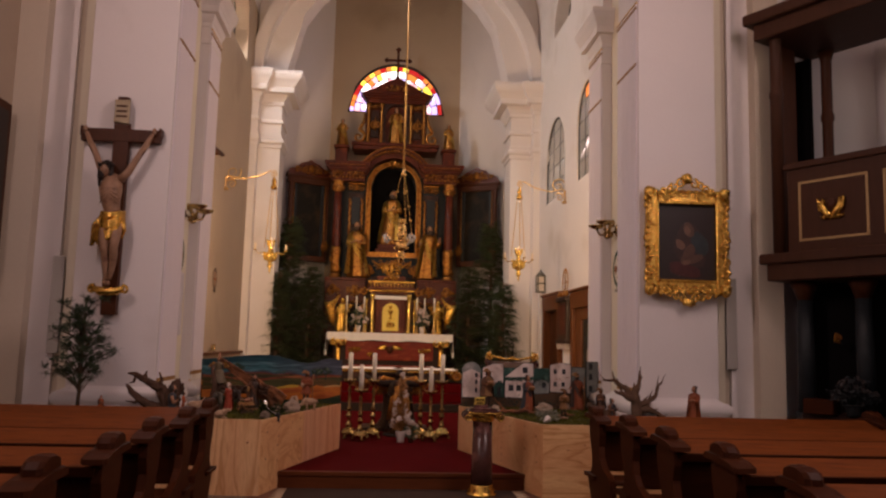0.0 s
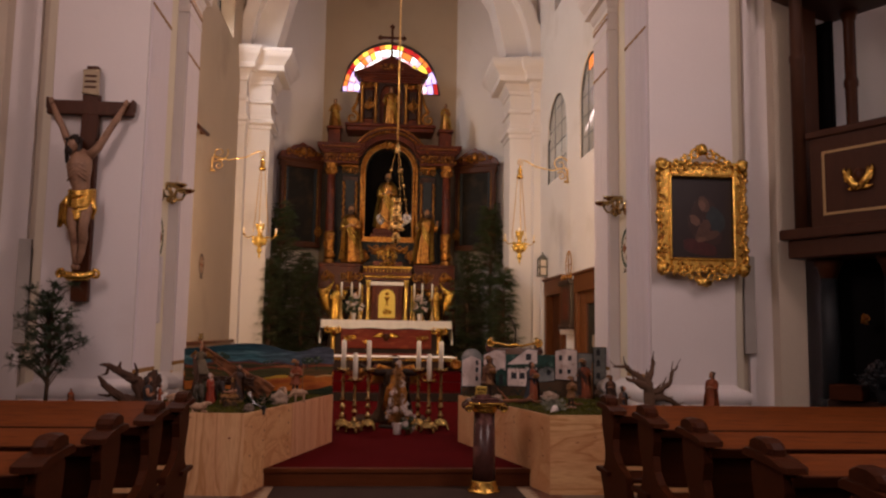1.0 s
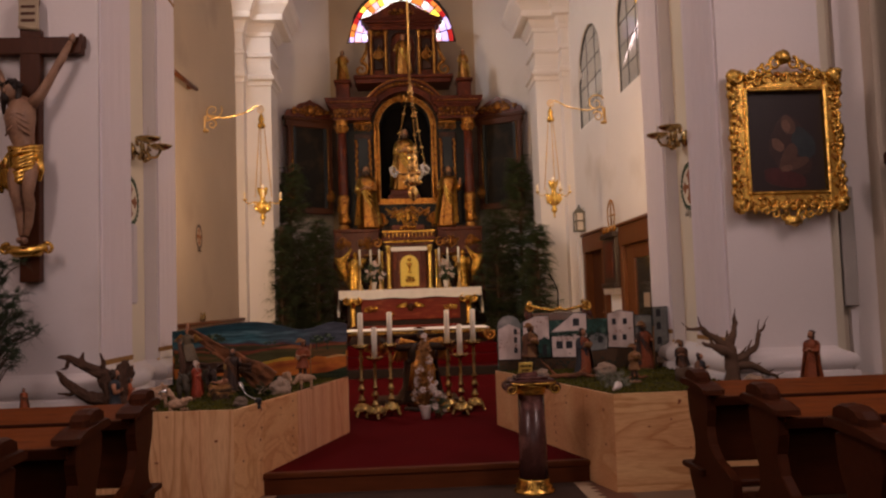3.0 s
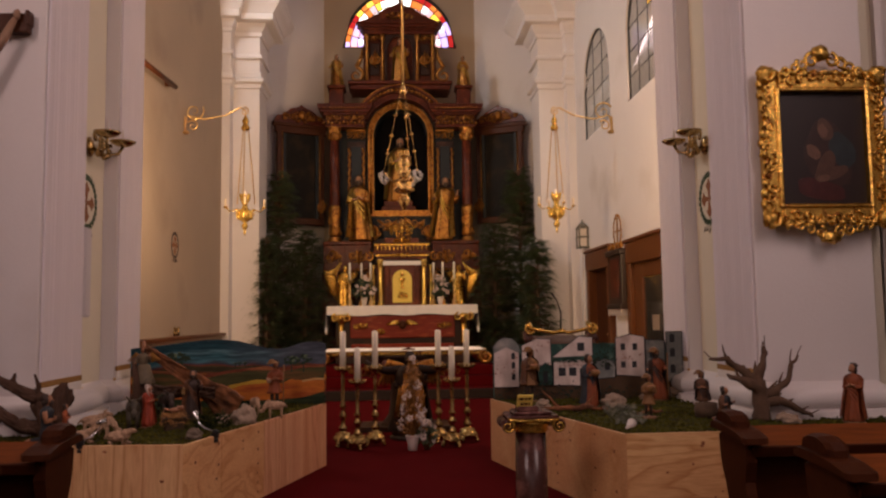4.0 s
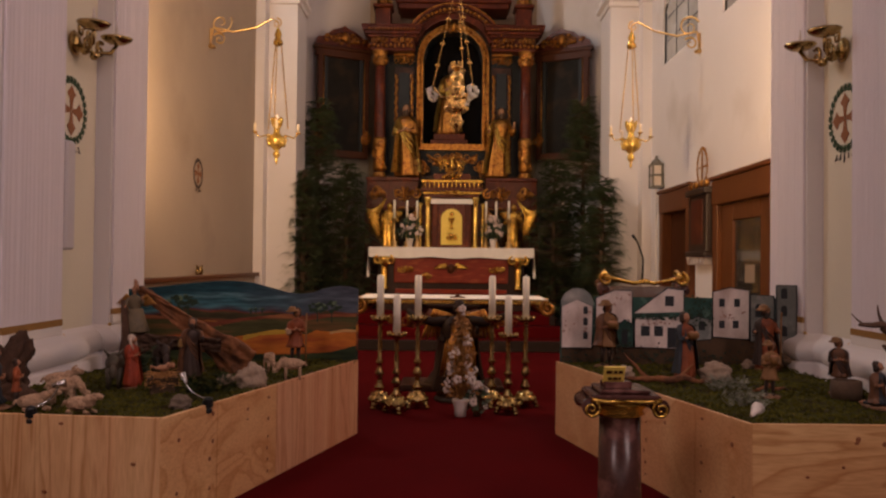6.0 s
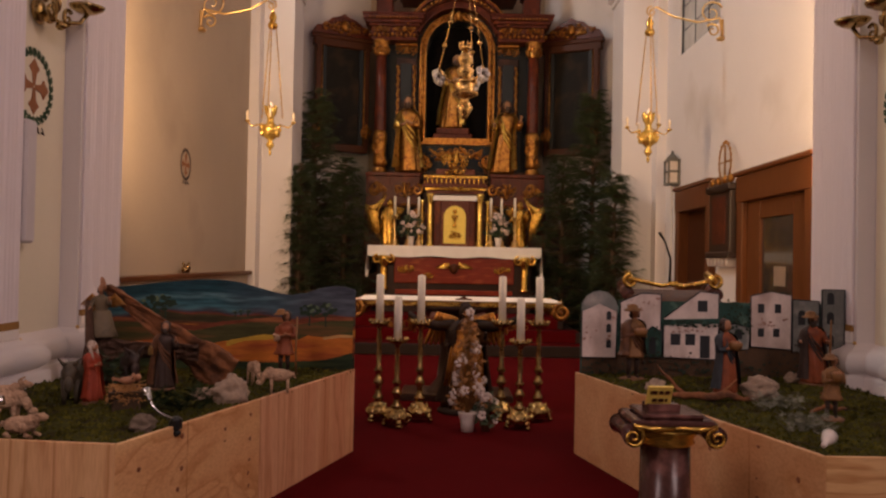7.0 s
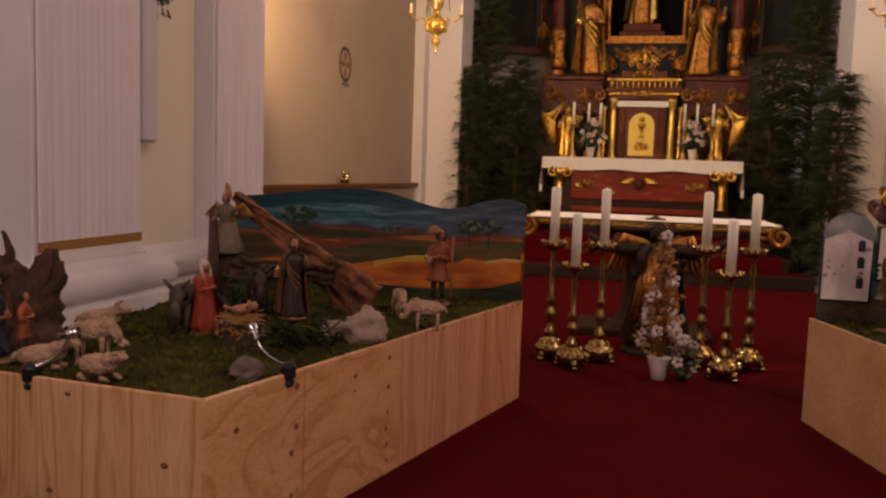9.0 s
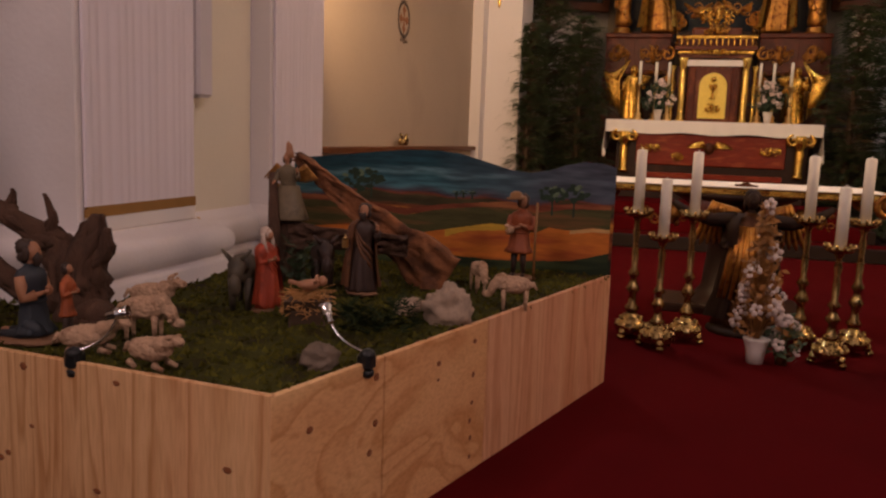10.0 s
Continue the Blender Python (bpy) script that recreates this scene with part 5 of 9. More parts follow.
UPPER = [(0.06, 0.362), (0.054, 0.39), (0.074, 0.42), (0.078, 0.45), (0.044, 0.475), (0.05, 0.50), (0.064, 0.53), (0.066, 0.555), (0.042, 0.59), (0.032, 0.62)]
bowl = part("bowl", Geo().lathe(LOWER, (0, 0, 0), 26), SILVER, hl, "chased silver-gilt vessel")
for r, z, n, d in ((0.108, 0.238, 26, 0.013), (0.098, 0.338, 24, 0.012), (0.064, 0.112, 18, 0.010)):
    g = Geo()
    for k in range(n):
        a = k * 2 * math.pi / n
        g.blob((r * math.cos(a), r * math.sin(a), z), (d, d, d * 1.3), 6, 5)
    part("bead_row", g, SILVER, bowl, "bead row round the vessel")
part("upper_vessel", Geo().lathe(UPPER, (0, 0, 0), 22), SILVER, hl)
g = Geo().lathe([(0.032, 0.62), (0.054, 0.635), (0.058, 0.65), (0.04, 0.66)], (0, 0, 0), 18)
for k in range(8):
    a = k * math.pi / 4
    g.blob((0.052 * math.cos(a), 0.052 * math.sin(a), 0.672), (0.013, 0.013, 0.026), 7, 5)
part("coronet", g, SILVER, hl, "bright gilt coronet")
for j in range(3):
    a = j * 2.094 + 2.97
    e = Vector((0.235 * math.cos(a), 0.235 * math.sin(a), 0.44))
    top = Vector((0.03 * math.cos(a), 0.03 * math.sin(a), 1.38))
    g = Geo()
    for k in range(32):
        q = top.lerp(e, k / 31)
        g.blob(tuple(q), (0.005, 0.005, 0.015), 6, 4)
        if k in (9, 17, 24):
            g.blob(tuple(q), (0.026, 0.026, 0.016), 8, 6)
    part("chain", g, SILVER, hl)
    arm = part("arm", Geo().tube([(0.09 * math.cos(a), 0.09 * math.sin(a), 0.33), (0.16 * math.cos(a), 0.16 * math.sin(a), 0.35), (0.21 * math.cos(a), 0.21 * math.sin(a), 0.42), tuple(e)], 0.013, 7), SILVER, hl)
    g = Geo()
    for k in range(8):
        b = k * 0.80
        g.blob((e.x + 0.045 * math.cos(b), e.y + 0.03 * math.sin(b * 1.3), e.z - 0.065 + 0.05 * math.sin(b)), (0.026, 0.022, 0.026), 9, 7, 0.6, k, None, 0.2)
    g.blob((e.x * 0.94, e.y * 0.94, e.z - 0.12), (0.026, 0.022, 0.03), 9, 7, 0.4, 5)
    part("shell_ornament", g, CRYSTAL, arm, "silver shell ornament")

# ---- marble lectern pillar with a gilt plate ----
PILLAR = mat("violet_marble", (0.070, 0.027, 0.021), 0.25, vary=0.6, scale=9, spec=0.35, second=(0.27, 0.125, 0.105), second_scale=5, second_amount=0.42)
lp = thing("marble_pillar", "dark violet-brown marble pillar with a gilt volute capital", "pillar", (0.835, 7.18, 0), 0)
part("shaft", Geo().lathe([(0.118, 0.10), (0.112, 0.3), (0.104, 0.78)], (0, 0, 0), 24), PILLAR, lp)
part("base", Geo().lathe([(0.16, 0), (0.16, 0.03), (0.135, 0.04), (0.145, 0.065), (0.12, 0.09), (0.125, 0.11), (0.115, 0.12)], (0, 0, 0), 24), GOLD, lp, "gilt ring base")
g = Geo().lathe([(0.106, 0.77), (0.125, 0.785), (0.115, 0.80), (0.14, 0.83), (0.145, 0.85)], (0, 0, 0), 24)
for s in (-1, 1):
    for y in (-0.155, 0.135):
        scroll(g, (s * 0.172, y, 0.825), 0.046, 1.6, 0.011, "xz", s, 1.57)
    g.tube([(s * 0.0, -0.15, 0.865), (s * 0.1, -0.155, 0.862), (s * 0.172, -0.155, 0.873)], 0.012, 6)
part("volute_capital", g, GOLD, lp, "gilt Ionic capital")
g = Geo()
for s in (-1, 1):
    g.tube([(s * 0.172, -0.145, 0.83), (s * 0.172, -0.05, 0.83), (s * 0.172, 0.05, 0.83), (s * 0.172, 0.125, 0.83)], [0.045, 0.034, 0.034, 0.045], 14)
g.box(-0.175, -0.16, 0.865, 0.175, 0.15, 0.895, 0.01).box(-0.13, -0.13, 0.895, 0.13, 0.13, 0.915, 0.008)
part("slab", g, PILLAR, lp, "marble slab and volute rolls")
plate = thing("name_plate", "small polished gilt plate with dark lettering on a stand", "plate", (0.79, 7.17, 0.915), 4)
tilt = pose(0, -0.02, 0.022, 25, 0, 0)
part("sheet", Geo().box(-0.055, -0.004, 0.005, 0.055, 0.004, 0.098, 0.002, tilt), mat("gold_paint", (0.95, 0.66, 0.14), 0.3, metal=0.2, vary=0.15, scale=20), plate, "gilt sheet")
part("foot", Geo().box(-0.05, -0.05, 0, 0.09, 0.04, 0.032, 0.003), PILLAR, plate, "small stone foot")
g = Geo()
for z, xs in ((0.068, ((-0.042, -0.012), (-0.004, 0.014), (0.02, 0.042))), (0.03, ((-0.03, -0.01), (-0.004, 0.02), (0.026, 0.036)))):
    for x0, x1 in xs:
        g.box(x0, -0.0075, z - 0.007, x1, -0.0055, z + 0.009, 0, tilt)
part("lettering_bar", g, DARKWOOD, plate, "dark unreadable lettering bars")

# ---- ambo with gilt scrolls behind the painted town ----
am = thing("ambo", "dark wooden ambo with gilt scrolled top and microphone", "lectern", (1.62, 10.05, 0.17), -6)
part("body", Geo().box(-0.22, -0.18, 0, 0.22, 0.18, 1.1, 0.02), DARKMARBLE, am)
part("book_rest", Geo().box(-0.34, -0.2, 1.14, 0.34, 0.2, 1.17, 0.008, pose(0, 0, 0.0, 14)), DARKWOOD, am, "sloped dark book rest")
g = Geo().tube([(-0.30, -0.26, 1.26), (-0.2, -0.26, 1.235), (-0.08, -0.26, 1.21), (0, -0.26, 1.225), (0.08, -0.26, 1.21), (0.2, -0.26, 1.235), (0.30, -0.26, 1.26)], 0.018, 8)
for s in (-1, 1):
    scroll(g, (s * 0.31, -0.26, 1.245), 0.055, 1.5, 0.018, "xz", -s, 1.57)
    g.tube([(s * 0.31, -0.26, 1.25), (s * 0.31, 0.0, 1.30)], 0.03, 8)
g.blob((0, -0.27, 1.225), (0.05, 0.02, 0.025), 8, 5, 0.3)
part("scroll_rail", g, GOLD, am, "gilt scroll rail")
for x in (-0.33, 0.33):
    part("scroll_roll", Geo().tube([(x, -0.24, 1.15), (x, 0.1, 1.2)], 0.05, 10), PILLAR, am, "dark red roll under the scroll")
g = Geo().tube([(0.02, 0, 1.2), (0.03, 0.02, 1.42), (-0.02, 0.0, 1.56), (-0.07, -0.06, 1.62)], [0.01, 0.008, 0.007, 0.012], 6)
part("microphone", g, BLACK, am, "black gooseneck microphone")


# ---- crib landscapes on plywood boxes ----
def plywood(name, stretch, base, rings=9.0, dark=0.55, warp=1.2):
    """Bare plywood: swirling growth rings, fibres, broad tint bands and small knots."""
    m = bpy.data.materials.new(name)
    m.use_nodes = True
    n, l = m.node_tree.nodes, m.node_tree.links
    b = n["Principled BSDF"]
    tc, mp = n.new("ShaderNodeTexCoord"), n.new("ShaderNodeMapping")
    mp.inputs["Scale"].default_value = stretch
    l.new(tc.outputs["Object"], mp.inputs["Vector"])

    def tex(scale, detail, distortion=0.0):
        t = n.new("ShaderNodeTexNoise")
        t.inputs["Scale"].default_value, t.inputs["Detail"].default_value, t.inputs["Distortion"].default_value = scale, detail, distortion
        l.new(mp.outputs["Vector"], t.inputs["Vector"])
        return t.outputs["Fac"]

    def ramp(src, stops):
        r = n.new("ShaderNodeValToRGB")
        e = r.color_ramp.elements
        while len(e) < len(stops):
            e.new(0.5)
        for k, (p, c) in zip(e, stops):
            k.position, k.color = p, (*c, 1)
        l.new(src, r.inputs[0])
        return r.outputs["Color"]

    def mix(kind, fac, a, c):
        x = n.new("ShaderNodeMix")
        x.data_type, x.blend_type = "RGBA", kind
        x.inputs[0].default_value = fac
        l.new(a, x.inputs[6])
        l.new(c, x.inputs[7])
        return x.outputs[2]
    mul = n.new("ShaderNodeMath")
    mul.operation, mul.inputs[1].default_value = "MULTIPLY", rings
    l.new(tex(1.6, 2.5, warp), mul.inputs[0])
    fr = n.new("ShaderNodeMath")
    fr.operation = "FRACT"
    l.new(mul.outputs[0], fr.inputs[0])
    r0, g0, b0 = base
    deep = (r0 * (0.55 + 0.4 * (1 - dark)), g0 * (0.38 + 0.5 * (1 - dark)), b0 * (0.26 + 0.5 * (1 - dark)))
    mid = tuple((p + 2 * q) / 3 for p, q in zip(deep, base))
    col = ramp(fr.outputs[0], [(0.0, base), (0.30, base), (0.62, mid), (0.86, deep), (0.95, mid), (1.0, base)])
    fib = ramp(tex(60, 4), [(0.32, (0.74, 0.66, 0.56)), (0.60, (1, 1, 1))])
    col = mix("MULTIPLY", 0.55, col, fib)
    band = ramp(tex(1.1, 1, 0.6), [(0.34, (0.80, 0.62, 0.50)), (0.50, (1, 1, 1)), (0.66, (0.88, 0.74, 0.70))])
    col = mix("MULTIPLY", 0.75, col, band)
    l.new(col, b.inputs["Base Color"])
    b.inputs["Roughness"].default_value, b.inputs["Specular IOR Level"].default_value = 0.6, 0.3
    return m


PLY_V = plywood("plywood_upright_grain", (1.9, 1.9, 0.16), (0.74, 0.46, 0.235), 11, 0.50, 1.2)
PLY_H = plywood("plywood_level_grain", (0.20, 0.20, 1.7), (0.66, 0.40, 0.185), 8, 0.55)
PLY_SWIRL = plywood("plywood_swirled_grain", (0.75, 0.75, 1.5), (0.80, 0.50, 0.24), 5, 0.36, 1.7)
PLY_PINK = plywood("plywood_pinkish_grain", (2.6, 2.6, 0.20), (0.72, 0.40, 0.23), 9, 0.35, 0.6)
PLY_PALE = plywood("plywood_mottled_grain", (0.8, 0.8, 1.1), (0.70, 0.42, 0.215), 3, 0.22, 2.0)
PLY_EDGE = mat("plywood_edge", (0.62, 0.47, 0.30), 0.7, vary=0.15, scale=30)
MOSS = mat("moss", (0.050, 0.048, 0.009), 0.95, vary=0.65, scale=6, bump=0.025, fine=60, second=(0.026, 0.019, 0.009), second_scale=5, second_amount=0.5, spec=0.1)
MOSS2 = mat("moss_tufts", (0.100, 0.092, 0.015), 0.95, vary=0.6, scale=6, spec=0.1, second=(0.046, 0.034, 0.012), second_scale=5, second_amount=0.35)
KNOT = mat("dark_knot", (0.25, 0.085, 0.032), 0.6, vary=0.3)


def panel(name, p, q, z0, z1, th, material, parent, out, label=""):
    """An upright board from p to q in plan, th thick towards out, with a slight edge bevel."""
    p, q = Vector(p), Vector(q)
    d = (q - p).normalized()
    nrm = Vector((d.y, -d.x)) * out
    L = (q - p).length
    b = 0.003
    vs = []
    for u, w, z in ((b, 0, z0), (L - b, 0, z0), (L - b, 0, z1 - b), (b, 0, z1 - b), (0, b, z0), (L, b, z0), (L, b, z1), (0, b, z1), (0, th, z0), (L, th, z0), (L, th, z1), (0, th, z1)):
        c = p + d * u - nrm * w
        vs.append((c.x, c.y, z))
    fs = [(0, 1, 2, 3), (0, 3, 7, 4), (1, 5, 6, 2), (3, 2, 6, 7), (4, 7, 11, 8), (5, 9, 10, 6), (7, 6, 10, 11), (8, 11, 10, 9), (0, 4, 8, 9, 5, 1)]
    return part(name, Geo().add(vs, fs), material, parent, label)


def moss_bed(outline, z, seed, parent_label, at_group):
    """Lumpy moss inside an outline, with tufts."""
    rnd = random.Random(seed)

    def inside(x, y):
        r, j = False, len(outline) - 1
        for i in range(len(outline)):
            (x0, y0), (x1, y1) = outline[i], outline[j]
            if (y0 > y) != (y1 > y) and x < (x1 - x0) * (y - y0) / (y1 - y0) + x0:
                r = not r
            j = i
        return r

    def lump(x, y):
        return z + 0.020 * noise.noise(Vector((x * 2.2, y * 2.2, seed))) + 0.016 * noise.noise(Vector((x * 9, y * 9, seed))) + 0.008 * noise.noise(Vector((x * 26, y * 26, seed)))
    xs = [p[0] for p in outline]
    ys = [p[1] for p in outline]
    step = 0.035
    nx, ny = int((max(xs) - min(xs)) / step) + 1, int((max(ys) - min(ys)) / step) + 1
    idx, vs, fs = {}, [], []
    for i in range(nx + 1):
        for j in range(ny + 1):
            x, y = min(xs) + i * step, min(ys) + j * step
            if inside(x, y):
                idx[i, j] = len(vs)
                vs.append((x, y, lump(x, y)))
    for i in range(nx):
        for j in range(ny):
            k = [idx.get(c) for c in ((i, j), (i + 1, j), (i + 1, j + 1), (i, j + 1))]
            if None not in k:
                fs.append(tuple(k))
    g = Geo().add(vs, fs, True)
    t = Geo()
    verts, faces = [], []
    for k in range(15000):
        x, y = rnd.uniform(min(xs), max(xs)), rnd.uniform(min(ys), max(ys))
        if not inside(x, y):
            continue
        zz, a, h = lump(x, y) - 0.004, rnd.uniform(0, 6.28), rnd.uniform(0.008, 0.024)
        w = rnd.uniform(0.008, 0.018)
        n0 = len(verts)
        verts += [(x - w * math.cos(a), y - w * math.sin(a), zz), (x + w * math.cos(a), y + w * math.sin(a), zz), (x + rnd.uniform(-0.012, 0.012), y + rnd.uniform(-0.012, 0.012), zz + h)]
        faces.append((n0, n0 + 1, n0 + 2))
    t.add(verts, faces)
    return g, t, lump


LEFT = [(-1.46, 7.0), (-0.76, 9.43), (-2.60, 9.47), (-2.60, 7.68), (-4.1, 7.68), (-4.1, 7.24)]
RIGHT = [(1.46, 7.04), (0.82, 9.50), (2.60, 9.52), (2.60, 7.68), (4.1, 7.68), (4.1, 7.08)]
for outline, out, lab, mats, seed in ((LEFT, 1, "raw plywood box carrying the moss-covered nativity landscape", (PLY_V, PLY_SWIRL, PLY_PINK), 2), (RIGHT, -1, "raw plywood box carrying the painted town landscape", (PLY_H, PLY_PALE, PLY_PALE), 3)):
    t = thing("crib_box", lab, "plywood box", (0, 0, 0), 0, "crib boxes")
    A, B, C = outline[0], outline[1], outline[5]
    s = out

    def between(u):
        return (A[0] + (B[0] - A[0]) * u, A[1] + (B[1] - A[1]) * u)
    panel("front_panel", C, A, 0, 0.76, 0.018, mats[0], t, s, "unpainted plywood front")
    panel("side_board", A, between(0.20), 0, 0.757, 0.018, mats[1], t, s)
    panel("side_board", between(0.2025), between(0.47), 0.175, 0.757, 0.018, mats[1], t, s)
    panel("side_board", between(0.4725), B, 0.175, 0.757, 0.018, mats[2], t, s)
    part("deck", Geo().prism([(x * (1.025 if abs(x) < 2 else 0.99), y + 0.03 if y < 7.5 else y - 0.03) for x, y in outline], 0.64, 0.68, "xy"), PLY_EDGE, t, "plywood deck")
    rnd = random.Random(seed)
    kx = Geo().blob((0, 0, 0), (0.0155, 0.0022, 0.0105), 12, 6, 0.3, 1).mesh("knot", KNOT)
    spots = [(between(u + rnd.uniform(-0.006, 0.006)), z, 74 if s > 0 else 105) for u, zs in ((0.178, (0.70, 0.55, 0.46, 0.30)), (0.425, (0.69, 0.56, 0.45, 0.38, 0.31, 0.235)), (0.06, (0.62, 0.35)), (0.33, (0.66, 0.60))) for z in zs]
    F = Vector((A[0] - C[0], A[1] - C[1]))
    for k in range(11):
        u = rnd.uniform(0.35, 0.98)
        spots.append(((C[0] + F.x * u, C[1] + F.y * u), rnd.uniform(0.3, 0.72), math.degrees(math.atan2(F.y, F.x))))
    for c, z, turn in spots:
        ob = new("knot", kx)
        ob.parent = t
        k = rnd.uniform(0.5, 1.05)
        ob.matrix_basis = pose(c[0], c[1], z, 0, 0, turn) @ Matrix.Diagonal((k, 1, k * rnd.uniform(0.7, 1.3), 1))
    g, tf, lump = moss_bed([(x + (0.014 if x < 0 else -0.014) * (-1 if y < 9 and abs(x) < 2 else 0), y + (0.02 if y < 7.5 else -0.0)) for x, y in outline], 0.745, seed, lab, "")
    ob = tagged(new("moss_ground", g.mesh("moss_ground", MOSS)), "lumpy dark green moss covering the crib box", "moss", "", "stuff")
    ob = tagged(new("moss_tufts", tf.mesh("moss_tufts", MOSS2)), "short moss tufts on the crib landscape", "moss", "", "stuff")

# painted landscape board
def brushed(name, low, high, stops, veil):
    """A landscape brushed on a board: colour bands by height, waved and streaked; veil tints one end of the sky."""
    m = bpy.data.materials.new(name)
    m.use_nodes = True
    n, l = m.node_tree.nodes, m.node_tree.links
    b = n["Principled BSDF"]
    tc, sx = n.new("ShaderNodeTexCoord"), n.new("ShaderNodeSeparateXYZ")
    l.new(tc.outputs["Object"], sx.inputs[0])

    def tex(scale, stretch, detail):
        mp, t = n.new("ShaderNodeMapping"), n.new("ShaderNodeTexNoise")
        mp.inputs["Scale"].default_value = stretch
        l.new(tc.outputs["Object"], mp.inputs["Vector"])
        t.inputs["Scale"].default_value, t.inputs["Detail"].default_value = scale, detail
        l.new(mp.outputs["Vector"], t.inputs["Vector"])
        return t.outputs["Fac"]

    def calc(op, a, c, d=None):
        x = n.new("ShaderNodeMath")
        x.operation = op
        for i, v in enumerate((a, c, d)):
            if v is None:
                continue
            if isinstance(v, (int, float)):
                x.inputs[i].default_value = v
            else:
                l.new(v, x.inputs[i])
        return x.outputs[0]
    z = calc("MULTIPLY_ADD", tex(2.2, (1, 0, 0.5), 1), 0.17, sx.outputs["Z"])
    z = calc("MULTIPLY_ADD", tex(7, (0.5, 0, 3.0), 4), 0.10, z)
    u = calc("DIVIDE", calc("SUBTRACT", z, low + 0.135), high - low)
    r = n.new("ShaderNodeValToRGB")
    e = r.color_ramp.elements
    while len(e) < len(stops):
        e.new(0.5)
    for k, (p, c) in zip(e, stops):
        k.position, k.color = (p - low) / (high - low), (*c, 1)
    l.new(u, r.inputs[0])
    side = n.new("ShaderNodeMapRange")
    side.inputs[1].default_value, side.inputs[2].default_value, side.inputs[4].default_value = -1.75, -1.05, 1.0
    l.new(calc("MULTIPLY_ADD", tex(3, (1, 0, 2), 3), 0.5, calc("SUBTRACT", sx.outputs["X"], 0.25)), side.inputs[0])
    above = n.new("ShaderNodeMapRange")
    above.inputs[1].default_value, above.inputs[2].default_value, above.inputs[4].default_value = 1.115, 1.15, 0.85
    l.new(calc("SUBTRACT", z, 0.135), above.inputs[0])
    mx = n.new("ShaderNodeMix")
    mx.data_type = "RGBA"
    mx.inputs[7].default_value = (*veil, 1)
    l.new(calc("MULTIPLY", side.outputs[0], above.outputs[0]), mx.inputs[0])
    l.new(r.outputs["Color"], mx.inputs[6])
    st = n.new("ShaderNodeMix")
    st.data_type, st.blend_type = "RGBA", "MULTIPLY"
    st.inputs[0].default_value = 0.75
    q = n.new("ShaderNodeValToRGB")
    q.color_ramp.elements[0].position, q.color_ramp.elements[0].color = 0.34, (0.45, 0.45, 0.45, 1)
    q.color_ramp.elements[1].position, q.color_ramp.elements[1].color = 0.66, (1.5, 1.45, 1.4, 1)
    l.new(tex(9, (0.6, 0, 4.0), 5), q.inputs[0])
    l.new(mx.outputs[2], st.inputs[6])
    l.new(q.outputs["Color"], st.inputs[7])
    l.new(st.outputs[2], b.inputs["Base Color"])
    b.inputs["Roughness"].default_value, b.inputs["Specular IOR Level"].default_value = 0.55, 0.25
    return m


LANDSCAPE = brushed("brushed_landscape", 0.73, 1.40, [(0.73, (0.012, 0.020, 0.010)), (0.83, (0.014, 0.022, 0.010)), (0.86, (0.10, 0.026, 0.012)), (0.91, (0.27, 0.072, 0.017)), (0.965, (0.10, 0.028, 0.012)), (0.995, (0.42, 0.15, 0.022)), (1.025, (0.52, 0.22, 0.028)), (1.045, (0.16, 0.045, 0.016)),
                    (1.07, (0.040, 0.034, 0.014)), (1.105, (0.055, 0.045, 0.016)), (1.12, (0.16, 0.040, 0.018)), (1.135, (0.060, 0.055, 0.070)), (1.17, (0.060, 0.160, 0.190)), (1.21, (0.020, 0.085, 0.105)), (1.24, (0.100, 0.210, 0.240)), (1.27, (0.012, 0.058, 0.075)), (1.38, (0.012, 0.045, 0.062))], (0.070, 0.074, 0.098))
bd = thing("painted_backdrop", "wavy-topped board painted with blue sea and orange hills", "backdrop", (0, 0, 0))
top = [(-2.60, 1.30), (-2.42, 1.315), (-2.25, 1.335), (-2.08, 1.355), (-1.90, 1.372), (-1.75, 1.375), (-1.60, 1.36), (-1.45, 1.32), (-1.32, 1.285), (-1.22, 1.275), (-1.12, 1.29), (-1.02, 1.325), (-0.92, 1.345), (-0.84, 1.34), (-0.765, 1.32)]
part("board", Geo().prism([(-2.60, 0.72)] + top + [(-0.765, 0.72)], 9.43, 9.445, "xz"), LANDSCAPE, bd, "brushed sea, hills and fields")
def painted_layer(name, line, low, material, y, label):
    """A thin painted shape under a crest line, down to a lower line."""
    pts = line + low[::-1]
    fine = []
    for (x0, z0), (x1, z1) in zip(pts, pts[1:] + pts[:1]):
        k = max(1, int(math.hypot(x1 - x0, z1 - z0) / 0.02))
        for i in range(k):
            u = i / k
            fine.append((x0 + (x1 - x0) * u, z0 + (z1 - z0) * u + 0.005 * noise.noise(Vector((x0 * 31 + u * k * 0.7, z0 * 17, 0)))))
    n = len(fine)
    vs = [(x, y, z) for x, z in fine] + [(x, 9.4299, z) for x, z in fine]
    part(name, Geo().add(vs, [tuple(range(n)), tuple(range(2 * n - 1, n - 1, -1))] + [(i, (i + 1) % n, n + (i + 1) % n, n + i) for i in range(n)]), material, bd, label)


def stroke(name, a, b, scale=6):
    a, b = [1.5 * c for c in a], [1.5 * c for c in b]
    return mat(name, a, 0.6, vary=0.55, scale=scale, stretch=(0.7, 1, 6), fine=34, second=b, second_scale=3.0, second_amount=0.6, spec=0.2, bump=0.001)


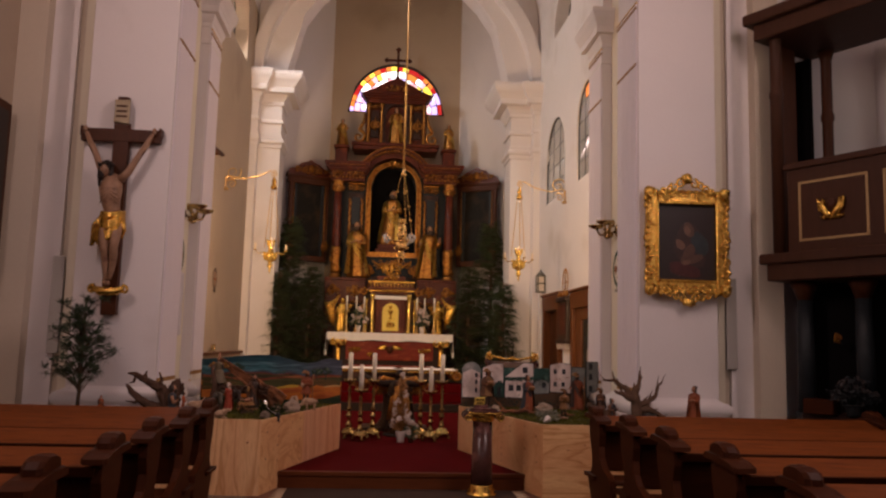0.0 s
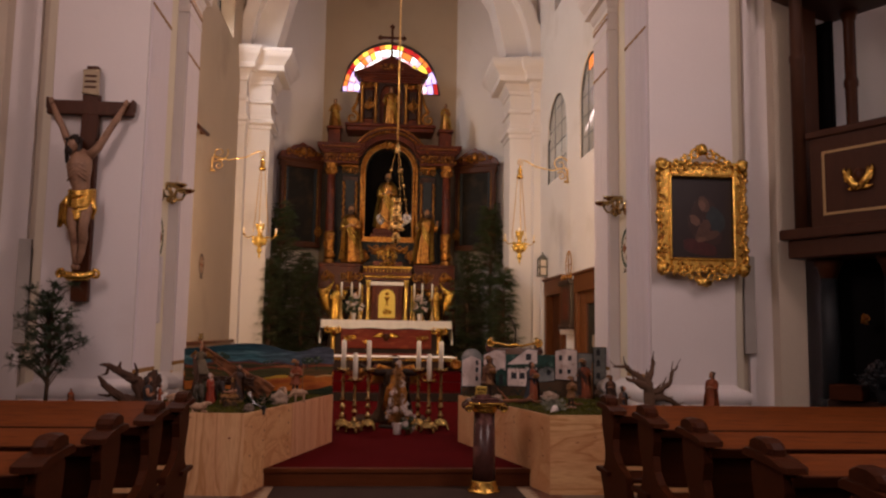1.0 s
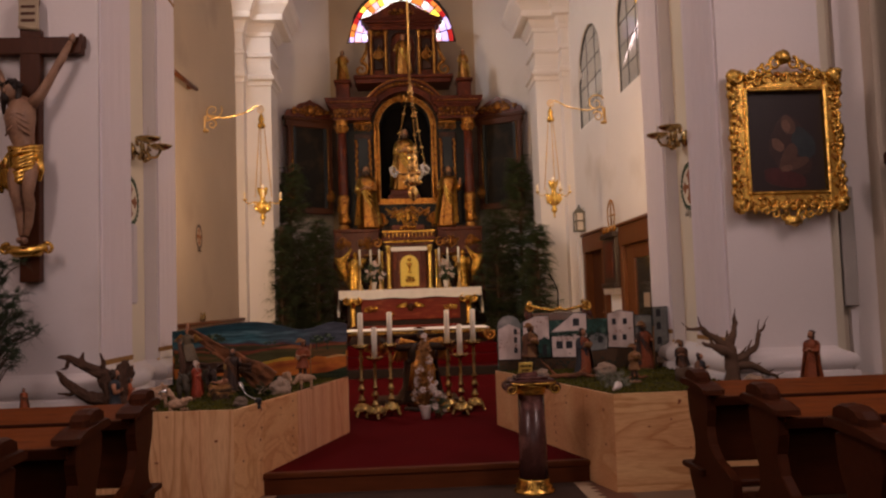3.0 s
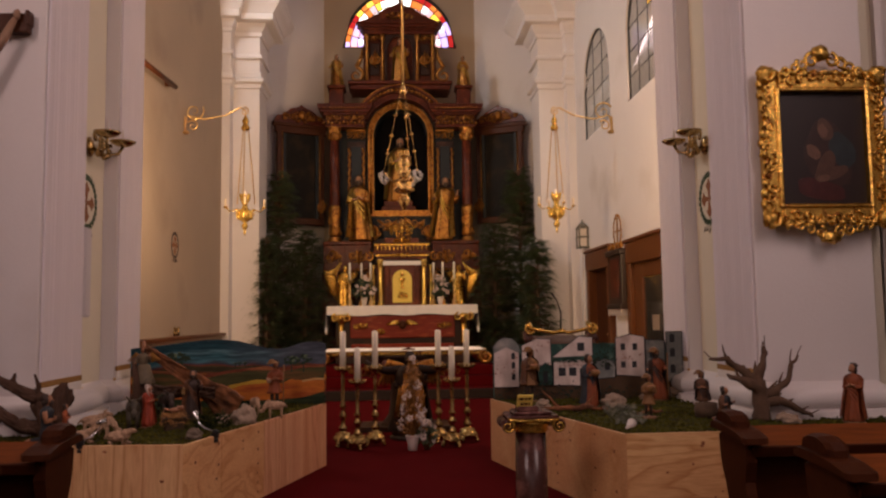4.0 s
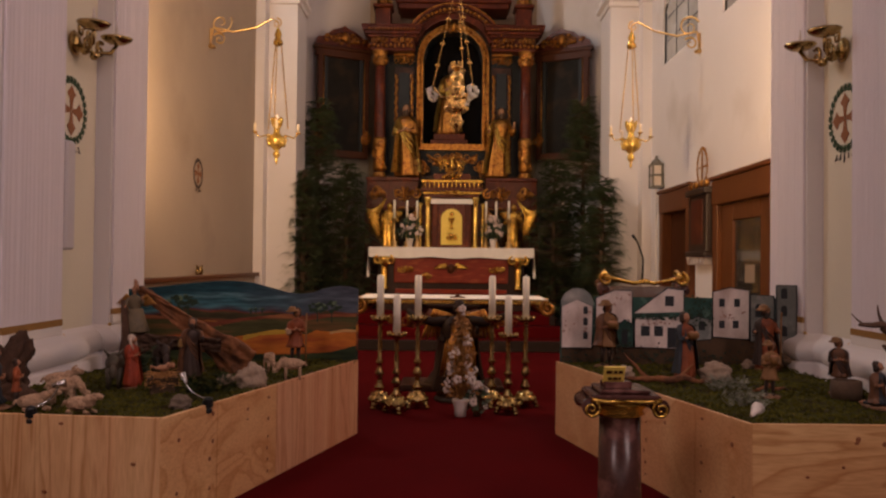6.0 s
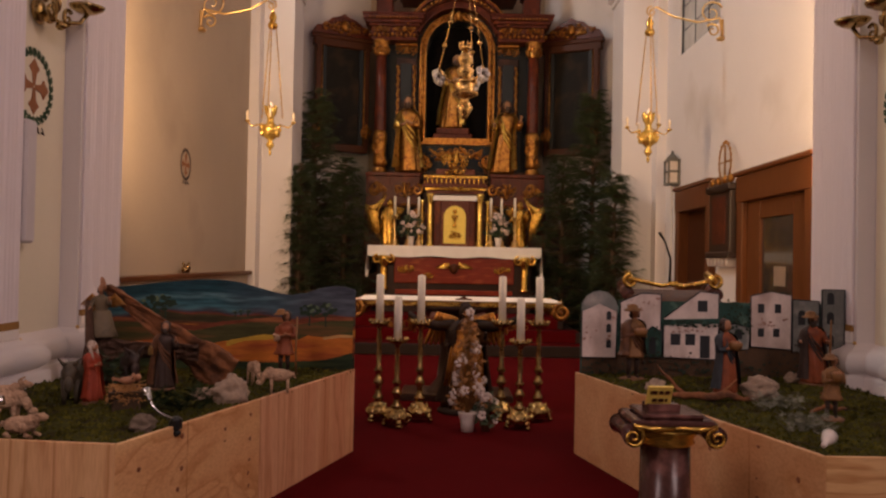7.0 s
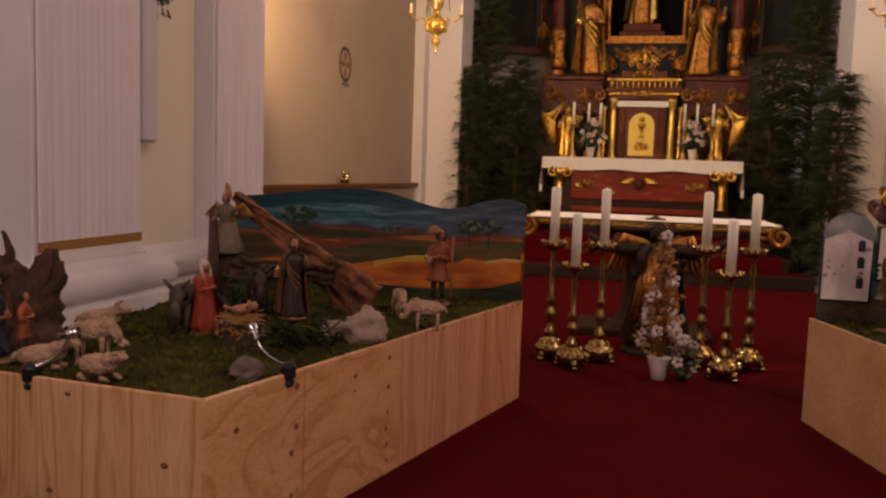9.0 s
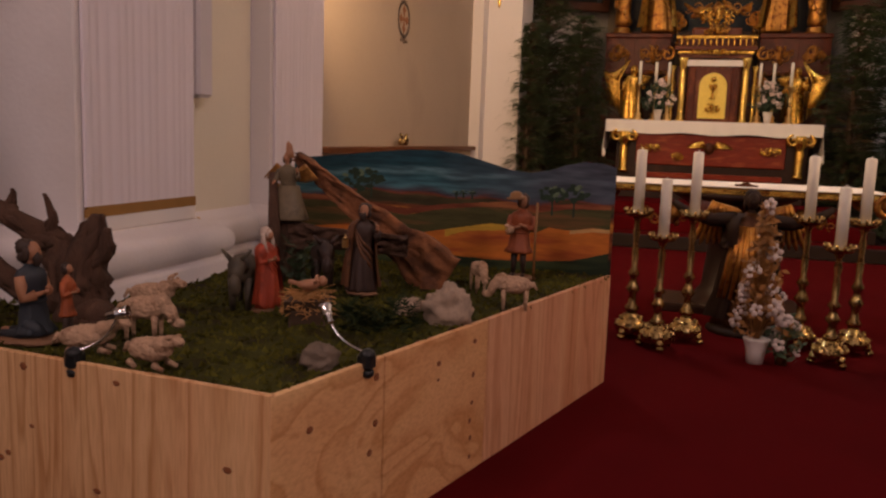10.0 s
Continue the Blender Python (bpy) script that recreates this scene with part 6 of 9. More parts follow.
RIDGE = [(-2.58, 1.10), (-2.30, 1.085), (-2.08, 1.06), (-1.92, 1.045), (-1.69, 1.08), (-1.50, 1.10), (-1.32, 1.115), (-1.17, 1.10), (-1.0, 1.12), (-0.78, 1.125)]
GREENB = [(x, z - 0.030 - 0.008 * math.sin(9 * x)) for x, z in RIDGE]
CREST = [(-2.58, 0.90), (-2.30, 0.93), (-2.11, 0.95), (-1.98, 0.93), (-1.85, 0.905), (-1.68, 0.94), (-1.55, 0.965), (-1.42, 0.992), (-1.33, 0.985), (-1.24, 0.955), (-1.17, 0.955), (-1.10, 0.988), (-0.99, 0.978), (-0.87, 1.0), (-0.78, 0.995)]
SCRUB = [(-2.58, 0.80), (-2.2, 0.82), (-1.9, 0.80), (-1.71, 0.80), (-1.41, 0.79), (-1.2, 0.80), (-0.98, 0.815), (-0.78, 0.87)]
FOOT = [(-2.58, 0.73), (-0.78, 0.73)]
painted_layer("painted_ridge", RIDGE, GREENB, stroke("painted_russet", (0.13, 0.035, 0.016), (0.22, 0.085, 0.030)), 9.4291, "russet painted ridge")
painted_layer("painted_meadow", GREENB, CREST, stroke("painted_olive", (0.050, 0.046, 0.015), (0.12, 0.052, 0.018)), 9.4292, "olive painted meadow")
painted_layer("painted_field", CREST, SCRUB, stroke("painted_orange", (0.38, 0.115, 0.018), (0.20, 0.040, 0.013), 4), 9.4289, "orange painted field")
painted_layer("painted_light", CREST[5:9], [(x, z - 0.022 - 0.02 * math.sin(12 * x) ** 2) for x, z in CREST[5:9]], stroke("painted_yellow", (0.55, 0.25, 0.030), (0.42, 0.13, 0.020)), 9.4286, "yellow sunlit crest")
painted_layer("painted_light", CREST[12:], [(x, z - 0.020) for x, z in CREST[12:]], stroke("painted_pale_orange", (0.52, 0.24, 0.09), (0.36, 0.11, 0.03)), 9.4286, "pale sunlit crest")
painted_layer("painted_scrub", SCRUB, FOOT, stroke("painted_scrub_green", (0.014, 0.022, 0.010), (0.030, 0.040, 0.014)), 9.4285, "dark green painted scrub")
TREEP, LIGHTP = mat("painted_tree_green", (0.018, 0.040, 0.018), 0.7, vary=0.5, scale=25), mat("painted_pale_green", (0.13, 0.18, 0.10), 0.7, vary=0.5, scale=30)
for x, z, k in ((-1.09, 1.125, 1.3), (-0.975, 1.13, 1.45), (-1.62, 1.135, 0.4), (-1.58, 1.14, 0.35), (-1.53, 1.14, 0.4), (-2.20, 1.14, 1.7), (-2.12, 1.17, 1.4)):
    rnd = random.Random(int(x * -100))
    g, hi = Geo(), Geo()
    g.prism([(x - 0.006, z - 0.055 * k), (x + 0.006, z - 0.055 * k), (x + 0.004, z + 0.02), (x - 0.004, z + 0.02)], 9.4278, 9.4284, "xz")
    for j in range(22):
        a, rr = rnd.uniform(0, 6.28), 0.045 * k * math.sqrt(rnd.random())
        c = (x + 1.2 * rr * math.cos(a), z + 0.03 * k + 0.7 * rr * math.sin(a))
        w = 0.012 * k * rnd.uniform(0.6, 1.4)
        pts = [(c[0] + w * rnd.uniform(0.7, 1.3) * math.cos(b), c[1] + 0.7 * w * rnd.uniform(0.7, 1.3) * math.sin(b)) for b in (0, 1.05, 2.1, 3.15, 4.2, 5.25)]
        (hi if (j % 4 == 0 and c[1] > z + 0.03 * k) else g).prism(pts, 9.4278 - 0.0001 * j, 9.4284, "xz")
    t = part("painted_tree", g, TREEP, bd, "small painted green tree")
    part("highlight", hi, LIGHTP, t, "pale brush dabs")

# painted town board
WHITEW = mat("painted_house_white", (0.74, 0.62, 0.56), 0.7, vary=0.3, scale=7, second=(0.44, 0.33, 0.28), second_scale=4, second_amount=0.5, stretch=(1, 1, 0.6))
TEAL = mat("painted_teal", (0.022, 0.075, 0.058), 0.7, vary=0.5, scale=10, second=(0.13, 0.22, 0.17), second_scale=7, second_amount=0.4)
GREYP = mat("painted_grey", (0.20, 0.21, 0.195), 0.7, vary=0.45, scale=8, second=(0.42, 0.39, 0.35), second_scale=5, second_amount=0.5)
EARTH = mat("painted_earth", (0.090, 0.048, 0.022), 0.8, vary=0.4, scale=7)
WINP = mat("painted_window", (0.022, 0.024, 0.028), 0.6, vary=0.3)
tw = thing("painted_town", "cut-out board painted with white village houses and green roofs", "backdrop", (0, 0, 0))
part("board", Geo().prism([(0.85, 0.72), (0.85, 1.24), (1.12, 1.24), (1.12, 1.28), (2.72, 1.28), (2.72, 0.72)], 9.47, 9.482, "xz"), TEAL, tw, "teal painted board")


def front(pts, material, y, label):
    h = part("house", Geo().prism(pts, y, 9.4699, "xz"), material, tw, label)
    if material is not EARTH:
        g = Geo()
        for p, q in zip(pts, pts[1:] + pts[:1]):
            g.tube([(p[0], y, p[1]), (q[0], y, q[1])], 0.0048, 4)
        part("dark_outline", g, WINP, h, "dark painted outline")
    return h


def openings(h, rows, y):
    for x0, z0, x1, z1, arched in rows:
        pts = [(x0, z0), (x1, z0), (x1, z1)] + (arc((x0 + x1) / 2, z1, (x1 - x0) / 2, 0, 180, 8)[1:-1] if arched else []) + [(x0, z1)]
        part("painted_window", Geo().prism(pts, y - 0.002, y - 0.0001, "xz"), WINP, h)


front([(0.86, 0.74), (2.71, 0.74), (2.71, 0.95), (2.2, 0.98), (1.8, 0.92), (1.4, 0.90), (0.86, 0.90)], EARTH, 9.466, "painted brown ground")
h = front([(0.855, 0.87), (1.10, 0.87), (1.105, 1.22)] + arc(0.98, 1.22, 0.125, 0, 180, 8)[1:-1] + [(0.855, 1.22)], WHITEW, 9.455, "round white painted tower")
openings(h, [(1.03, z, 1.065, z + 0.045, 1) for z in (0.94, 1.05, 1.14)], 9.455)
part("painted_roof", Geo().prism([(0.85, 1.22)] + arc(0.98, 1.215, 0.132, 180, 0, 8) + [(1.11, 1.22), (1.10, 1.20), (0.98, 1.255), (0.86, 1.20)], 9.451, 9.4549, "xz"), GREYP, h, "grey painted roof")
h = front([(1.13, 0.99), (1.42, 1.06), (1.42, 1.33), (1.28, 1.335), (1.13, 1.27)], WHITEW, 9.46, "white painted house")
openings(h, [(1.21, 1.14, 1.25, 1.2, 1)], 9.46)
h = front([(1.29, 0.88), (1.43, 0.88), (1.43, 1.06), (1.36, 1.10), (1.29, 1.04)], TEAL, 9.456, "small teal painted house")
openings(h, [(1.335, 0.90, 1.385, 1.0, 1)], 9.456)
h = front([(1.44, 0.88), (1.83, 0.87), (1.83, 1.34), (1.70, 1.355), (1.44, 1.16)], WHITEW, 9.456, "white gabled painted house")
openings(h, [(1.68, 1.21, 1.75, 1.29, 0), (1.49, 0.97, 1.56, 1.05, 0), (1.595, 0.97, 1.665, 1.05, 0), (1.70, 0.88, 1.77, 1.04, 0)], 9.456)
part("painted_roof", Geo().prism([(1.42, 1.15), (1.84, 1.165), (1.84, 1.125), (1.6, 1.12), (1.42, 1.11)], 9.4525, 9.4559, "xz"), TEAL, h, "green painted eaves")
h = front([(1.84, 0.93), (2.05, 0.95), (2.06, 1.10), (1.95, 1.13), (1.84, 1.10)], GREYP, 9.459, "grey painted house")
openings(h, [(1.95, 1.02, 2.0, 1.07, 1)], 9.459)
h = front([(2.06, 0.97), (2.35, 0.95), (2.35, 1.34), (2.2, 1.365), (2.06, 1.33)], WHITEW, 9.455, "white painted house with four windows")
openings(h, [(2.11, 1.21, 2.155, 1.275, 0), (2.23, 1.21, 2.275, 1.275, 0), (2.11, 1.04, 2.155, 1.10, 0), (2.22, 1.04, 2.265, 1.10, 0)], 9.455)
h = front([(2.36, 0.93), (2.55, 0.93), (2.55, 1.30), (2.36, 1.31)], GREYP, 9.46, "grey painted house")
openings(h, [(2.40, 1.13, 2.45, 1.21, 1), (2.40, 0.97, 2.45, 1.03, 1)], 9.46)
h = front([(2.565, 0.90), (2.725, 0.90), (2.725, 1.385), (2.565, 1.385)], GREYP, 9.45, "tall grey painted tower")
openings(h, [(2.60, z, 2.65, z + 0.06, 1) for z in (0.98, 1.14, 1.28)], 9.45)

def dabs(name, x0, x1, z0, z1, count, material, y, seed, label):
    """Loose brush dabs on the board, as one part."""
    rnd, g = random.Random(seed), Geo()
    for k in range(count):
        cx0, cz0, w = rnd.uniform(x0, x1), z0 + (z1 - z0) * rnd.random() ** 1.6, rnd.uniform(0.004, 0.013)
        pts = [(cx0 + w * rnd.uniform(0.6, 1.4) * math.cos(b), cz0 + 0.8 * w * rnd.uniform(0.6, 1.4) * math.sin(b)) for b in (0, 1.05, 2.1, 3.15, 4.2, 5.25)]
        g.prism(pts, y - 0.00002 * k, y + 0.002, "xz")
    tagged(part(name, g, material, tw, label), label, "", "", "stuff")


VINE, SHADE, PINKP = mat("painted_vine", (0.018, 0.034, 0.018), 0.7, vary=0.5, scale=30), mat("painted_shade", (0.060, 0.040, 0.026), 0.7, vary=0.5, scale=30), mat("painted_pink", (0.40, 0.24, 0.19), 0.7, vary=0.3, scale=30)
for k, (x0, x1, z0, z1, c, m) in enumerate(((1.44, 1.83, 1.105, 1.15, 70, VINE), (1.29, 1.43, 0.88, 0.93, 24, VINE), (1.84, 2.06, 1.06, 1.13, 34, VINE), (2.36, 2.55, 0.93, 1.0, 30, SHADE),
                                            (1.86, 2.05, 1.14, 1.30, 46, VINE), (1.13, 1.42, 1.00, 1.10, 40, VINE), (0.86, 2.7, 0.76, 0.86, 200, VINE), (1.0, 2.7, 0.78, 0.93, 120, SHADE), (0.87, 1.08, 1.0, 1.2, 12, PINKP), (1.5, 1.8, 1.06, 1.1, 14, PINKP), (2.08, 2.33, 1.12, 1.18, 14, PINKP), (1.15, 1.40, 1.2, 1.3, 14, PINKP))):
    dabs("brushwork", x0, x1, z0, z1, c, m, 9.448, 70 + k, "loose painted brush dabs")

# ---- figures, animals, stones ----
WOOL = mat("cream_wool", (0.54, 0.35, 0.225), 0.9, vary=0.4, scale=40, bump=0.03, fine=95, spec=0.1, second=(0.24, 0.13, 0.075), second_scale=18, second_amount=0.35)
FLESH = mat("carved_flesh", (0.36, 0.165, 0.085), 0.5, vary=0.2, scale=20)
ROBES = {"red": (0.36, 0.050, 0.018), "orange": (0.34, 0.080, 0.024), "blue": (0.028, 0.034, 0.042), "brown": (0.125, 0.050, 0.020), "dark": (0.046, 0.025, 0.018), "ochre": (0.23, 0.105, 0.032), "grey": (0.080, 0.062, 0.040), "olive": (0.15, 0.11, 0.062), "rust": (0.25, 0.060, 0.018)}
ROBE = {k: mat("robe_" + k, c, 0.55, vary=0.35, scale=22, bump=0.002, fine=120, second=tuple(v * 0.45 for v in c), second_scale=14, second_amount=0.4) for k, c in ROBES.items()}
HAIR = mat("carved_dark_hair", (0.045, 0.026, 0.018), 0.6, vary=0.2)
SCARF = mat("cream_scarf", (0.52, 0.40, 0.32), 0.6, vary=0.25, scale=25)
SOIL = mat("figure_base", (0.20, 0.10, 0.05), 0.7, vary=0.2)
TOPZ = 0.755


def figure(at, h, robe, mantle, label, seed, turn=0, arms=1, hat=None, staff=False, basket=False, child=False, kneel=False, z=TOPZ, legs=False, beard=False, lamb=False, cloak=True, bare=False, scarf=False, lantern=False):
    """A small carved crib figure as one mesh."""
    g = Geo()
    g.use(3).blob((0, 0.02 * h, 0.004), (0.20 * h, (0.26 if kneel else 0.17) * h, 0.016), 18, 8, 0.25, seed)
    up = pose(0, 0, 0.014)
    robed(g, h, seed, 0.0, (0, 1, 2, 4), arms, 1.2, up, legs, kneel, beard, cloak, 1.3, bare, 8 if scarf else None)
    z0 = 0.014 - (0.27 * h if kneel else 0)
    hx = 0.022 * h * math.sin(3.4 * 0.9 + random.Random(seed).uniform(0, 0))
    if hat:
        g.use(5).lathe([(0.12 * h, 0), (0.125 * h, 0.012 * h), (0.076 * h, 0.025 * h), (0.070 * h, 0.07 * h), (0.035 * h, 0.09 * h), (0.004, 0.092 * h)], (0, 0, 0.985 * h + z0), 16, pose(0, 0, 0, 5, -4, 0))
    if staff:
        g.use(5).tube([(0.20 * h, -0.14 * h, 0.01), (0.195 * h, -0.13 * h, 0.5 * h), (0.205 * h, -0.13 * h, 0.98 * h)], 0.007, 6)
    if basket:
        g.use(5).lathe([(0.05 * h, 0), (0.09 * h, 0.02), (0.10 * h, 0.045), (0.085 * h, 0.05), (0.03 * h, 0.03)], (0.03 * h, -0.155 * h, 0.60 * h + z0), 12)
        for k in range(7):
            g.use(2).blob((0.03 * h + 0.05 * h * math.cos(k), -0.155 * h + 0.05 * h * math.sin(k), 0.60 * h + z0 + 0.05), (0.025 * h, 0.025 * h, 0.025 * h), 6, 5)
    if lantern:
        g.use(9).box(-0.21 * h, -0.20 * h, 0.56 * h, -0.14 * h, -0.13 * h, 0.66 * h, 0.004).lathe([(0.045 * h, 0), (0.012 * h, 0.035 * h), (0.004 * h, 0.06 * h)], (-0.175 * h, -0.165 * h, 0.66 * h), 8)
    if lamb:
        g.use(6).blob((-0.13 * h, -0.11 * h, 0.62 * h), (0.05 * h, 0.10 * h, 0.055 * h), 16, 11, 0.2, 3, None, 0.15).blob((-0.15 * h, -0.21 * h, 0.68 * h), (0.03 * h, 0.045 * h, 0.032 * h), 8, 6)
    if child:
        robed(g, h * 0.58, seed + 3, 0, (7, 7, 2, 4), 1, 0.85, pose(0.04 * h, -0.27 * h, 0.014), True, False, False, False)
    return solid("crib_figure", g, [ROBE[robe], ROBE[mantle], FLESH, SOIL, HAIR, ROBE["ochre"], WOOL, ROBE["orange"], SCARF, BRASS], label, "figurine", (at[0], at[1], z), turn, "crib figures")


def sheep(at, turn, lying, k=0.85, ram=False, grazing=False, label="small carved cream-coloured sheep with curly wool"):
    g = Geo()
    zb = 0.055 if lying else 0.105
    g.blob((0, 0, zb), (0.100 * k, 0.044 * k, 0.048 * k), 40, 26, 0.12, 3, None, 0.09)
    hx, hz = (0.135 * k, zb + (-0.05 if grazing else 0.055) * k)
    g.blob((0.075 * k, 0, zb + 0.018 * k), (0.045 * k, 0.036 * k, 0.045 * k), 24, 16, 0.10, 5, None, 0.09)
    g.tube([(0.08 * k, 0, zb + 0.02 * k), (0.115 * k, 0, (zb + hz) / 2 + 0.02 * k), (hx, 0, hz)], [0.035 * k, 0.028 * k, 0.022 * k], 8)
    g.blob((hx + 0.015 * k, 0, hz - 0.004), (0.032 * k, 0.02 * k, 0.021 * k), 9, 7)
    for s in (-1, 1):
        g.blob((hx - 0.006 * k, s * 0.026 * k, hz + 0.008), (0.01 * k, 0.017 * k, 0.007 * k), 6, 4)
        if ram:
            scroll(g, (hx - 0.012 * k, s * 0.024 * k, hz + 0.01), 0.026 * k, 1.2, 0.008 * k, "xz", 1, 1.5)
        if lying:
            g.tube([(0.06 * k, s * 0.035 * k, 0.02), (0.11 * k, s * 0.04 * k, 0.010)], [0.014 * k, 0.009 * k], 6)
            g.tube([(-0.06 * k, s * 0.04 * k, 0.02), (-0.02 * k, s * 0.05 * k, 0.010)], [0.016 * k, 0.009 * k], 6)
        else:
            for x in (-0.065, 0.06):
                g.tube([(x * k, s * 0.025 * k, zb - 0.02), (x * k, s * 0.026 * k, 0.0)], [0.014 * k, 0.008 * k], 6)
    g.tube([(-0.1 * k, 0, zb + 0.01), (-0.125 * k, 0, zb - 0.025 * k)], [0.012 * k, 0.007 * k], 6)
    return solid("sheep_figurine", g, WOOL, label, "figurine", (at[0], at[1], TOPZ - 0.004), turn, "crib sheep")


STONE = mat("grey_stone", (0.17, 0.125, 0.090), 0.9, vary=0.4, scale=18, bump=0.012, fine=50)
PALEST = mat("pale_stone_lump", (0.36, 0.26, 0.185), 0.9, vary=0.4, scale=18, second=(0.12, 0.09, 0.07), second_scale=12, second_amount=0.35, bump=0.012, fine=50)


def stone(at, r, seed, material=STONE, label="rough grey field stone lying on the moss"):
    g = Geo().blob((0, 0, r[2] * 0.55), r, 34, 24, 0.45, seed, None, 0.10)
    return solid("stone", g, material, label, "stone", (at[0], at[1], TOPZ - 0.01), seed * 50 % 360, "crib stones")


# left landscape
figure((-2.42, 7.22), 0.41, "blue", "blue", "kneeling carved shepherd in blue with a child in orange", 31, 100, 1, None, False, False, True, True, TOPZ, False, True, False, False, True)
figure((-1.97, 7.93), 0.30, "red", "red", "carved praying woman in long red robes and a pale scarf", 32, 75, 1, scarf=True)
figure((-1.76, 8.40), 0.37, "dark", "brown", "carved bearded man in dark brown cloak holding a lantern", 33, 10, 2, None, False, False, False, False, TOPZ, False, True, lantern=True)
figure((-1.19, 9.10), 0.40, "rust", "brown", "carved shepherd in rust-brown tunic carrying a lamb", 34, 0, 1, True, True, False, False, False, TOPZ, True, False, True, False)
sheep((-2.13, 7.39), 6, False, 0.80, False, True)
sheep((-2.26, 7.60), 12, False, 0.76, True, False, "carved standing ram with curled horns")
sheep((-2.18, 7.17), 25, True, 0.75)
sheep((-1.92, 7.12), -8, True, 0.74)
sheep((-1.31, 8.70), 300, False, 0.72, False, True)
sheep((-1.08, 8.38), 195, False, 0.74, False, True)
stone((-1.27, 8.03), (0.092, 0.07, 0.095), 15, PALEST, "large pale rough stone standing on the moss")
stone((-1.45, 8.12), (0.05, 0.04, 0.045), 4, PALEST)
stone((-1.47, 7.33), (0.056, 0.044, 0.048), 12)
# donkey and ox
for x, y, turn, colr, lab in ((-2.10, 7.98, -70, "grey", "small carved grey donkey with lowered head"), (-2.02, 8.55, -60, "dark", "small carved dark ox lying in the shelter")):
    g = Geo().blob((0, 0, 0.15), (0.13, 0.055, 0.065), 14, 10, 0.12, 3)
    for s in (-1, 1):
        for xx in (-0.09, 0.08):
            g.tube([(xx, s * 0.03, 0.13), (xx, s * 0.03, 0.0)], [0.02, 0.011], 6)
    g.tube([(0.1, 0, 0.17), (0.16, 0, 0.19), (0.19, 0, 0.14)], [0.04, 0.034, 0.025], 8)
    g.blob((0.20, 0, 0.12), (0.03, 0.024, 0.045), 8, 6)
    for s in (-1, 1):
        g.tube([(0.16, s * 0.02, 0.21), (0.155, s * 0.055, 0.25)], [0.012, 0.005], 5)
    solid("animal_figurine", g, ROBE[colr], lab, "figurine", (x, y, TOPZ - 0.005), turn, "crib animals")
# manger with child figure
mg = thing("manger", "small straw-filled wooden manger", "manger", (-1.75, 7.83, TOPZ - 0.015), 25)
g = Geo()
for s in (-1, 1):
    g.tube([(-0.06, s * 0.05, 0), (-0.06, -s * 0.04, 0.11)], 0.009, 5).tube([(0.06, s * 0.05, 0), (0.06, -s * 0.04, 0.11)], 0.009, 5)
g.prism([(-0.03, 0.05), (0.03, 0.05), (0.065, 0.10), (-0.065, 0.10)], -0.085, 0.085, "yz")
g.prism([(-0.035, 0.0), (0.035, 0.0), (0.055, 0.06), (-0.055, 0.06)], -0.06, 0.06, "yz")
part("trough", g, BARK, mg)
g = Geo()
rnd = random.Random(8)
for k in range(420):
    a = rnd.uniform(0, 6.28)
    p = Vector((rnd.uniform(-0.07, 0.07), rnd.uniform(-0.055, 0.055), 0.05 + rnd.uniform(0, 0.08)))
    q = p + Vector((math.cos(a), math.sin(a), rnd.uniform(-0.5, 0.3))) * 0.045
    g.tube([tuple(p), tuple(q)], 0.0022, 3)
part("straw", g, mat("orange_straw", (0.52, 0.26, 0.085), 0.7, vary=0.3), mg, "yellow straw")
g = Geo().blob((0, 0, 0.14), (0.045, 0.024, 0.02), 10, 7, 0.2).blob((0.048, 0, 0.152), (0.018, 0.018, 0.02), 9, 7).tube([(0.02, 0.02, 0.15), (0.03, 0.045, 0.165)], 0.007, 6).tube([(0.02, -0.02, 0.15), (0.03, -0.045, 0.165)], 0.007, 6).tube([(-0.04, 0.008, 0.14), (-0.075, 0.014, 0.15)], 0.009, 6)
solid("infant_figurine", g, FLESH, "tiny carved pale figure lying in the straw", "figurine", (-1.74, 7.82, TOPZ), 25)
# bark shelter
ROOT = mat("weathered_root", (0.078, 0.038, 0.021), 0.9, vary=0.55, scale=12, bump=0.04, fine=40, stretch=(1, 1, 0.4))
BARKO = mat("orange_bark", (0.26, 0.100, 0.038), 0.9, second=(0.085, 0.034, 0.016), second_scale=10, second_amount=0.62, vary=0.45, scale=9, bump=0.025, fine=35)
hut = thing("bark_shelter", "shelter of leaning brown bark slabs and branches", "shelter", (0, 0, 0))


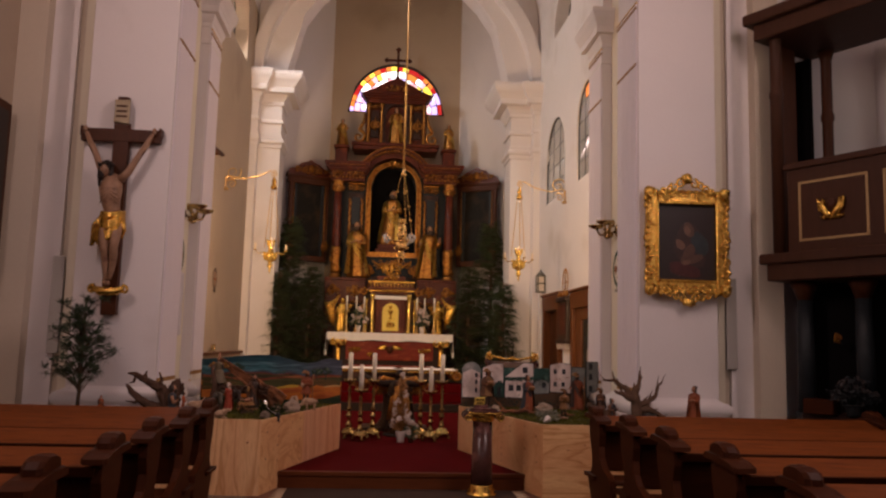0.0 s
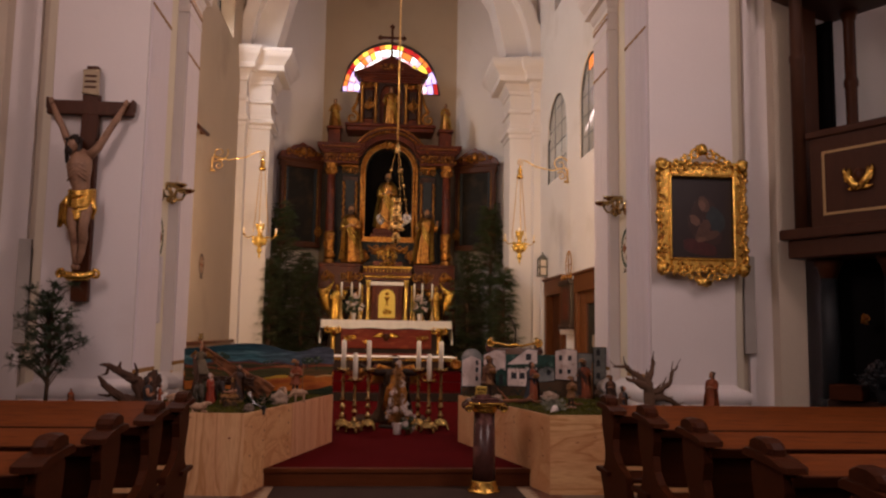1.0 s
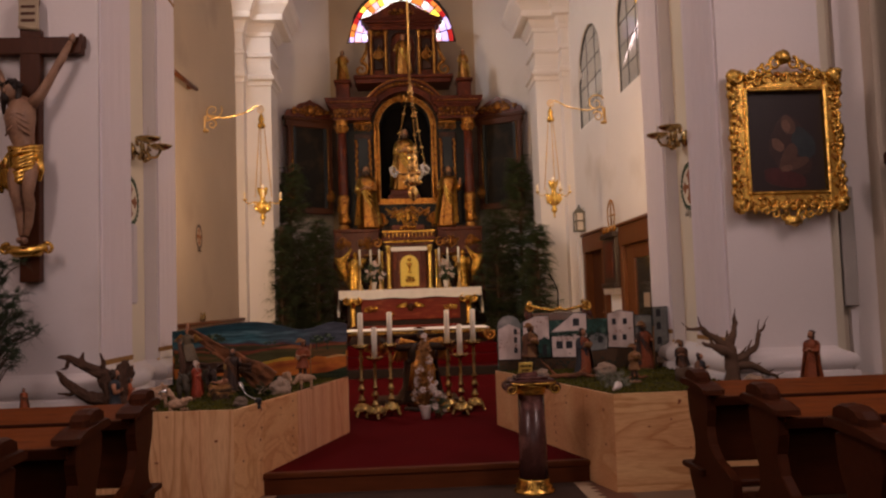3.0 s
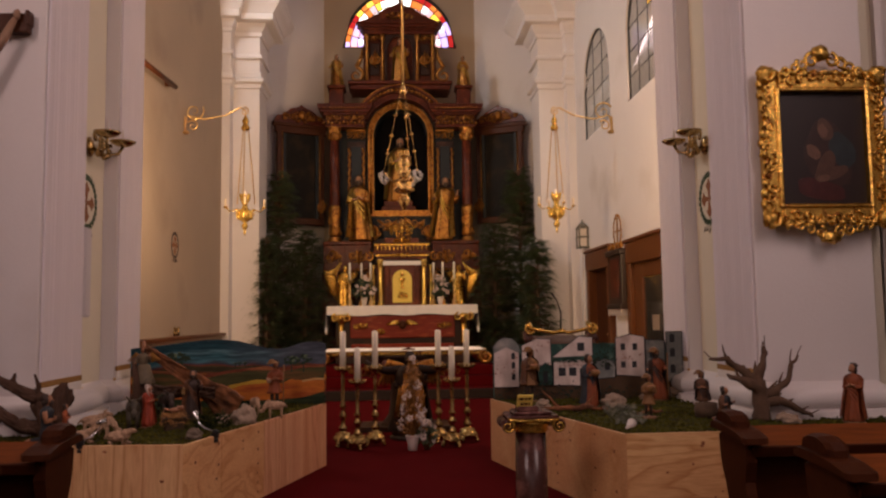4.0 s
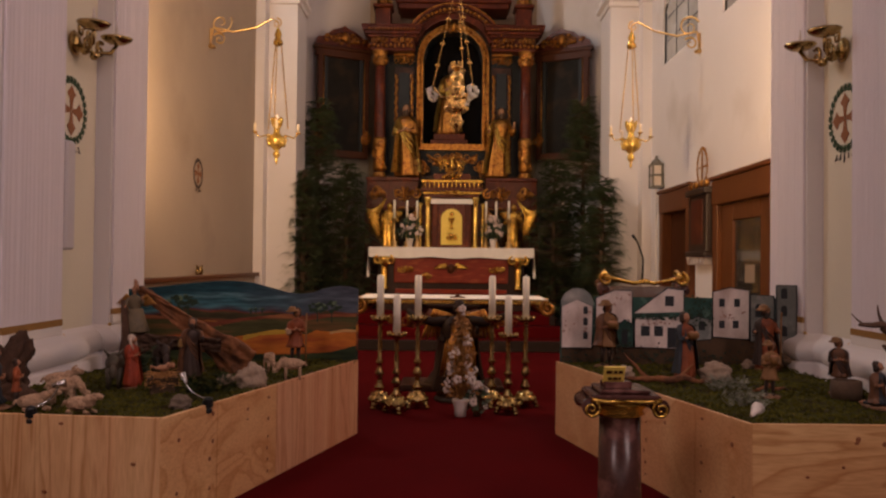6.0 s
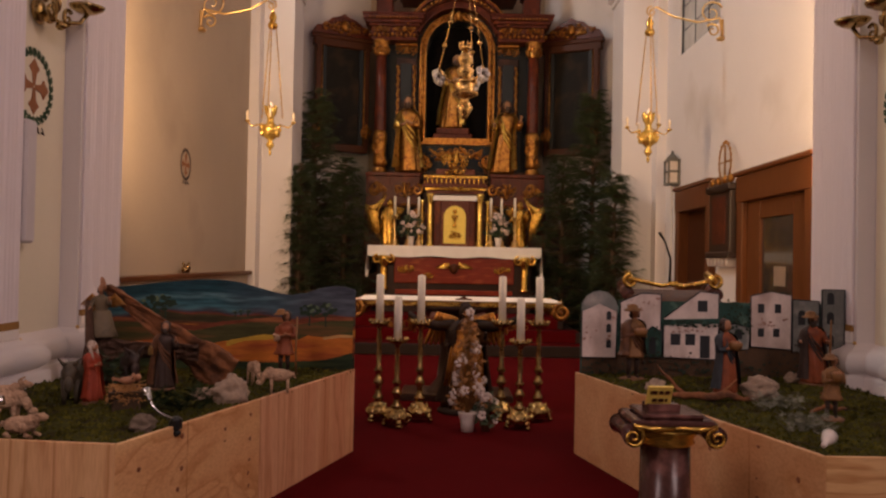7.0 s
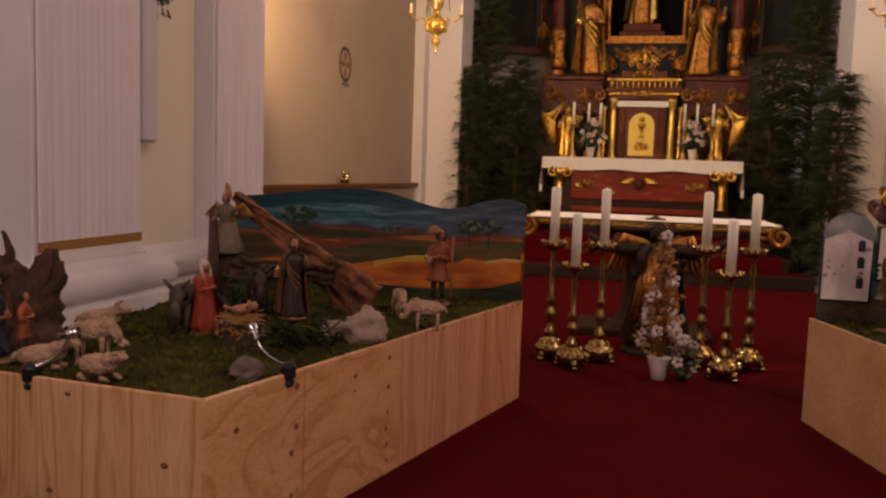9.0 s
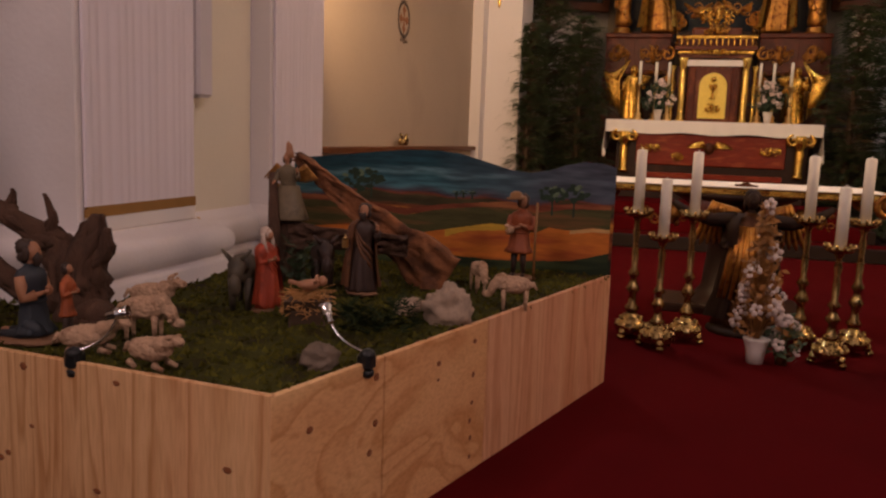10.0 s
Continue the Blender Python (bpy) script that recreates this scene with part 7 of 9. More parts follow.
def slab(p, q, w, th, seed, widen=0.0):
    """A rough curved bark slab from p to q."""
    p, q = Vector(p), Vector(q)
    d = (q - p)
    side = d.cross(Vector((0.2, 1, 0.1))).normalized()
    out = side.cross(d).normalized()
    vs, fs = [], []
    nu, nv = 40, 12
    for lay in (0, 1):
        for i in range(nu + 1):
            for j in range(nv + 1):
                u, v = i / nu, j / nv - 0.5
                c = p + d * u + side * (w * v * (1 + widen * (2 * u - 1)) * (1 + 0.3 * noise.noise(Vector((u * 4, seed, 0))))) + out * (0.25 * w * (0.25 - v * v) + th * lay + 0.035 * noise.noise(Vector((u * 7, v * 7, seed + lay))) + 0.02 * noise.noise(Vector((u * 19, v * 12, seed))))
                vs.append(tuple(c))
    m = (nu + 1) * (nv + 1)
    for lay in (0, 1):
        for i in range(nu):
            for j in range(nv):
                k = lay * m + i * (nv + 1) + j
                fs.append((k, k + 1, k + nv + 2, k + nv + 1))
    for i in range(nu):
        k = i * (nv + 1)
        fs.append((k, k + nv + 1, m + k + nv + 1, m + k))
        fs.append((k + nv, m + k + nv, m + k + 2 * nv + 1, k + 2 * nv + 1))
    return Geo().add(vs, fs, True)


part("bark_slab", slab((-2.26, 8.74, 1.33), (-1.46, 8.66, 0.79), 0.15, 0.025, 3, 0.72), BARKO, hut, "long leaning orange-brown bark slab")
part("bark_slab", slab((-2.20, 8.55, 0.97), (-1.62, 8.58, 0.95), 0.10, 0.02, 5), ROOT, hut, "dark horizontal bark slab")
part("branch", Geo().tube([(-2.28, 8.5, 0.76), (-2.24, 8.5, 1.0), (-2.3, 8.6, 1.25)], [0.035, 0.03, 0.02], 7), ROOT, hut)
g = Geo().lathe([(0.08, 0), (0.07, 0.1), (0.06, 0.28)], (0, 0, 0), 9)
solid("tree_stump", g, ROOT, "dark upright stump behind the shelter", "stump", (-2.22, 8.62, TOPZ), 0)
g = robed(Geo(), 0.30, 41, 0, (0, 1, 2, 3), 2, 1.25, None, False, False, False, False, 1.2)
g.use(0).lathe([(0.092, 0.0), (0.094, 0.008), (0.078, 0.05), (0.060, 0.11), (0.048, 0.16)], (0.004, 0, -0.004), 22, None, 0.8)
for s in (-1, 1):
    wing(g, (s * 0.030, 0.04, 0.225), s, 0.10, 42, 4)
g.use(2).tube([(0, 0.004, 0.288), (0.004, 0.004, 0.315), (0, 0, 0.345), (-0.006, 0, 0.36)], [0.026, 0.018, 0.014, 0.005], 9)
solid("angel_figurine", g, [ROBE["olive"], ROBE["grey"], FLESH, HAIR, mat("dark_gilt_feathers", (0.38, 0.18, 0.045), 0.32, metal=0.75, vary=0.5, scale=30)], "carved angel with gilt wings standing on the stump", "figurine", (-2.22, 8.60, 1.04), 10)
g = Geo()
rnd = random.Random(16)
for k in range(70):
    a = rnd.uniform(0, 6.28)
    sprig(g, (rnd.uniform(-0.08, 0.08), rnd.uniform(-0.05, 0.05), rnd.uniform(0.0, 0.20)), (math.cos(a), math.sin(a), rnd.uniform(0.2, 1.2)), rnd.uniform(0.06, 0.11), 0.028, rnd, 6)
solid("green_sprig_bush", g, LEAF, "upright clump of green sprigs before the stump", "plant", (-2.10, 8.50, TOPZ - 0.01), 0)
# root stumps
g = Geo()
ROOT_LIMBS = ((((0.0, 0, -0.01), (0.0, 0, 0.12), (0.03, 0.01, 0.26), (0.06, 0.02, 0.39)), (0.11, 0.085, 0.065, 0.022)),
         (((-0.02, 0, 0.10), (-0.10, 0, 0.27), (-0.22, -0.03, 0.35), (-0.36, -0.06, 0.43), (-0.44, -0.08, 0.44)), (0.075, 0.055, 0.040, 0.028, 0.010)),
         (((-0.05, 0, 0.06), (-0.24, -0.04, 0.12), (-0.40, -0.06, 0.24), (-0.46, -0.06, 0.33)), (0.07, 0.045, 0.030, 0.010)),
         (((0.02, -0.02, 0.02), (0.13, -0.06, 0.05), (0.22, -0.09, 0.02)), (0.08, 0.05, 0.02)),
         (((-0.24, -0.03, 0.36), (-0.28, -0.03, 0.42), (-0.26, -0.03, 0.47)), (0.03, 0.02, 0.006)), (((0.05, 0.0, 0.2), (0.11, 0.0, 0.28), (0.12, 0.0, 0.35)), (0.04, 0.028, 0.010)),
         (((-0.12, -0.01, 0.29), (-0.10, -0.02, 0.38), (-0.13, -0.02, 0.46)), (0.025, 0.016, 0.005)), (((-0.30, -0.05, 0.16), (-0.36, -0.05, 0.13), (-0.45, -0.06, 0.15)), (0.022, 0.015, 0.005)), (((-0.36, -0.06, 0.42), (-0.38, -0.06, 0.36), (-0.43, -0.06, 0.34)), (0.018, 0.012, 0.004)))
for pts, r in ROOT_LIMBS:
    fine = []
    for k in range(len(pts) - 1):
        for u in (0, 0.2, 0.4, 0.6, 0.8):
            p = Vector(pts[k]).lerp(Vector(pts[k + 1]), u)
            fine.append(p + Vector((0, noise.noise(p * 9), noise.noise(p * 9 + Vector((3, 0, 0))))) * 0.02)
    fine.append(Vector(pts[-1]))
    rr = [np.interp(i / (len(fine) - 1), [j / (len(r) - 1) for j in range(len(r))], r) * (1 + 0.32 * noise.noise(Vector((i * 0.9, 0, 0)))) for i in range(len(fine))]
    g.tube([tuple(p) for p in fine], [float(v) for v in rr], 12)
    for k in range(7):
        strand = []
        for i, p in enumerate(fine):
            a = k * 0.9 + 0.25 * math.sin(i * 0.6 + k)
            strand.append(p + Vector((math.cos(a), math.sin(a), 0.3 * math.cos(2 * a))) * float(rr[i]) * 0.86)
        g.tube(strand, [max(0.003, float(v) * (0.30 + 0.14 * math.sin(i * 1.3 + k))) for i, v in enumerate(rr)], 6)
solid("root_stump", g, ROOT, "gnarled dark brown root stump on the moss", "root", (-2.52, 7.56, TOPZ - 0.02), 0)
g = Geo()
DRY = mat("pale_dry_root", (0.115, 0.064, 0.038), 0.9, vary=0.35, scale=12, bump=0.02, fine=40)
for pts, r in ((((0, 0, 0), (0.0, 0, 0.18), (-0.02, 0, 0.32), (0.03, 0, 0.44), (0.06, 0, 0.5), (0.03, 0, 0.56)), (0.07, 0.06, 0.05, 0.025, 0.018, 0.006)), (((-0.01, 0, 0.28), (-0.14, 0.02, 0.40), (-0.26, 0.02, 0.47), (-0.40, 0.02, 0.47)), (0.045, 0.03, 0.022, 0.008)), (((0.0, 0, 0.22), (-0.12, -0.02, 0.30), (-0.28, -0.02, 0.36)), (0.05, 0.04, 0.008)), (((0.01, 0, 0.2), (0.14, 0, 0.22), (0.24, 0, 0.30), (0.28, 0, 0.43), (0.34, 0, 0.48)), (0.05, 0.03, 0.022, 0.016, 0.006)), (((0.02, 0, 0.15), (0.16, -0.02, 0.14), (0.32, -0.02, 0.08), (0.42, -0.02, 0.02)), (0.05, 0.035, 0.022, 0.01))):
    bent = []
    for a, b in zip(pts, pts[1:]):
        for u in (0, 0.25, 0.5, 0.75):
            p = Vector(a).lerp(Vector(b), u)
            bent.append(p + Vector((noise.noise(p * 14), noise.noise(p * 14 + Vector((5, 0, 0))), noise.noise(p * 14 + Vector((0, 9, 0))))) * 0.022)
    bent.append(Vector(pts[-1]))
    rr = [float(np.interp(i / (len(bent) - 1), np.linspace(0, 1, len(r)), r)) * (1 + 0.3 * noise.noise(Vector((i * 0.8, 4, 0)))) for i in range(len(bent))]
    g.tube(bent, rr, 9)
    for k in range(2, len(bent) - 1, 3):
        d = (bent[k] - bent[k - 1]).normalized() + Vector((noise.noise(Vector((k, 1, 0))), 0.3, 0.8))
        g.tube([bent[k], bent[k] + d * 0.035, bent[k] + d * 0.07 + Vector((0.015, 0, 0))], [rr[k] * 0.5, rr[k] * 0.35, 0.003], 6)
solid("root_tree", g, DRY, "pale twisted dry root standing like a tree", "root", (2.66, 7.62, TOPZ - 0.01), 8)
# dark creeping plant
g = Geo()
rnd = random.Random(6)
for k in range(95):
    a = rnd.uniform(0, 6.28)
    sprig(g, (rnd.uniform(-0.12, 0.12), rnd.uniform(-0.08, 0.08), rnd.uniform(0.0, 0.09)), (math.cos(a), math.sin(a), rnd.uniform(0.2, 0.9)), rnd.uniform(0.08, 0.15), 0.03, rnd, 7)
solid("green_sprig_bush", g, mat("dark_fir_sprigs", (0.018, 0.028, 0.010), 0.8, vary=0.6, scale=14, spec=0.08, second=(0.09, 0.10, 0.05), second_scale=22, second_amount=0.2), "low clump of dark green fir sprigs on the moss", "plant", (-1.47, 7.82, TOPZ - 0.01), 0)
GREYPLANT = mat("grey_lichen_plant", (0.22, 0.22, 0.165), 0.9, vary=0.3, scale=20)
for x, y, k in ((1.73, 8.18, 1.25), (1.64, 7.62, 1.25)):
    g = Geo()
    for i in range(130):
        a = rnd.uniform(0, 6.28)
        sprig(g, (rnd.uniform(-0.09, 0.09) * k, rnd.uniform(-0.06, 0.06) * k, rnd.uniform(0, 0.07)), (math.cos(a), math.sin(a), rnd.uniform(0.1, 1.3)), rnd.uniform(0.05, 0.10), 0.02, rnd, 6)
    solid("lichen_bush", g, GREYPLANT, "pale grey-green lichen bush on the moss", "plant", (x, y, TOPZ - 0.01), 0, "lichen bushes")
# small tree at the wall
rnd = random.Random(12)
yt = thing("small_evergreen", "small loose-branched evergreen tree standing by the pier", "tree", (-3.45, 7.45, TOPZ), 0)
g, lf = Geo(), Geo()
g.tube([(0, 0, 0), (0.01, 0, 0.5), (-0.02, 0, 1.1)], [0.022, 0.016, 0.005], 7)
for k in range(96):
    z = rnd.uniform(0.30, 1.12)
    a = rnd.uniform(0, 6.28)
    r = rnd.uniform(0.12, 0.50) * (1.10 - 0.55 * (z / 1.15))
    e = Vector((r * math.cos(a), 0.45 * r * math.sin(a), z + rnd.uniform(0.0, 0.12)))
    g.tube([(0, 0, z - 0.12), tuple(e * 0.5 + Vector((0, 0, z * 0.48))), tuple(e)], [0.007, 0.005, 0.003], 4)
    for j in range(18):
        d = Vector((rnd.uniform(-1, 1), rnd.uniform(-0.6, 0.6), rnd.uniform(-0.6, 0.9)))
        sprig(lf, e - Vector((e.x, e.y, 0)) * rnd.uniform(0, 0.4), d, rnd.uniform(0.06, 0.12), 0.034, rnd, 6)
part("trunk", g, BARK, yt, "thin brown stem and limbs")
part("crown", lf, LEAF, yt, "loose dark green foliage")
figure((-3.20, 7.42), 0.17, "orange", "brown", "small carved orange-robed figure beside the evergreen", 51, 20, 1)

# right landscape
figure((1.17, 9.20), 0.47, "ochre", "brown", "carved shepherd in tan coat with a straw hat and basket", 61, 10, 1, True, False, True, False, False, TOPZ, True)
figure((1.60, 8.64), 0.43, "rust", "blue", "carved woman in rust-red dress with blue mantle and basket", 62, 25, 1, None, False, True)
figure((2.36, 9.12), 0.45, "rust", "dark", "carved old man in red-brown robe leaning on a staff", 63, -15, 2, True, True, False, False, False, TOPZ, False, True)
figure((1.88, 7.86), 0.31, "ochre", "brown", "small carved boy with a round basket", 64, -10, 1, True, False, True, False, False, TOPZ, True, False, False, False)
figure((2.36, 8.00), 0.32, "brown", "dark", "carved figure leaning over a low stone well", 65, -30, 1, True, False, False, False, False, TOPZ, True)
figure((2.36, 7.56), 0.32, "blue", "brown", "carved bending figure in dark clothes on a soil base", 66, 40, 2, None, False, False, False, True)
figure((3.23, 7.36), 0.40, "rust", "rust", "carved standing man in long red-brown robe", 67, -60, 1)
g = Geo().lathe([(0.085, 0), (0.09, 0.05), (0.085, 0.11), (0.07, 0.11), (0.065, 0.04)], (0, 0, 0), 12)
solid("toy_well", g, BARK, "small round brown well on the moss", "well", (2.33, 7.86, TOPZ))
stone((1.20, 8.72), (0.07, 0.05, 0.05), 6, PALEST)
stone((1.80, 8.62), (0.10, 0.07, 0.075), 7, PALEST, "pale rounded stone lying on the moss")
stone((2.28, 9.27), (0.06, 0.05, 0.04), 8, PALEST)
stone((2.62, 9.40), (0.10, 0.07, 0.06), 9, PALEST)
stone((2.78, 7.45), (0.09, 0.06, 0.05), 10, PALEST)
def fallen(paths, at, turn, label):
    g = Geo()
    for pts, r in paths:
        bent = []
        for a, b in zip(pts, pts[1:]):
            for u in (0, 0.2, 0.4, 0.6, 0.8):
                p = Vector(a).lerp(Vector(b), u)
                bent.append(p + Vector((0, noise.noise(p * 16), noise.noise(p * 16 + Vector((0, 9, 0))))) * 0.025)
        bent.append(Vector(pts[-1]))
        rr = [float(np.interp(i / (len(bent) - 1), np.linspace(0, 1, len(r)), r)) * (1 + 0.45 * noise.noise(Vector((i * 0.9, 2, 0)))) for i in range(len(bent))]
        g.tube(bent, [0.72 * v for v in rr], 9)
    solid("fallen_branch", g, BARKO, label, "branch", (*at, TOPZ), turn)


fallen([(((-0.28, 0.05, 0.02), (-0.1, 0.0, 0.03), (0.1, -0.04, 0.035), (0.3, -0.08, 0.02)), (0.012, 0.026, 0.034, 0.014)), (((-0.1, 0.02, 0.04), (-0.18, 0.06, 0.12), (-0.24, 0.08, 0.19)), (0.02, 0.014, 0.005)), (((0.1, -0.04, 0.04), (0.17, -0.02, 0.10), (0.2, -0.03, 0.13)), (0.02, 0.012, 0.004))], (1.38, 8.40), 0, "gnarled brown fallen branch lying on the moss")
fallen([(((-0.15, 0.0, 0.02), (0.0, 0.0, 0.045), (0.12, -0.02, 0.02)), (0.010, 0.018, 0.008)), (((0.0, 0, 0.045), (-0.05, 0.02, 0.11)), (0.012, 0.004))], (1.95, 8.05), 30, "short reddish twig lying on the moss")

# clamp lamps
CHROME = mat("chrome", (0.72, 0.72, 0.72), 0.15, metal=1.0, vary=0.05)
BLACKPL = mat("black_plastic", (0.012, 0.012, 0.013), 0.35, vary=0.2)


def clamp_lamp(at, turn, reach, head, label):
    """A clamp on the board edge, a bent neck to reach (from the clamp) and a head pointing along head."""
    t = thing("clamp_lamp", label, "clamp lamp", at, 0, "clamp lamps")
    g = Geo().lathe([(0.012, -0.055), (0.020, -0.05), (0.022, -0.035), (0.014, -0.03)], (0, 0, 0), 12, pose(0, 0, 0, 0, 0, turn))
    g.box(-0.024, -0.022, -0.03, 0.024, 0.030, 0.022, 0.010, pose(0, 0, 0, 0, 0, turn)).blob((0, 0, 0.016), (0.026, 0.028, 0.020), 12, 8)
    part("clamp", g, BLACKPL, t, "black plastic clamp")
    e, h = Vector(reach), Vector(head).normalized()
    pts = [Vector((0, 0, 0.02)), Vector((e.x * 0.45, e.y * 0.45, 0.022 + 0.10 * e.z)), Vector((e.x * 0.85, e.y * 0.85, e.z * 0.45)), Vector((e.x * 1.0, e.y * 1.0, e.z))]
    smooth = []
    for k in range(13):
        u = k / 12
        q = [pts[0].lerp(pts[1], u), pts[1].lerp(pts[2], u), pts[2].lerp(pts[3], u)]
        q = [q[0].lerp(q[1], u), q[1].lerp(q[2], u)]
        smooth.append(tuple(q[0].lerp(q[1], u)))
    part("gooseneck", Geo().tube(smooth, 0.005, 8), CHROME, t, "bright bent gooseneck")
    m = Matrix.Translation(e) @ h.to_track_quat("Z", "Y").to_matrix().to_4x4()
    part("lamp_head", Geo().lathe([(0.009, -0.034), (0.013, -0.03), (0.014, -0.010), (0.017, -0.007), (0.017, 0.0), (0.015, 0.003), (0.020, 0.024), (0.021, 0.032), (0.016, 0.029)], (0, 0, 0), 16, m), CHROME, t, "small chrome lamp head")


clamp_lamp((-2.14, 7.075, 0.765), 8, (0.115, 0.05, 0.135), (0.93, 0.30, 0.22), "small black clamp lamp with a chrome gooseneck on the box edge")
clamp_lamp((-1.345, 7.40, 0.765), 72, (-0.135, 0.0, 0.13), (-0.45, 0.45, 0.75), "small black clamp lamp with a chrome gooseneck on the box edge")
g = Geo().lathe([(0.010, -0.02), (0.014, 0.02), (0.024, 0.035), (0.034, 0.08), (0.030, 0.078), (0.012, 0.04)], (0, 0, 0), 14, pose(0, 0, 0.035, 0, 75, 20))
solid("lamp_head_white", g, POT, "small white lamp head lying on the box edge", "lamp", (1.50, 7.14, TOPZ), 30)


# ---- pews ----
def pillow(g, outline, x0, x1, soft=0.014, shrink=0.86):
    """A yz outline pushed along x, with its two faces drawn in for a rounded edge."""
    cy, cz = sum(p[0] for p in outline) / len(outline), sum(p[1] for p in outline) / len(outline)
    k, vs = len(outline), []
    for x, q in ((x0, shrink), (x0 + soft, 1.0), (x1 - soft, 1.0), (x1, shrink)):
        vs += [(x, cy + (y - cy) * q, cz + (z - cz) * q) for y, z in outline]
    fs = [tuple(range(k)), tuple(range(4 * k - 1, 3 * k - 1, -1))]
    for r in range(3):
        fs += [(r * k + i, r * k + (i + 1) % k, r * k + k + (i + 1) % k, r * k + k + i) for i in range(k)]
    return g.add(vs, fs)


def pew(at, width, label):
    """A church bench: seat, back, sloping book shelf and two scalloped ends with moulded caps. Faces +y."""
    t = thing("pew", label, "pew", at, 0, "pews")
    t.scale = (1, 1, 1.02)
    part("seat", Geo().box(0.02, -0.46, 0.42, width - 0.02, -0.10, 0.46, 0.01), PEW, t)
    part("backrest", Geo().box(0.02, -0.05, 0.48, width - 0.02, -0.02, 0.90, 0.006), PEW, t, "panelled bench back")
    # the shelf's lighter colour stands for light falling on its top
    part("book_shelf", Geo().box(0.035, -0.26, -0.028, width - 0.035, 0.0, 0.0, 0.009, pose(0, 0.10, 0.950, 17)), PEWTOP, t, "sloping book shelf on the back, coloured lighter as if lit")
    part("book_ledge", Geo().box(0.035, -0.275, -0.045, width - 0.035, -0.262, 0.012, 0.004, pose(0, 0.10, 0.950, 17)), PEW, t, "narrow ledge along the book shelf")
    part("top_rail", Geo().box(0.035, -0.02, 0.82, width - 0.035, 0.02, 0.895, 0.008), PEW, t)
    part("kneeler", Geo().box(0.05, 0.20, 0.12, width - 0.05, 0.36, 0.16, 0.01), PEW, t, "low kneeling board")
    out = [(-0.46, 0), (0.20, 0), (0.20, 0.09), (0.15, 0.12), (0.13, 0.17), (0.15, 0.24), (0.20, 0.31), (0.23, 0.37), (0.23, 0.42), (0.15, 0.45), (0.11, 0.50), (0.10, 0.58), (0.13, 0.66), (0.17, 0.73), (0.19, 0.80), (0.20, 0.90), (0.12, 0.925), (0.0, 0.92), (-0.13, 0.90), (-0.14, 0.80), (-0.11, 0.70), (-0.14, 0.60), (-0.23, 0.53), (-0.37, 0.49), (-0.46, 0.46), (-0.48, 0.31), (-0.40, 0.15)]
    plate = [(-0.21, 0.898), (-0.205, 0.925), (-0.10, 0.950), (0.06, 0.968), (0.20, 0.970), (0.235, 0.955), (0.235, 0.930), (0.12, 0.925), (-0.08, 0.912)]
    boss = [(-0.05, 0.955), (-0.045, 0.985), (-0.01, 1.012), (0.05, 1.030), (0.13, 1.030), (0.19, 1.008), (0.20, 0.965)]
    for x in (0, width - 0.055):
        e = part("bench_end", pillow(Geo(), out, x, x + 0.055, 0.008, 0.985), PEW, t, "scalloped bench end")
        part("cap", pillow(Geo(), plate, x - 0.04, x + 0.095, 0.02, 0.90), PEW, e, "moulded sloping cap")
        part("boss", pillow(Geo(), boss, x - 0.02, x + 0.075, 0.022, 0.80), PEW, e, "rounded wooden boss")
        part("ledge", pillow(Geo(), [(-0.06, 0.405), (0.27, 0.405), (0.28, 0.42), (0.27, 0.437), (-0.06, 0.437)], x - 0.03, x + 0.085, 0.012, 0.95), PEW, e)
    return t


for x0 in (-4.44, 1.665):
    for i, y in enumerate((5.76, 4.87, 3.98, 3.09, 2.20, 1.31)):
        pew((x0 + 0.015 * (i % 2), y, 0), 2.70, "dark brown varnished church pew with scalloped ends and rounded caps")

# ---- painting in a gilt frame on the pier ----
pf = thing("framed_painting", "dark oil painting in a broad carved gilt baroque frame", "painting", (3.33, 7.80, 2.86))
CANV = mat("painting_dark", (0.020, 0.011, 0.010), 0.45, vary=0.4, scale=3)
BLOB1, BLOB2 = mat("painting_skin", (0.085, 0.040, 0.026), 0.45, vary=0.4, scale=12), mat("painting_blue", (0.020, 0.030, 0.034), 0.45, vary=0.4, scale=12)
BLOB3 = mat("painting_red", (0.060, 0.011, 0.010), 0.45, vary=0.4, scale=12)
g = Geo().box(-0.36, -0.02, -0.46, 0.36, 0.03, 0.46)
cv = part("canvas", g, CANV, pf, "dark painted canvas")


def paint(pts, material, d):
    part("painted_shape", Geo().prism(pts, -0.02 - d, -0.0205, "xz"), material, cv)


def oval(cx, cz, rx, rz, tilt, seed):
    pts = []
    for k in range(18):
        a = 2 * math.pi * k / 18
        q = 1 + 0.25 * noise.noise(Vector((math.cos(a) * 1.5, math.sin(a) * 1.5, seed)))
        u, v = rx * q * math.cos(a), rz * q * math.sin(a)
        pts.append((cx + u * math.cos(tilt) - v * math.sin(tilt), cz + u * math.sin(tilt) + v * math.cos(tilt)))
    return pts


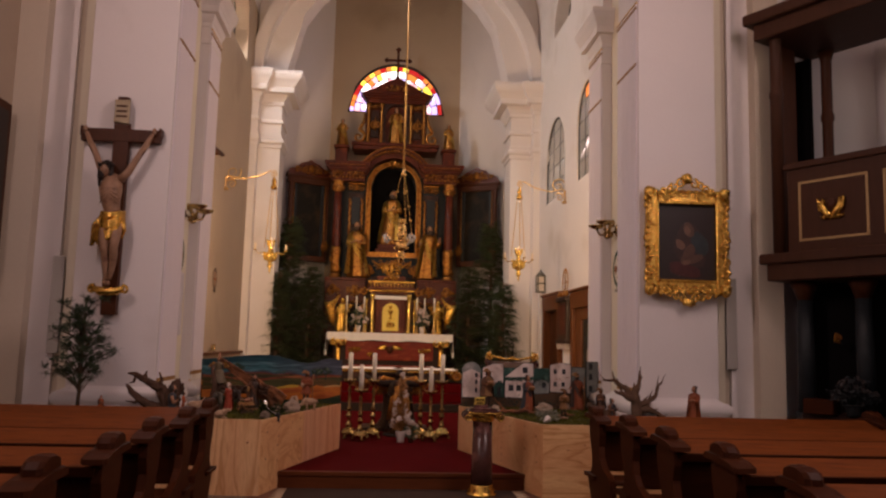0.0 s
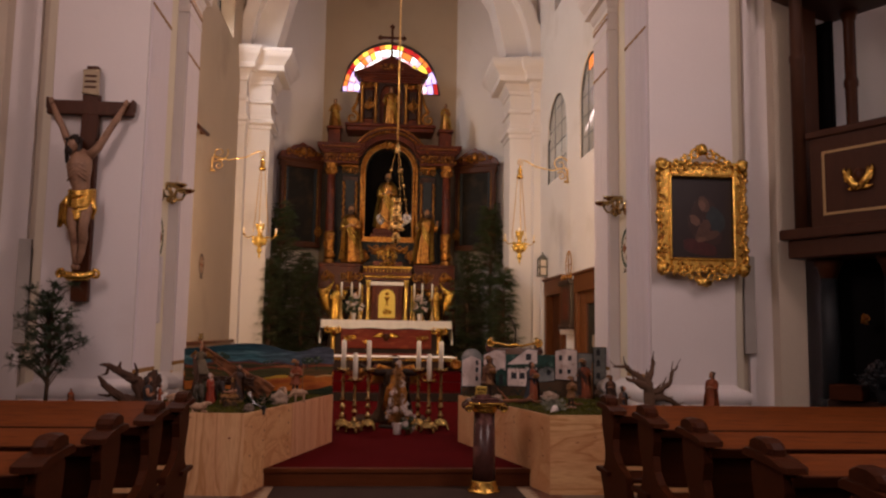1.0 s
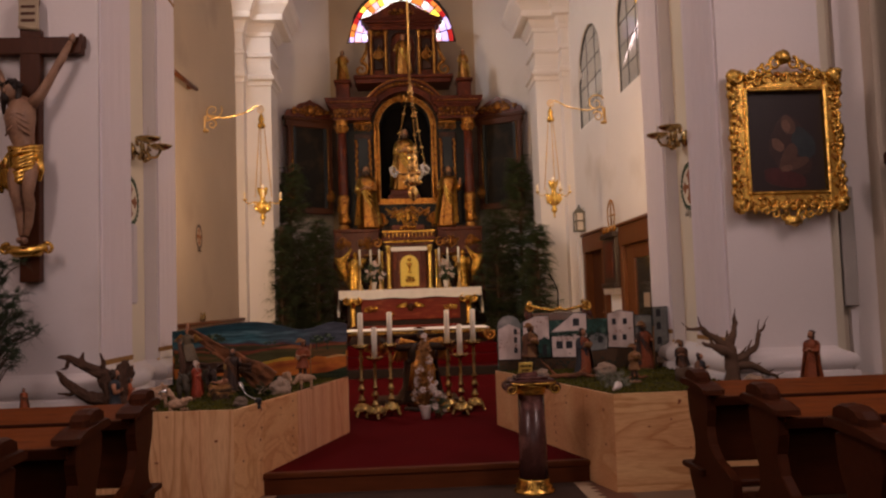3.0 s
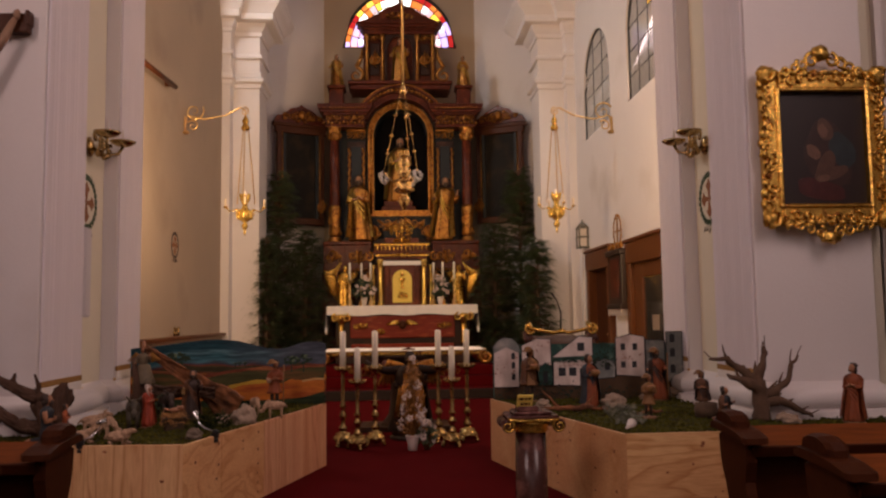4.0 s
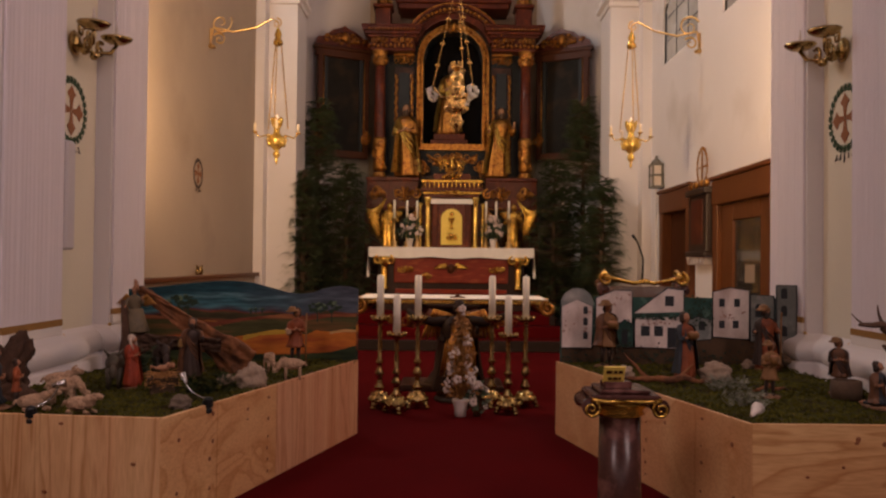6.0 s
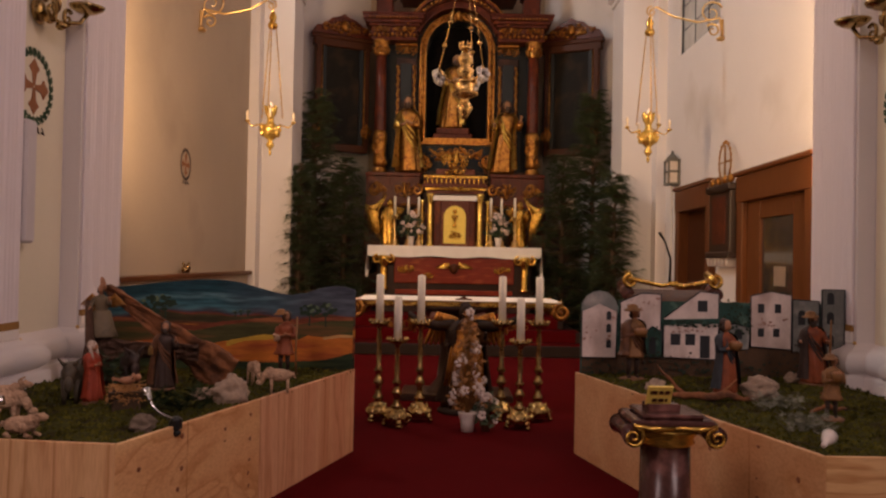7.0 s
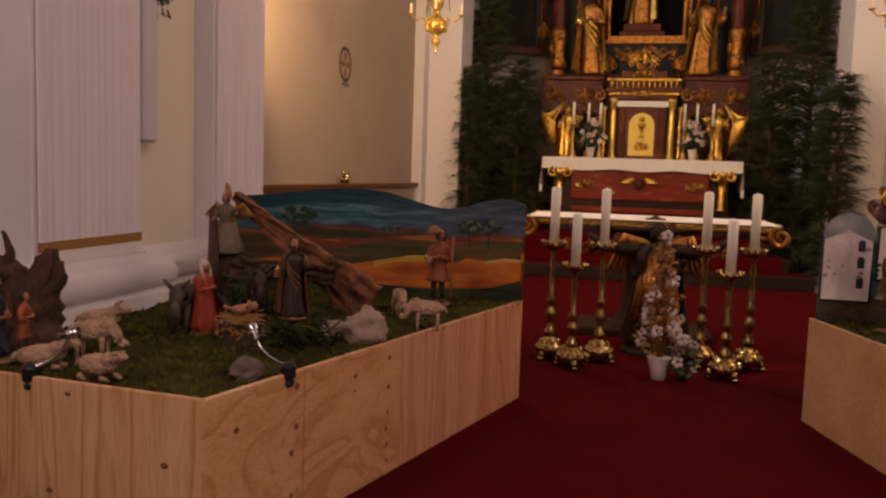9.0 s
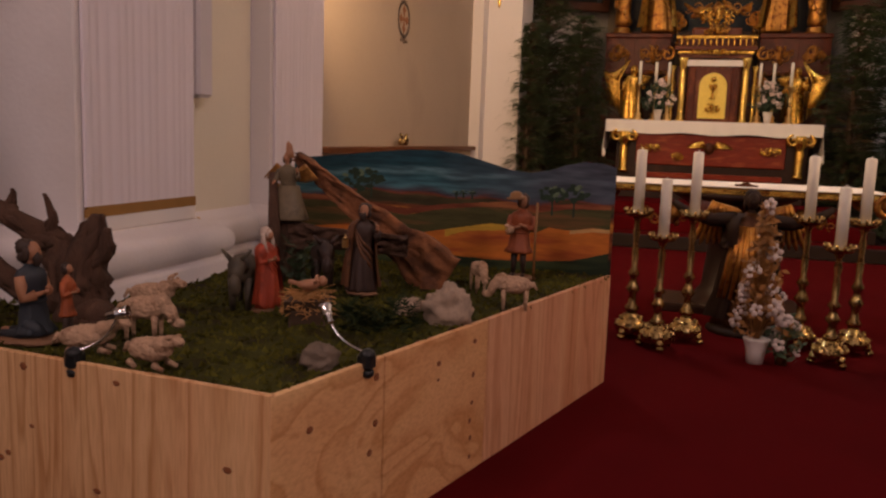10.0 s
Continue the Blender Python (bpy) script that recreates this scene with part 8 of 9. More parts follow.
LIGHTSKIN = mat("painting_light", (0.15, 0.075, 0.048), 0.45, vary=0.4, scale=16)
for k, (cx0, cz0, rx, rz, tl, m) in enumerate(((0.06, -0.06, 0.20, 0.27, 0.2, mat("painting_brown", (0.038, 0.017, 0.013), 0.45, vary=0.5, scale=9)), (0.16, -0.02, 0.10, 0.16, 0.5, BLOB2), (-0.02, -0.33, 0.20, 0.09, -0.2, BLOB3), (0.02, -0.14, 0.06, 0.15, -0.5, BLOB1),
                                               (0.08, -0.20, 0.13, 0.045, 0.3, BLOB1), (0.03, 0.15, 0.065, 0.085, 0.3, BLOB1), (0.01, 0.14, 0.04, 0.055, 0.3, LIGHTSKIN), (-0.07, -0.03, 0.045, 0.07, 0.6, LIGHTSKIN), (0.0, -0.24, 0.05, 0.03, 0.2, LIGHTSKIN))):
    paint(oval(cx0, cz0, rx, rz, tl, k * 3.7), m, 0.0012 + 0.0006 * k)
g = Geo()
for x0, z0, x1, z1 in ((-0.49, -0.60, -0.36, 0.60), (0.36, -0.60, 0.49, 0.60), (-0.36, 0.46, 0.36, 0.60), (-0.36, -0.60, 0.36, -0.46)):
    g.box(x0, -0.06, z0, x1, 0.04, z1, 0.015)
for x0, z0, x1, z1 in ((-0.385, -0.485, -0.35, 0.485), (0.35, -0.485, 0.385, 0.485), (-0.35, 0.45, 0.35, 0.485), (-0.35, -0.485, 0.35, -0.45)):
    g.box(x0, -0.085, z0, x1, 0.03, z1, 0.012)
fr = part("frame", g, GOLD, pf, "carved gilt frame")
rnd = random.Random(3)
g = Geo()
for k in range(15):
    z = -0.56 + 0.08 * k
    for s in (-1, 1):
        scroll(g, (s * (0.455 + 0.02 * math.sin(k * 1.9)), -0.07, z), 0.042 + 0.012 * math.sin(k * 2.3), 1.1, 0.017, "xz", s * (1 if k % 2 else -1), rnd.uniform(0, 6))
        g.blob((s * (0.49 + 0.018 * math.sin(k * 1.1)), -0.05, z + 0.03), (0.03, 0.035, 0.045), 7, 5, 0.5, k)
for k in range(11):
    x = -0.42 + 0.084 * k
    for sz in (-1, 1):
        scroll(g, (x, -0.07, sz * (0.565 + 0.02 * math.cos(k * 1.3))), 0.045, 1.1, 0.017, "xz", 1 if (k % 2) else -1, rnd.uniform(0, 6))
        g.blob((x + 0.03, -0.06, sz * 0.60), (0.045, 0.035, 0.03), 7, 5, 0.5, k)
for s in (-1, 1):
    for sz in (-1, 1):
        g.blob((s * 0.46, -0.07, sz * 0.58), (0.075, 0.05, 0.075), 9, 7, 0.5, 5)
        scroll(g, (s * 0.46, -0.10, sz * 0.58), 0.06, 1.3, 0.02, "xz", s, 0.5)
    for k in range(4):
        scroll(g, (s * (0.08 + 0.075 * k), -0.08, 0.70 - 0.03 * k), 0.06 - 0.006 * k, 1.2, 0.02, "xz", -s, 1.5 + k)
        scroll(g, (s * (0.08 + 0.08 * k), -0.08, -0.68 + 0.022 * k), 0.05 - 0.005 * k, 1.2, 0.018, "xz", s, 1.5 + k)
g.blob((0, -0.08, 0.755), (0.075, 0.05, 0.065), 10, 7, 0.4, 2)
g.blob((0, -0.08, -0.72), (0.09, 0.045, 0.05), 10, 7, 0.4, 4)
part("carving", g, GOLD, fr, "carved gilt leaf scrolls")

# ---- crucifix ----
cx = thing("crucifix", "large brown wooden wall cross with a gilt-edged foot", "cross", (-3.31, 7.80, 0))
part("upright", Geo().box(-0.085, -0.05, 1.80, 0.085, 0.04, 4.0, 0.008), DARKWOOD, cx)
g = Geo().box(-0.44, -0.055, 3.77, 0.44, 0.035, 3.92, 0.008).box(-0.45, -0.058, 3.83, -0.42, 0.038, 3.945, 0.006).box(0.42, -0.058, 3.83, 0.45, 0.038, 3.945, 0.006)
part("crossbar", g, DARKWOOD, cx)
scr = part("title_scroll", Geo().box(-0.085, -0.075, 4.0, 0.085, -0.045, 4.24, 0.01).tube([(-0.085, -0.06, 4.01), (0.085, -0.06, 3.99)], 0.02, 8).tube([(-0.085, -0.06, 4.24), (0.085, -0.06, 4.245)], 0.016, 8), mat("parchment_paint", (0.42, 0.33, 0.21), 0.6, vary=0.2, scale=8), cx, "curled parchment-coloured title board")
g = Geo().box(-0.06, -0.05, 4.22, 0.06, 0.03, 4.30, 0.006)
part("top_end", g, DARKWOOD, cx)
g = Geo()
for z in (4.06, 4.12, 4.18):
    g.box(-0.06, -0.079, z - 0.012, 0.06, -0.0755, z + 0.012)
part("lettering_bar", g, DARKWOOD, scr, "dark unreadable lettering bars")
g = Geo().tube([(-0.17, -0.10, 2.10), (-0.08, -0.12, 2.06), (0.08, -0.12, 2.06), (0.17, -0.10, 2.10)], [0.03, 0.05, 0.05, 0.03], 8)
scroll(g, (-0.17, -0.10, 2.08), 0.05, 1.2, 0.02, "xz", 1, 1.0)
scroll(g, (0.17, -0.10, 2.08), 0.05, 1.2, 0.02, "xz", -1, 2.0)
g.box(-0.1, -0.1, 2.02, 0.1, -0.03, 2.10, 0.01)
part("foot_bracket", g, GOLD, cx, "gilt scrolled bracket")
# plain carved figure on the cross, one mesh
FIG = [mat("figure_pale_wood", (0.31, 0.175, 0.105), 0.5, vary=0.4, scale=14, second=(0.15, 0.07, 0.045), second_scale=9, second_amount=0.35), GOLD, mat("figure_dark_hair", (0.022, 0.013, 0.009), 0.6, vary=0.3)]
g = Geo()
g.tube([(-0.02, -0.11, 3.370), (-0.025, -0.125, 3.290), (-0.035, -0.145, 3.190), (-0.03, -0.135, 3.070), (-0.012, -0.12, 2.970), (0.0, -0.12, 2.880), (0.0, -0.12, 2.790)], [0.05, 0.105, 0.125, 0.105, 0.085, 0.095, 0.10], 14)
for k in range(4):
    for s in (-1, 1):
        g.tube([(-0.03 + s * 0.02, -0.268 + 0.006 * k, 3.21 - 0.035 * k), (-0.03 + s * 0.065, -0.245 + 0.005 * k, 3.195 - 0.045 * k), (-0.03 + s * 0.10, -0.19, 3.18 - 0.05 * k)], [0.006, 0.010, 0.006], 5)
for s in (-1, 1):
    g.tube([(s * 0.07 - 0.02, -0.125, 3.31), (s * 0.14 - 0.01, -0.12, 3.40), (s * 0.235, -0.11, 3.60), (s * 0.30, -0.10, 3.72), (s * 0.365, -0.09, 3.86)], [0.052, 0.044, 0.034, 0.035, 0.022], 9)
    g.blob((s * 0.38, -0.09, 3.89), (0.028, 0.022, 0.042), 8, 6, 0.3, 2)
    g.tube([(s * 0.05, -0.13, 2.83), (s * 0.058 + 0.006, -0.19, 2.67), (s * 0.052 + 0.012, -0.215, 2.53), (s * 0.045 + 0.01, -0.165, 2.46), (s * 0.035, -0.13, 2.30), (s * 0.018, -0.15, 2.19)], [0.074, 0.060, 0.045, 0.046, 0.033, 0.024], 10)
    g.blob((s * 0.018, -0.18, 2.15), (0.024, 0.045, 0.03), 8, 6)
g.tube([(-0.03, -0.13, 3.34), (-0.07, -0.16, 3.40)], [0.042, 0.04], 8)
g.blob((-0.10, -0.19, 3.415), (0.050, 0.058, 0.075), 12, 9, 0.05)
g.blob((-0.12, -0.25, 3.400), (0.010, 0.015, 0.02), 6, 4)
g.use(2).blob((-0.092, -0.165, 3.455), (0.068, 0.066, 0.062), 14, 10, 0.3, 3, None, 0.15)
g.blob((-0.125, -0.215, 3.355), (0.036, 0.03, 0.045), 10, 8, 0.3, 4, None, 0.15)
for s in (-1, 1):
    g.tube([(-0.095 + s * 0.052, -0.16, 3.45), (-0.098 + s * 0.062, -0.17, 3.35), (-0.09 + s * 0.065, -0.17, 3.22)], [0.03, 0.028, 0.012], 7)
for k in range(22):
    a = k * 0.2856 * 2
    g.tube([(-0.094 + 0.066 * math.cos(a), -0.17 + 0.066 * math.sin(a), 3.46 + 0.012 * math.sin(k * 2)), (-0.094 + 0.095 * math.cos(a + 0.4), -0.17 + 0.095 * math.sin(a + 0.4), 3.48 + 0.03 * math.sin(k * 1.7))], [0.010, 0.003], 5)
g.use(1)
rnd = random.Random(4)
for k in range(9):
    z = 2.67 + 0.03 * k
    g.tube([(-0.13, -0.09, z + 0.03 * math.sin(k)), (-0.09, -0.20, z + rnd.uniform(-0.02, 0.02)), (0.0, -0.235, z - 0.02 + rnd.uniform(-0.02, 0.02)), (0.08, -0.205, z + 0.02), (0.125, -0.10, z + 0.04)], [0.022, 0.026, 0.028, 0.024, 0.02], 7)
for k in range(4):
    g.tube([(-0.10 - 0.02 * k, -0.15, 2.91 - 0.03 * k), (-0.15 - 0.014 * k, -0.15 + 0.01 * k, 2.79), (-0.14 - 0.02 * k, -0.13, 2.65 - 0.03 * k), (-0.12 - 0.016 * k, -0.12, 2.55 + 0.03 * k)], [0.025, 0.032, 0.026, 0.012], 7)
g.tube([(0.11, -0.14, 2.860), (0.13, -0.13, 2.750), (0.115, -0.12, 2.650)], [0.035, 0.034, 0.014], 8)
solid("crucifix_figure", g, FIG, "carved pale wooden figure with a gilt loincloth on the cross", "statue", (-3.31, 7.80, 0))

# ---- pleated banners on the pier sides ----
PLEAT = mat("lilac_white_fabric", (0.78, 0.71, 0.735), 0.9, vary=0.05, scale=3, bump=0.001, fine=150, spec=0.1, stretch=(1, 8, 1))
BAND = mat("ochre_band", (0.33, 0.17, 0.045), 0.7, vary=0.15, scale=12)
for s in (-1, 1):
    P2 = (9.42, 10.12) if s < 0 else (9.34, 10.02)
    for x, y0, y1, zb, ztop in ((2.768, 7.88, 8.64, 0.995, 5.86), (2.753, P2[0] + 0.03, P2[1] - 0.01, 1.02, 5.82)):
        t = thing("hanging_banner", "long pleated lilac-white fabric banner hung on the pier side", "banner", (0, 0, 0), 0, "pier banners")
        n = 84
        vs = []
        for i in range(n + 1):
            y = y0 + (y1 - y0) * i / n
            d = 0.013 + 0.0045 * abs(math.sin(i * 0.5236 + 0.5 * math.sin(i * 0.17))) + 0.003 * math.sin(i * 0.29 + 1)
            for z in (zb + 0.11, zb + 1.4, ztop):
                vs.append((s * (x - d), y, z))
        fs = [(i * 3 + j, i * 3 + j + 1, i * 3 + j + 4, i * 3 + j + 3) for i in range(n) for j in range(2)]
        back = [(s * (x - 0.001), p[1], p[2]) for p in vs]
        m = len(vs)
        cloth = Geo().add(vs, fs, True)
        cloth.add(vs + back, [(i * 3, i * 3 + 3, m + i * 3 + 3, m + i * 3) for i in range(n)] + [(e * 3 + j, e * 3 + j + 1, m + e * 3 + j + 1, m + e * 3 + j) for e in (0, n) for j in range(2)])
        part("fabric", cloth, PLEAT, t)
        xs = sorted((s * (x - 0.024), s * (x - 0.002)))
        part("ochre_stripe", Geo().box(xs[0], y0, zb + 0.075, xs[1], y1, zb + 0.12), BAND, t, "ochre border stripe")
        part("hem", Geo().box(xs[0], y0, zb + 0.01, xs[1], y1, zb + 0.075, 0.004), CLOTH, t, "white hem")
        part("bottom_rod", Geo().tube([(s * (x - 0.014), y0 - 0.02, zb), (s * (x - 0.014), y1 + 0.02, zb)], 0.011, 8), CLOTH, t, "thin white rod")
        part("rod_end", Geo().blob((s * (x - 0.014), y0 - 0.04, zb), (0.014, 0.016, 0.014), 8, 6), BRASS, t, "brass knob")
        part("rod_end", Geo().blob((s * (x - 0.014), y1 + 0.03, zb), (0.014, 0.016, 0.014), 8, 6), BRASS, t, "brass knob")
        for zs in (5.06, ztop - 0.075):
            part("upper_stripe", Geo().box(xs[0] if s < 0 else xs[0] - 0.001, y0, zs, xs[1] if s > 0 else xs[1] + 0.001, y1, zs + 0.028), BAND, t, "thin ochre stripe")
        part("top_rod", Geo().tube([(s * (x - 0.014), y0 - 0.02, ztop), (s * (x - 0.014), y1 + 0.02, ztop)], 0.012, 8), BRASS, t, "thin brass rod")

# cream field between the pilasters, sconces and painted consecration crosses
GREENP, BROWNP, DARKP = mat("painted_green", (0.06, 0.10, 0.05), 0.8, vary=0.3, scale=20), mat("painted_brown", (0.30, 0.12, 0.05), 0.8, vary=0.2, scale=20), mat("painted_dark", (0.08, 0.055, 0.045), 0.8, vary=0.3, scale=20)


def consecration_cross(x, y, z, r, s, name_label, leaf, crossm):
    """A painted wreath round a flared cross, lying flat on a wall x = const."""
    t = thing("painted_cross", name_label, "wall painting", (x, y, z), 0, "consecration crosses")
    g = Geo()
    for k in range(26):
        a = 2 * math.pi * k / 26
        for w in (-0.35, 0.35):
            d = a + math.pi / 2 + w
            c = (r * math.cos(a), r * math.sin(a))
            tip = (c[0] + 0.28 * r * math.cos(d), c[1] + 0.28 * r * math.sin(d))
            o = (0.10 * r * math.cos(d + 1.57), 0.10 * r * math.sin(d + 1.57))
            mid = ((c[0] + tip[0]) / 2, (c[1] + tip[1]) / 2)
            g.prism([c, (mid[0] + o[0], mid[1] + o[1]), tip, (mid[0] - o[0], mid[1] - o[1])], 0.0005 * s * -1, -0.003 * s, "yz")
    part("wreath", g, leaf, t, "painted leaf wreath")
    g = Geo()
    for k in range(4):
        a = k * math.pi / 2
        ca, sa = math.cos(a), math.sin(a)
        pts = [(0.04, 0.06), (0.40, 0.13), (0.55, 0.30), (0.66, 0.17), (0.84, 0), (0.66, -0.17), (0.55, -0.30), (0.40, -0.13), (0.04, -0.06)]
        g.prism([(r * (u * ca - v * sa), r * (u * sa + v * ca)) for u, v in pts], -0.0008 * s, -0.004 * s, "yz")
    part("cross", g, crossm, t, "painted flared cross")
    g = Geo()
    for k in range(5):
        y0 = (-0.5 + 0.25 * k) * r
        g.tube([(-0.003 * s, y0, -1.15 * r), (-0.003 * s, y0 * 1.2 + 0.05 * r, -1.35 * r - 0.1 * r * (k == 2)), (-0.003 * s, y0 * 0.9, -1.28 * r)], 0.004, 5)
    part("ribbon", g, DARKP, t, "painted ribbon ends")


def sconce(x, y, z, s):
    t = thing("wall_sconce", "brass two-branch wall sconce with flared dishes", "wall lamp", (x, y, z), 0, "wall sconces")
    t.scale = (1.25, 1.25, 1.25)
    part("wall_plate", Geo().lathe([(0.07, 0), (0.075, 0.012), (0.05, 0.03), (0.02, 0.04)], (0, 0, 0), 16, pose(0, 0, 0, 0, -90 * s, 0)), DARKBRASS, t)
    for d in (-1, 1):
        g = Geo().tube([(-s * 0.03, 0, 0), (-s * 0.10, d * 0.05, -0.05), (-s * 0.17, d * 0.12, -0.03), (-s * 0.19, d * 0.16, 0.03)], 0.012, 7)
        scroll(g, (-s * 0.12, d * 0.09, -0.02), 0.055, 1.3, 0.013, "yz", d, 1.0)
        scroll(g, (-s * 0.07, d * 0.05, 0.06), 0.05, 1.2, 0.012, "yz", -d, 0.5)
        g.blob((-s * 0.10, d * 0.06, -0.06), (0.03, 0.03, 0.025), 8, 6, 0.4, 3)
        b = part("branch", g, DARKBRASS, t)
        part("dish", Geo().lathe([(0.012, 0.02), (0.05, 0.03), (0.085, 0.05), (0.095, 0.065), (0.085, 0.062), (0.04, 0.045)], (-s * 0.19, d * 0.16, 0.01), 16), DARKBRASS, b, "flared brass dish")
        part("spike", Geo().lathe([(0.012, 0.05), (0.009, 0.12), (0.002, 0.16)], (-s * 0.19, d * 0.16, 0.01), 8), POT, b, "short pale candle stub")


for s in (-1, 1):
    P2 = (9.42, 10.12) if s < 0 else (9.34, 10.02)
    structure("pier_field_" + ("left" if s < 0 else "right"), Geo().box(min(s * 2.875, s * 2.885), 8.68, 1.013, max(s * 2.875, s * 2.885), P2[0] - 0.02, H), CREAM, "cream painted wall field between the pilasters", "wall")
    sconce(s * 2.872, 9.0, 3.15, s)
    consecration_cross(s * 2.873, 8.98, 2.64, 0.225, s, "painted green wreath round a brown flared cross on the pier", GREENP, BROWNP)
consecration_cross(-3.249, 13.2, 2.63, 0.17, -1, "painted dark wreath and cross on the beige wall", DARKP, BROWNP)
ls = thing("column_loudspeaker", "slim white column loudspeaker fixed to the pier", "loudspeaker", (-2.78, 8.665, 1.60))
part("case", Geo().box(-0.10, 0.02, 0, 0.03, 0.15, 0.78, 0.015), mat("white_case", (0.62, 0.57, 0.58), 0.5, vary=0.05), ls)
part("bracket", Geo().box(-0.05, -0.01, 0.38, -0.03, 0.03, 0.41, 0.004), GREYGREEN, ls, "dark wall bracket")

# ---- chancel windows ----
LEAD = mat("lead_bars", (0.05, 0.045, 0.045), 0.6, vary=0.2)


def glass(name, colour, glow):
    m = bpy.data.materials.new(name)
    m.use_nodes = True
    n, l = m.node_tree.nodes, m.node_tree.links
    b = n["Principled BSDF"]
    tc, no = n.new("ShaderNodeTexCoord"), n.new("ShaderNodeTexNoise")
    no.inputs["Scale"].default_value = 5
    l.new(tc.outputs["Object"], no.inputs["Vector"])
    mx = n.new("ShaderNodeMix")
    mx.data_type = "RGBA"
    mx.inputs[6].default_value, mx.inputs[7].default_value = (*[c * 0.75 for c in colour], 1), (*[min(1, c * 1.2) for c in colour], 1)
    l.new(no.outputs["Fac"], mx.inputs[0])
    l.new(mx.outputs[2], b.inputs["Base Color"])
    l.new(mx.outputs[2], b.inputs["Emission Color"])
    b.inputs["Emission Strength"].default_value, b.inputs["Roughness"].default_value = glow, 0.15
    return m


PANE = glass("daylit_pale_glass", (0.30, 0.27, 0.24), 0.22)
STAIN = [glass("stained_white", (1.0, 0.90, 0.88), 3.2), glass("stained_yellow", (1.0, 0.66, 0.08), 2.4), glass("stained_red", (0.70, 0.03, 0.03), 1.0), glass("stained_orange", (0.95, 0.25, 0.05), 1.5), glass("stained_violet", (0.62, 0.45, 0.95), 2.2), glass("stained_pink", (0.98, 0.45, 0.50), 2.2)]


DIMSTAIN = [glass("dim_stained_" + nm, c, k) for nm, c, k in (("yellow", (0.9, 0.5, 0.08), 0.7), ("red", (0.6, 0.04, 0.03), 0.6), ("orange", (0.9, 0.25, 0.05), 0.8), ("violet", (0.4, 0.3, 0.6), 0.5))]


def arched_window(name, y0, y1, sill, spring, x, side, label, coloured):
    """Window in a wall x = const: frame, lead grid and separate panes."""
    w = tagged(new(name), label, "window", "", "structure")
    r, c = (y1 - y0) / 2, (y0 + y1) / 2

    def top(y):
        return spring + math.sqrt(max(0.0, r * r - (y - c) ** 2))
    g = Geo()
    e = [(y0, sill), (y0, spring)] + arc(c, spring, r, 180, 0, 18) + [(y1, spring), (y1, sill)]
    g.tube([(x, p[0], p[1]) for p in e], 0.03, 6)
    g.tube([(x, y0, sill), (x, y1, sill)], 0.03, 6)
    part("window_frame", g, LEAD, w, "dark window frame")
    g = Geo()
    cols, k = 3, 0
    for i in range(1, cols):
        y = y0 + (y1 - y0) * i / cols
        g.tube([(x, y, sill), (x, y, top(y))], 0.014, 5)
    rows = [sill + 0.36 * j for j in range(1, 6) if sill + 0.36 * j < spring + r - 0.1]
    for z in rows:
        half = r if z < spring else math.sqrt(r * r - (z - spring) ** 2)
        g.tube([(x, c - half, z), (x, c + half, z)], 0.012, 5)
    part("lead_grid", g, LEAD, w, "dark lead bars")
    zs = [sill] + rows + [spring + r]
    rnd = random.Random(int(y0 * 10))
    for i in range(cols):
        a, b = y0 + (y1 - y0) * i / cols, y0 + (y1 - y0) * (i + 1) / cols
        for z0, z1 in zip(zs, zs[1:]):
            t0, t1 = min(z1, top(a)), min(z1, top(b))
            if max(t0, t1) <= z0 + 0.02:
                continue
            q = [(a, z0), (b, z0), (b, max(t1, z0 + 0.005)), (a, max(t0, z0 + 0.005))]
            if t1 < z1 or t0 < z1:
                mid = (a + b) / 2
                q.insert(3, (mid, min(z1, top(mid))))
            pane = part("pane", Geo().prism(q, x - 0.004, x + 0.004, "yz"), rnd.choice(DIMSTAIN) if coloured and (z0 > sill + 1.0 and rnd.random() < 0.5) else PANE, w)


arched_window("window_1", 13.72, 15.45, 4.62, 5.45, 3.30, 1, "arched leaded chancel window with pale glass", False)
arched_window("window_2", 11.45, 12.75, 4.60, 5.65, 3.30, 1, "arched leaded chancel window with some coloured panes", True)
arched_window("window_3", 13.5, 15.2, 7.4, 8.1, -3.55, -1, "high arched chancel window with pale glass", False)

arched_window("window_5", 13.3, 14.75, 8.1, 8.25, 3.55, 1, "small half-round leaded window high in the chancel wall", False)

# half-round stained window over the altar
w = tagged(new("window_4"), "half-round stained glass window above the altarpiece", "window", "", "structure")
g = Geo()
g.tube([(x, 19.36, 7.62 + (z - 7.62) * 1.07) for x, z in arc(0, 7.62, 1.27, 0, 180, 30)], 0.045, 6)
g.tube([(-1.28, 19.36, 7.62), (1.28, 19.36, 7.62)], 0.045, 6)
part("window_frame", g, LEAD, w, "dark iron frame")
g = Geo()
for k in range(1, 12):
    a = math.pi * k / 12
    g.tube([(0.3 * math.cos(a), 19.37, 7.62 + 0.3 * math.sin(a)), (1.26 * math.cos(a), 19.37, 7.62 + 1.345 * math.sin(a))], 0.012, 5)
for r in (0.3, 0.62, 0.95, 1.12):
    g.tube([(x, 19.37, 7.62 + (z - 7.62) * 1.07) for x, z in arc(0, 7.62, r, 0, 180, 24)], 0.012, 5)
part("lead_grid", g, LEAD, w, "dark lead lines")
rnd = random.Random(11)
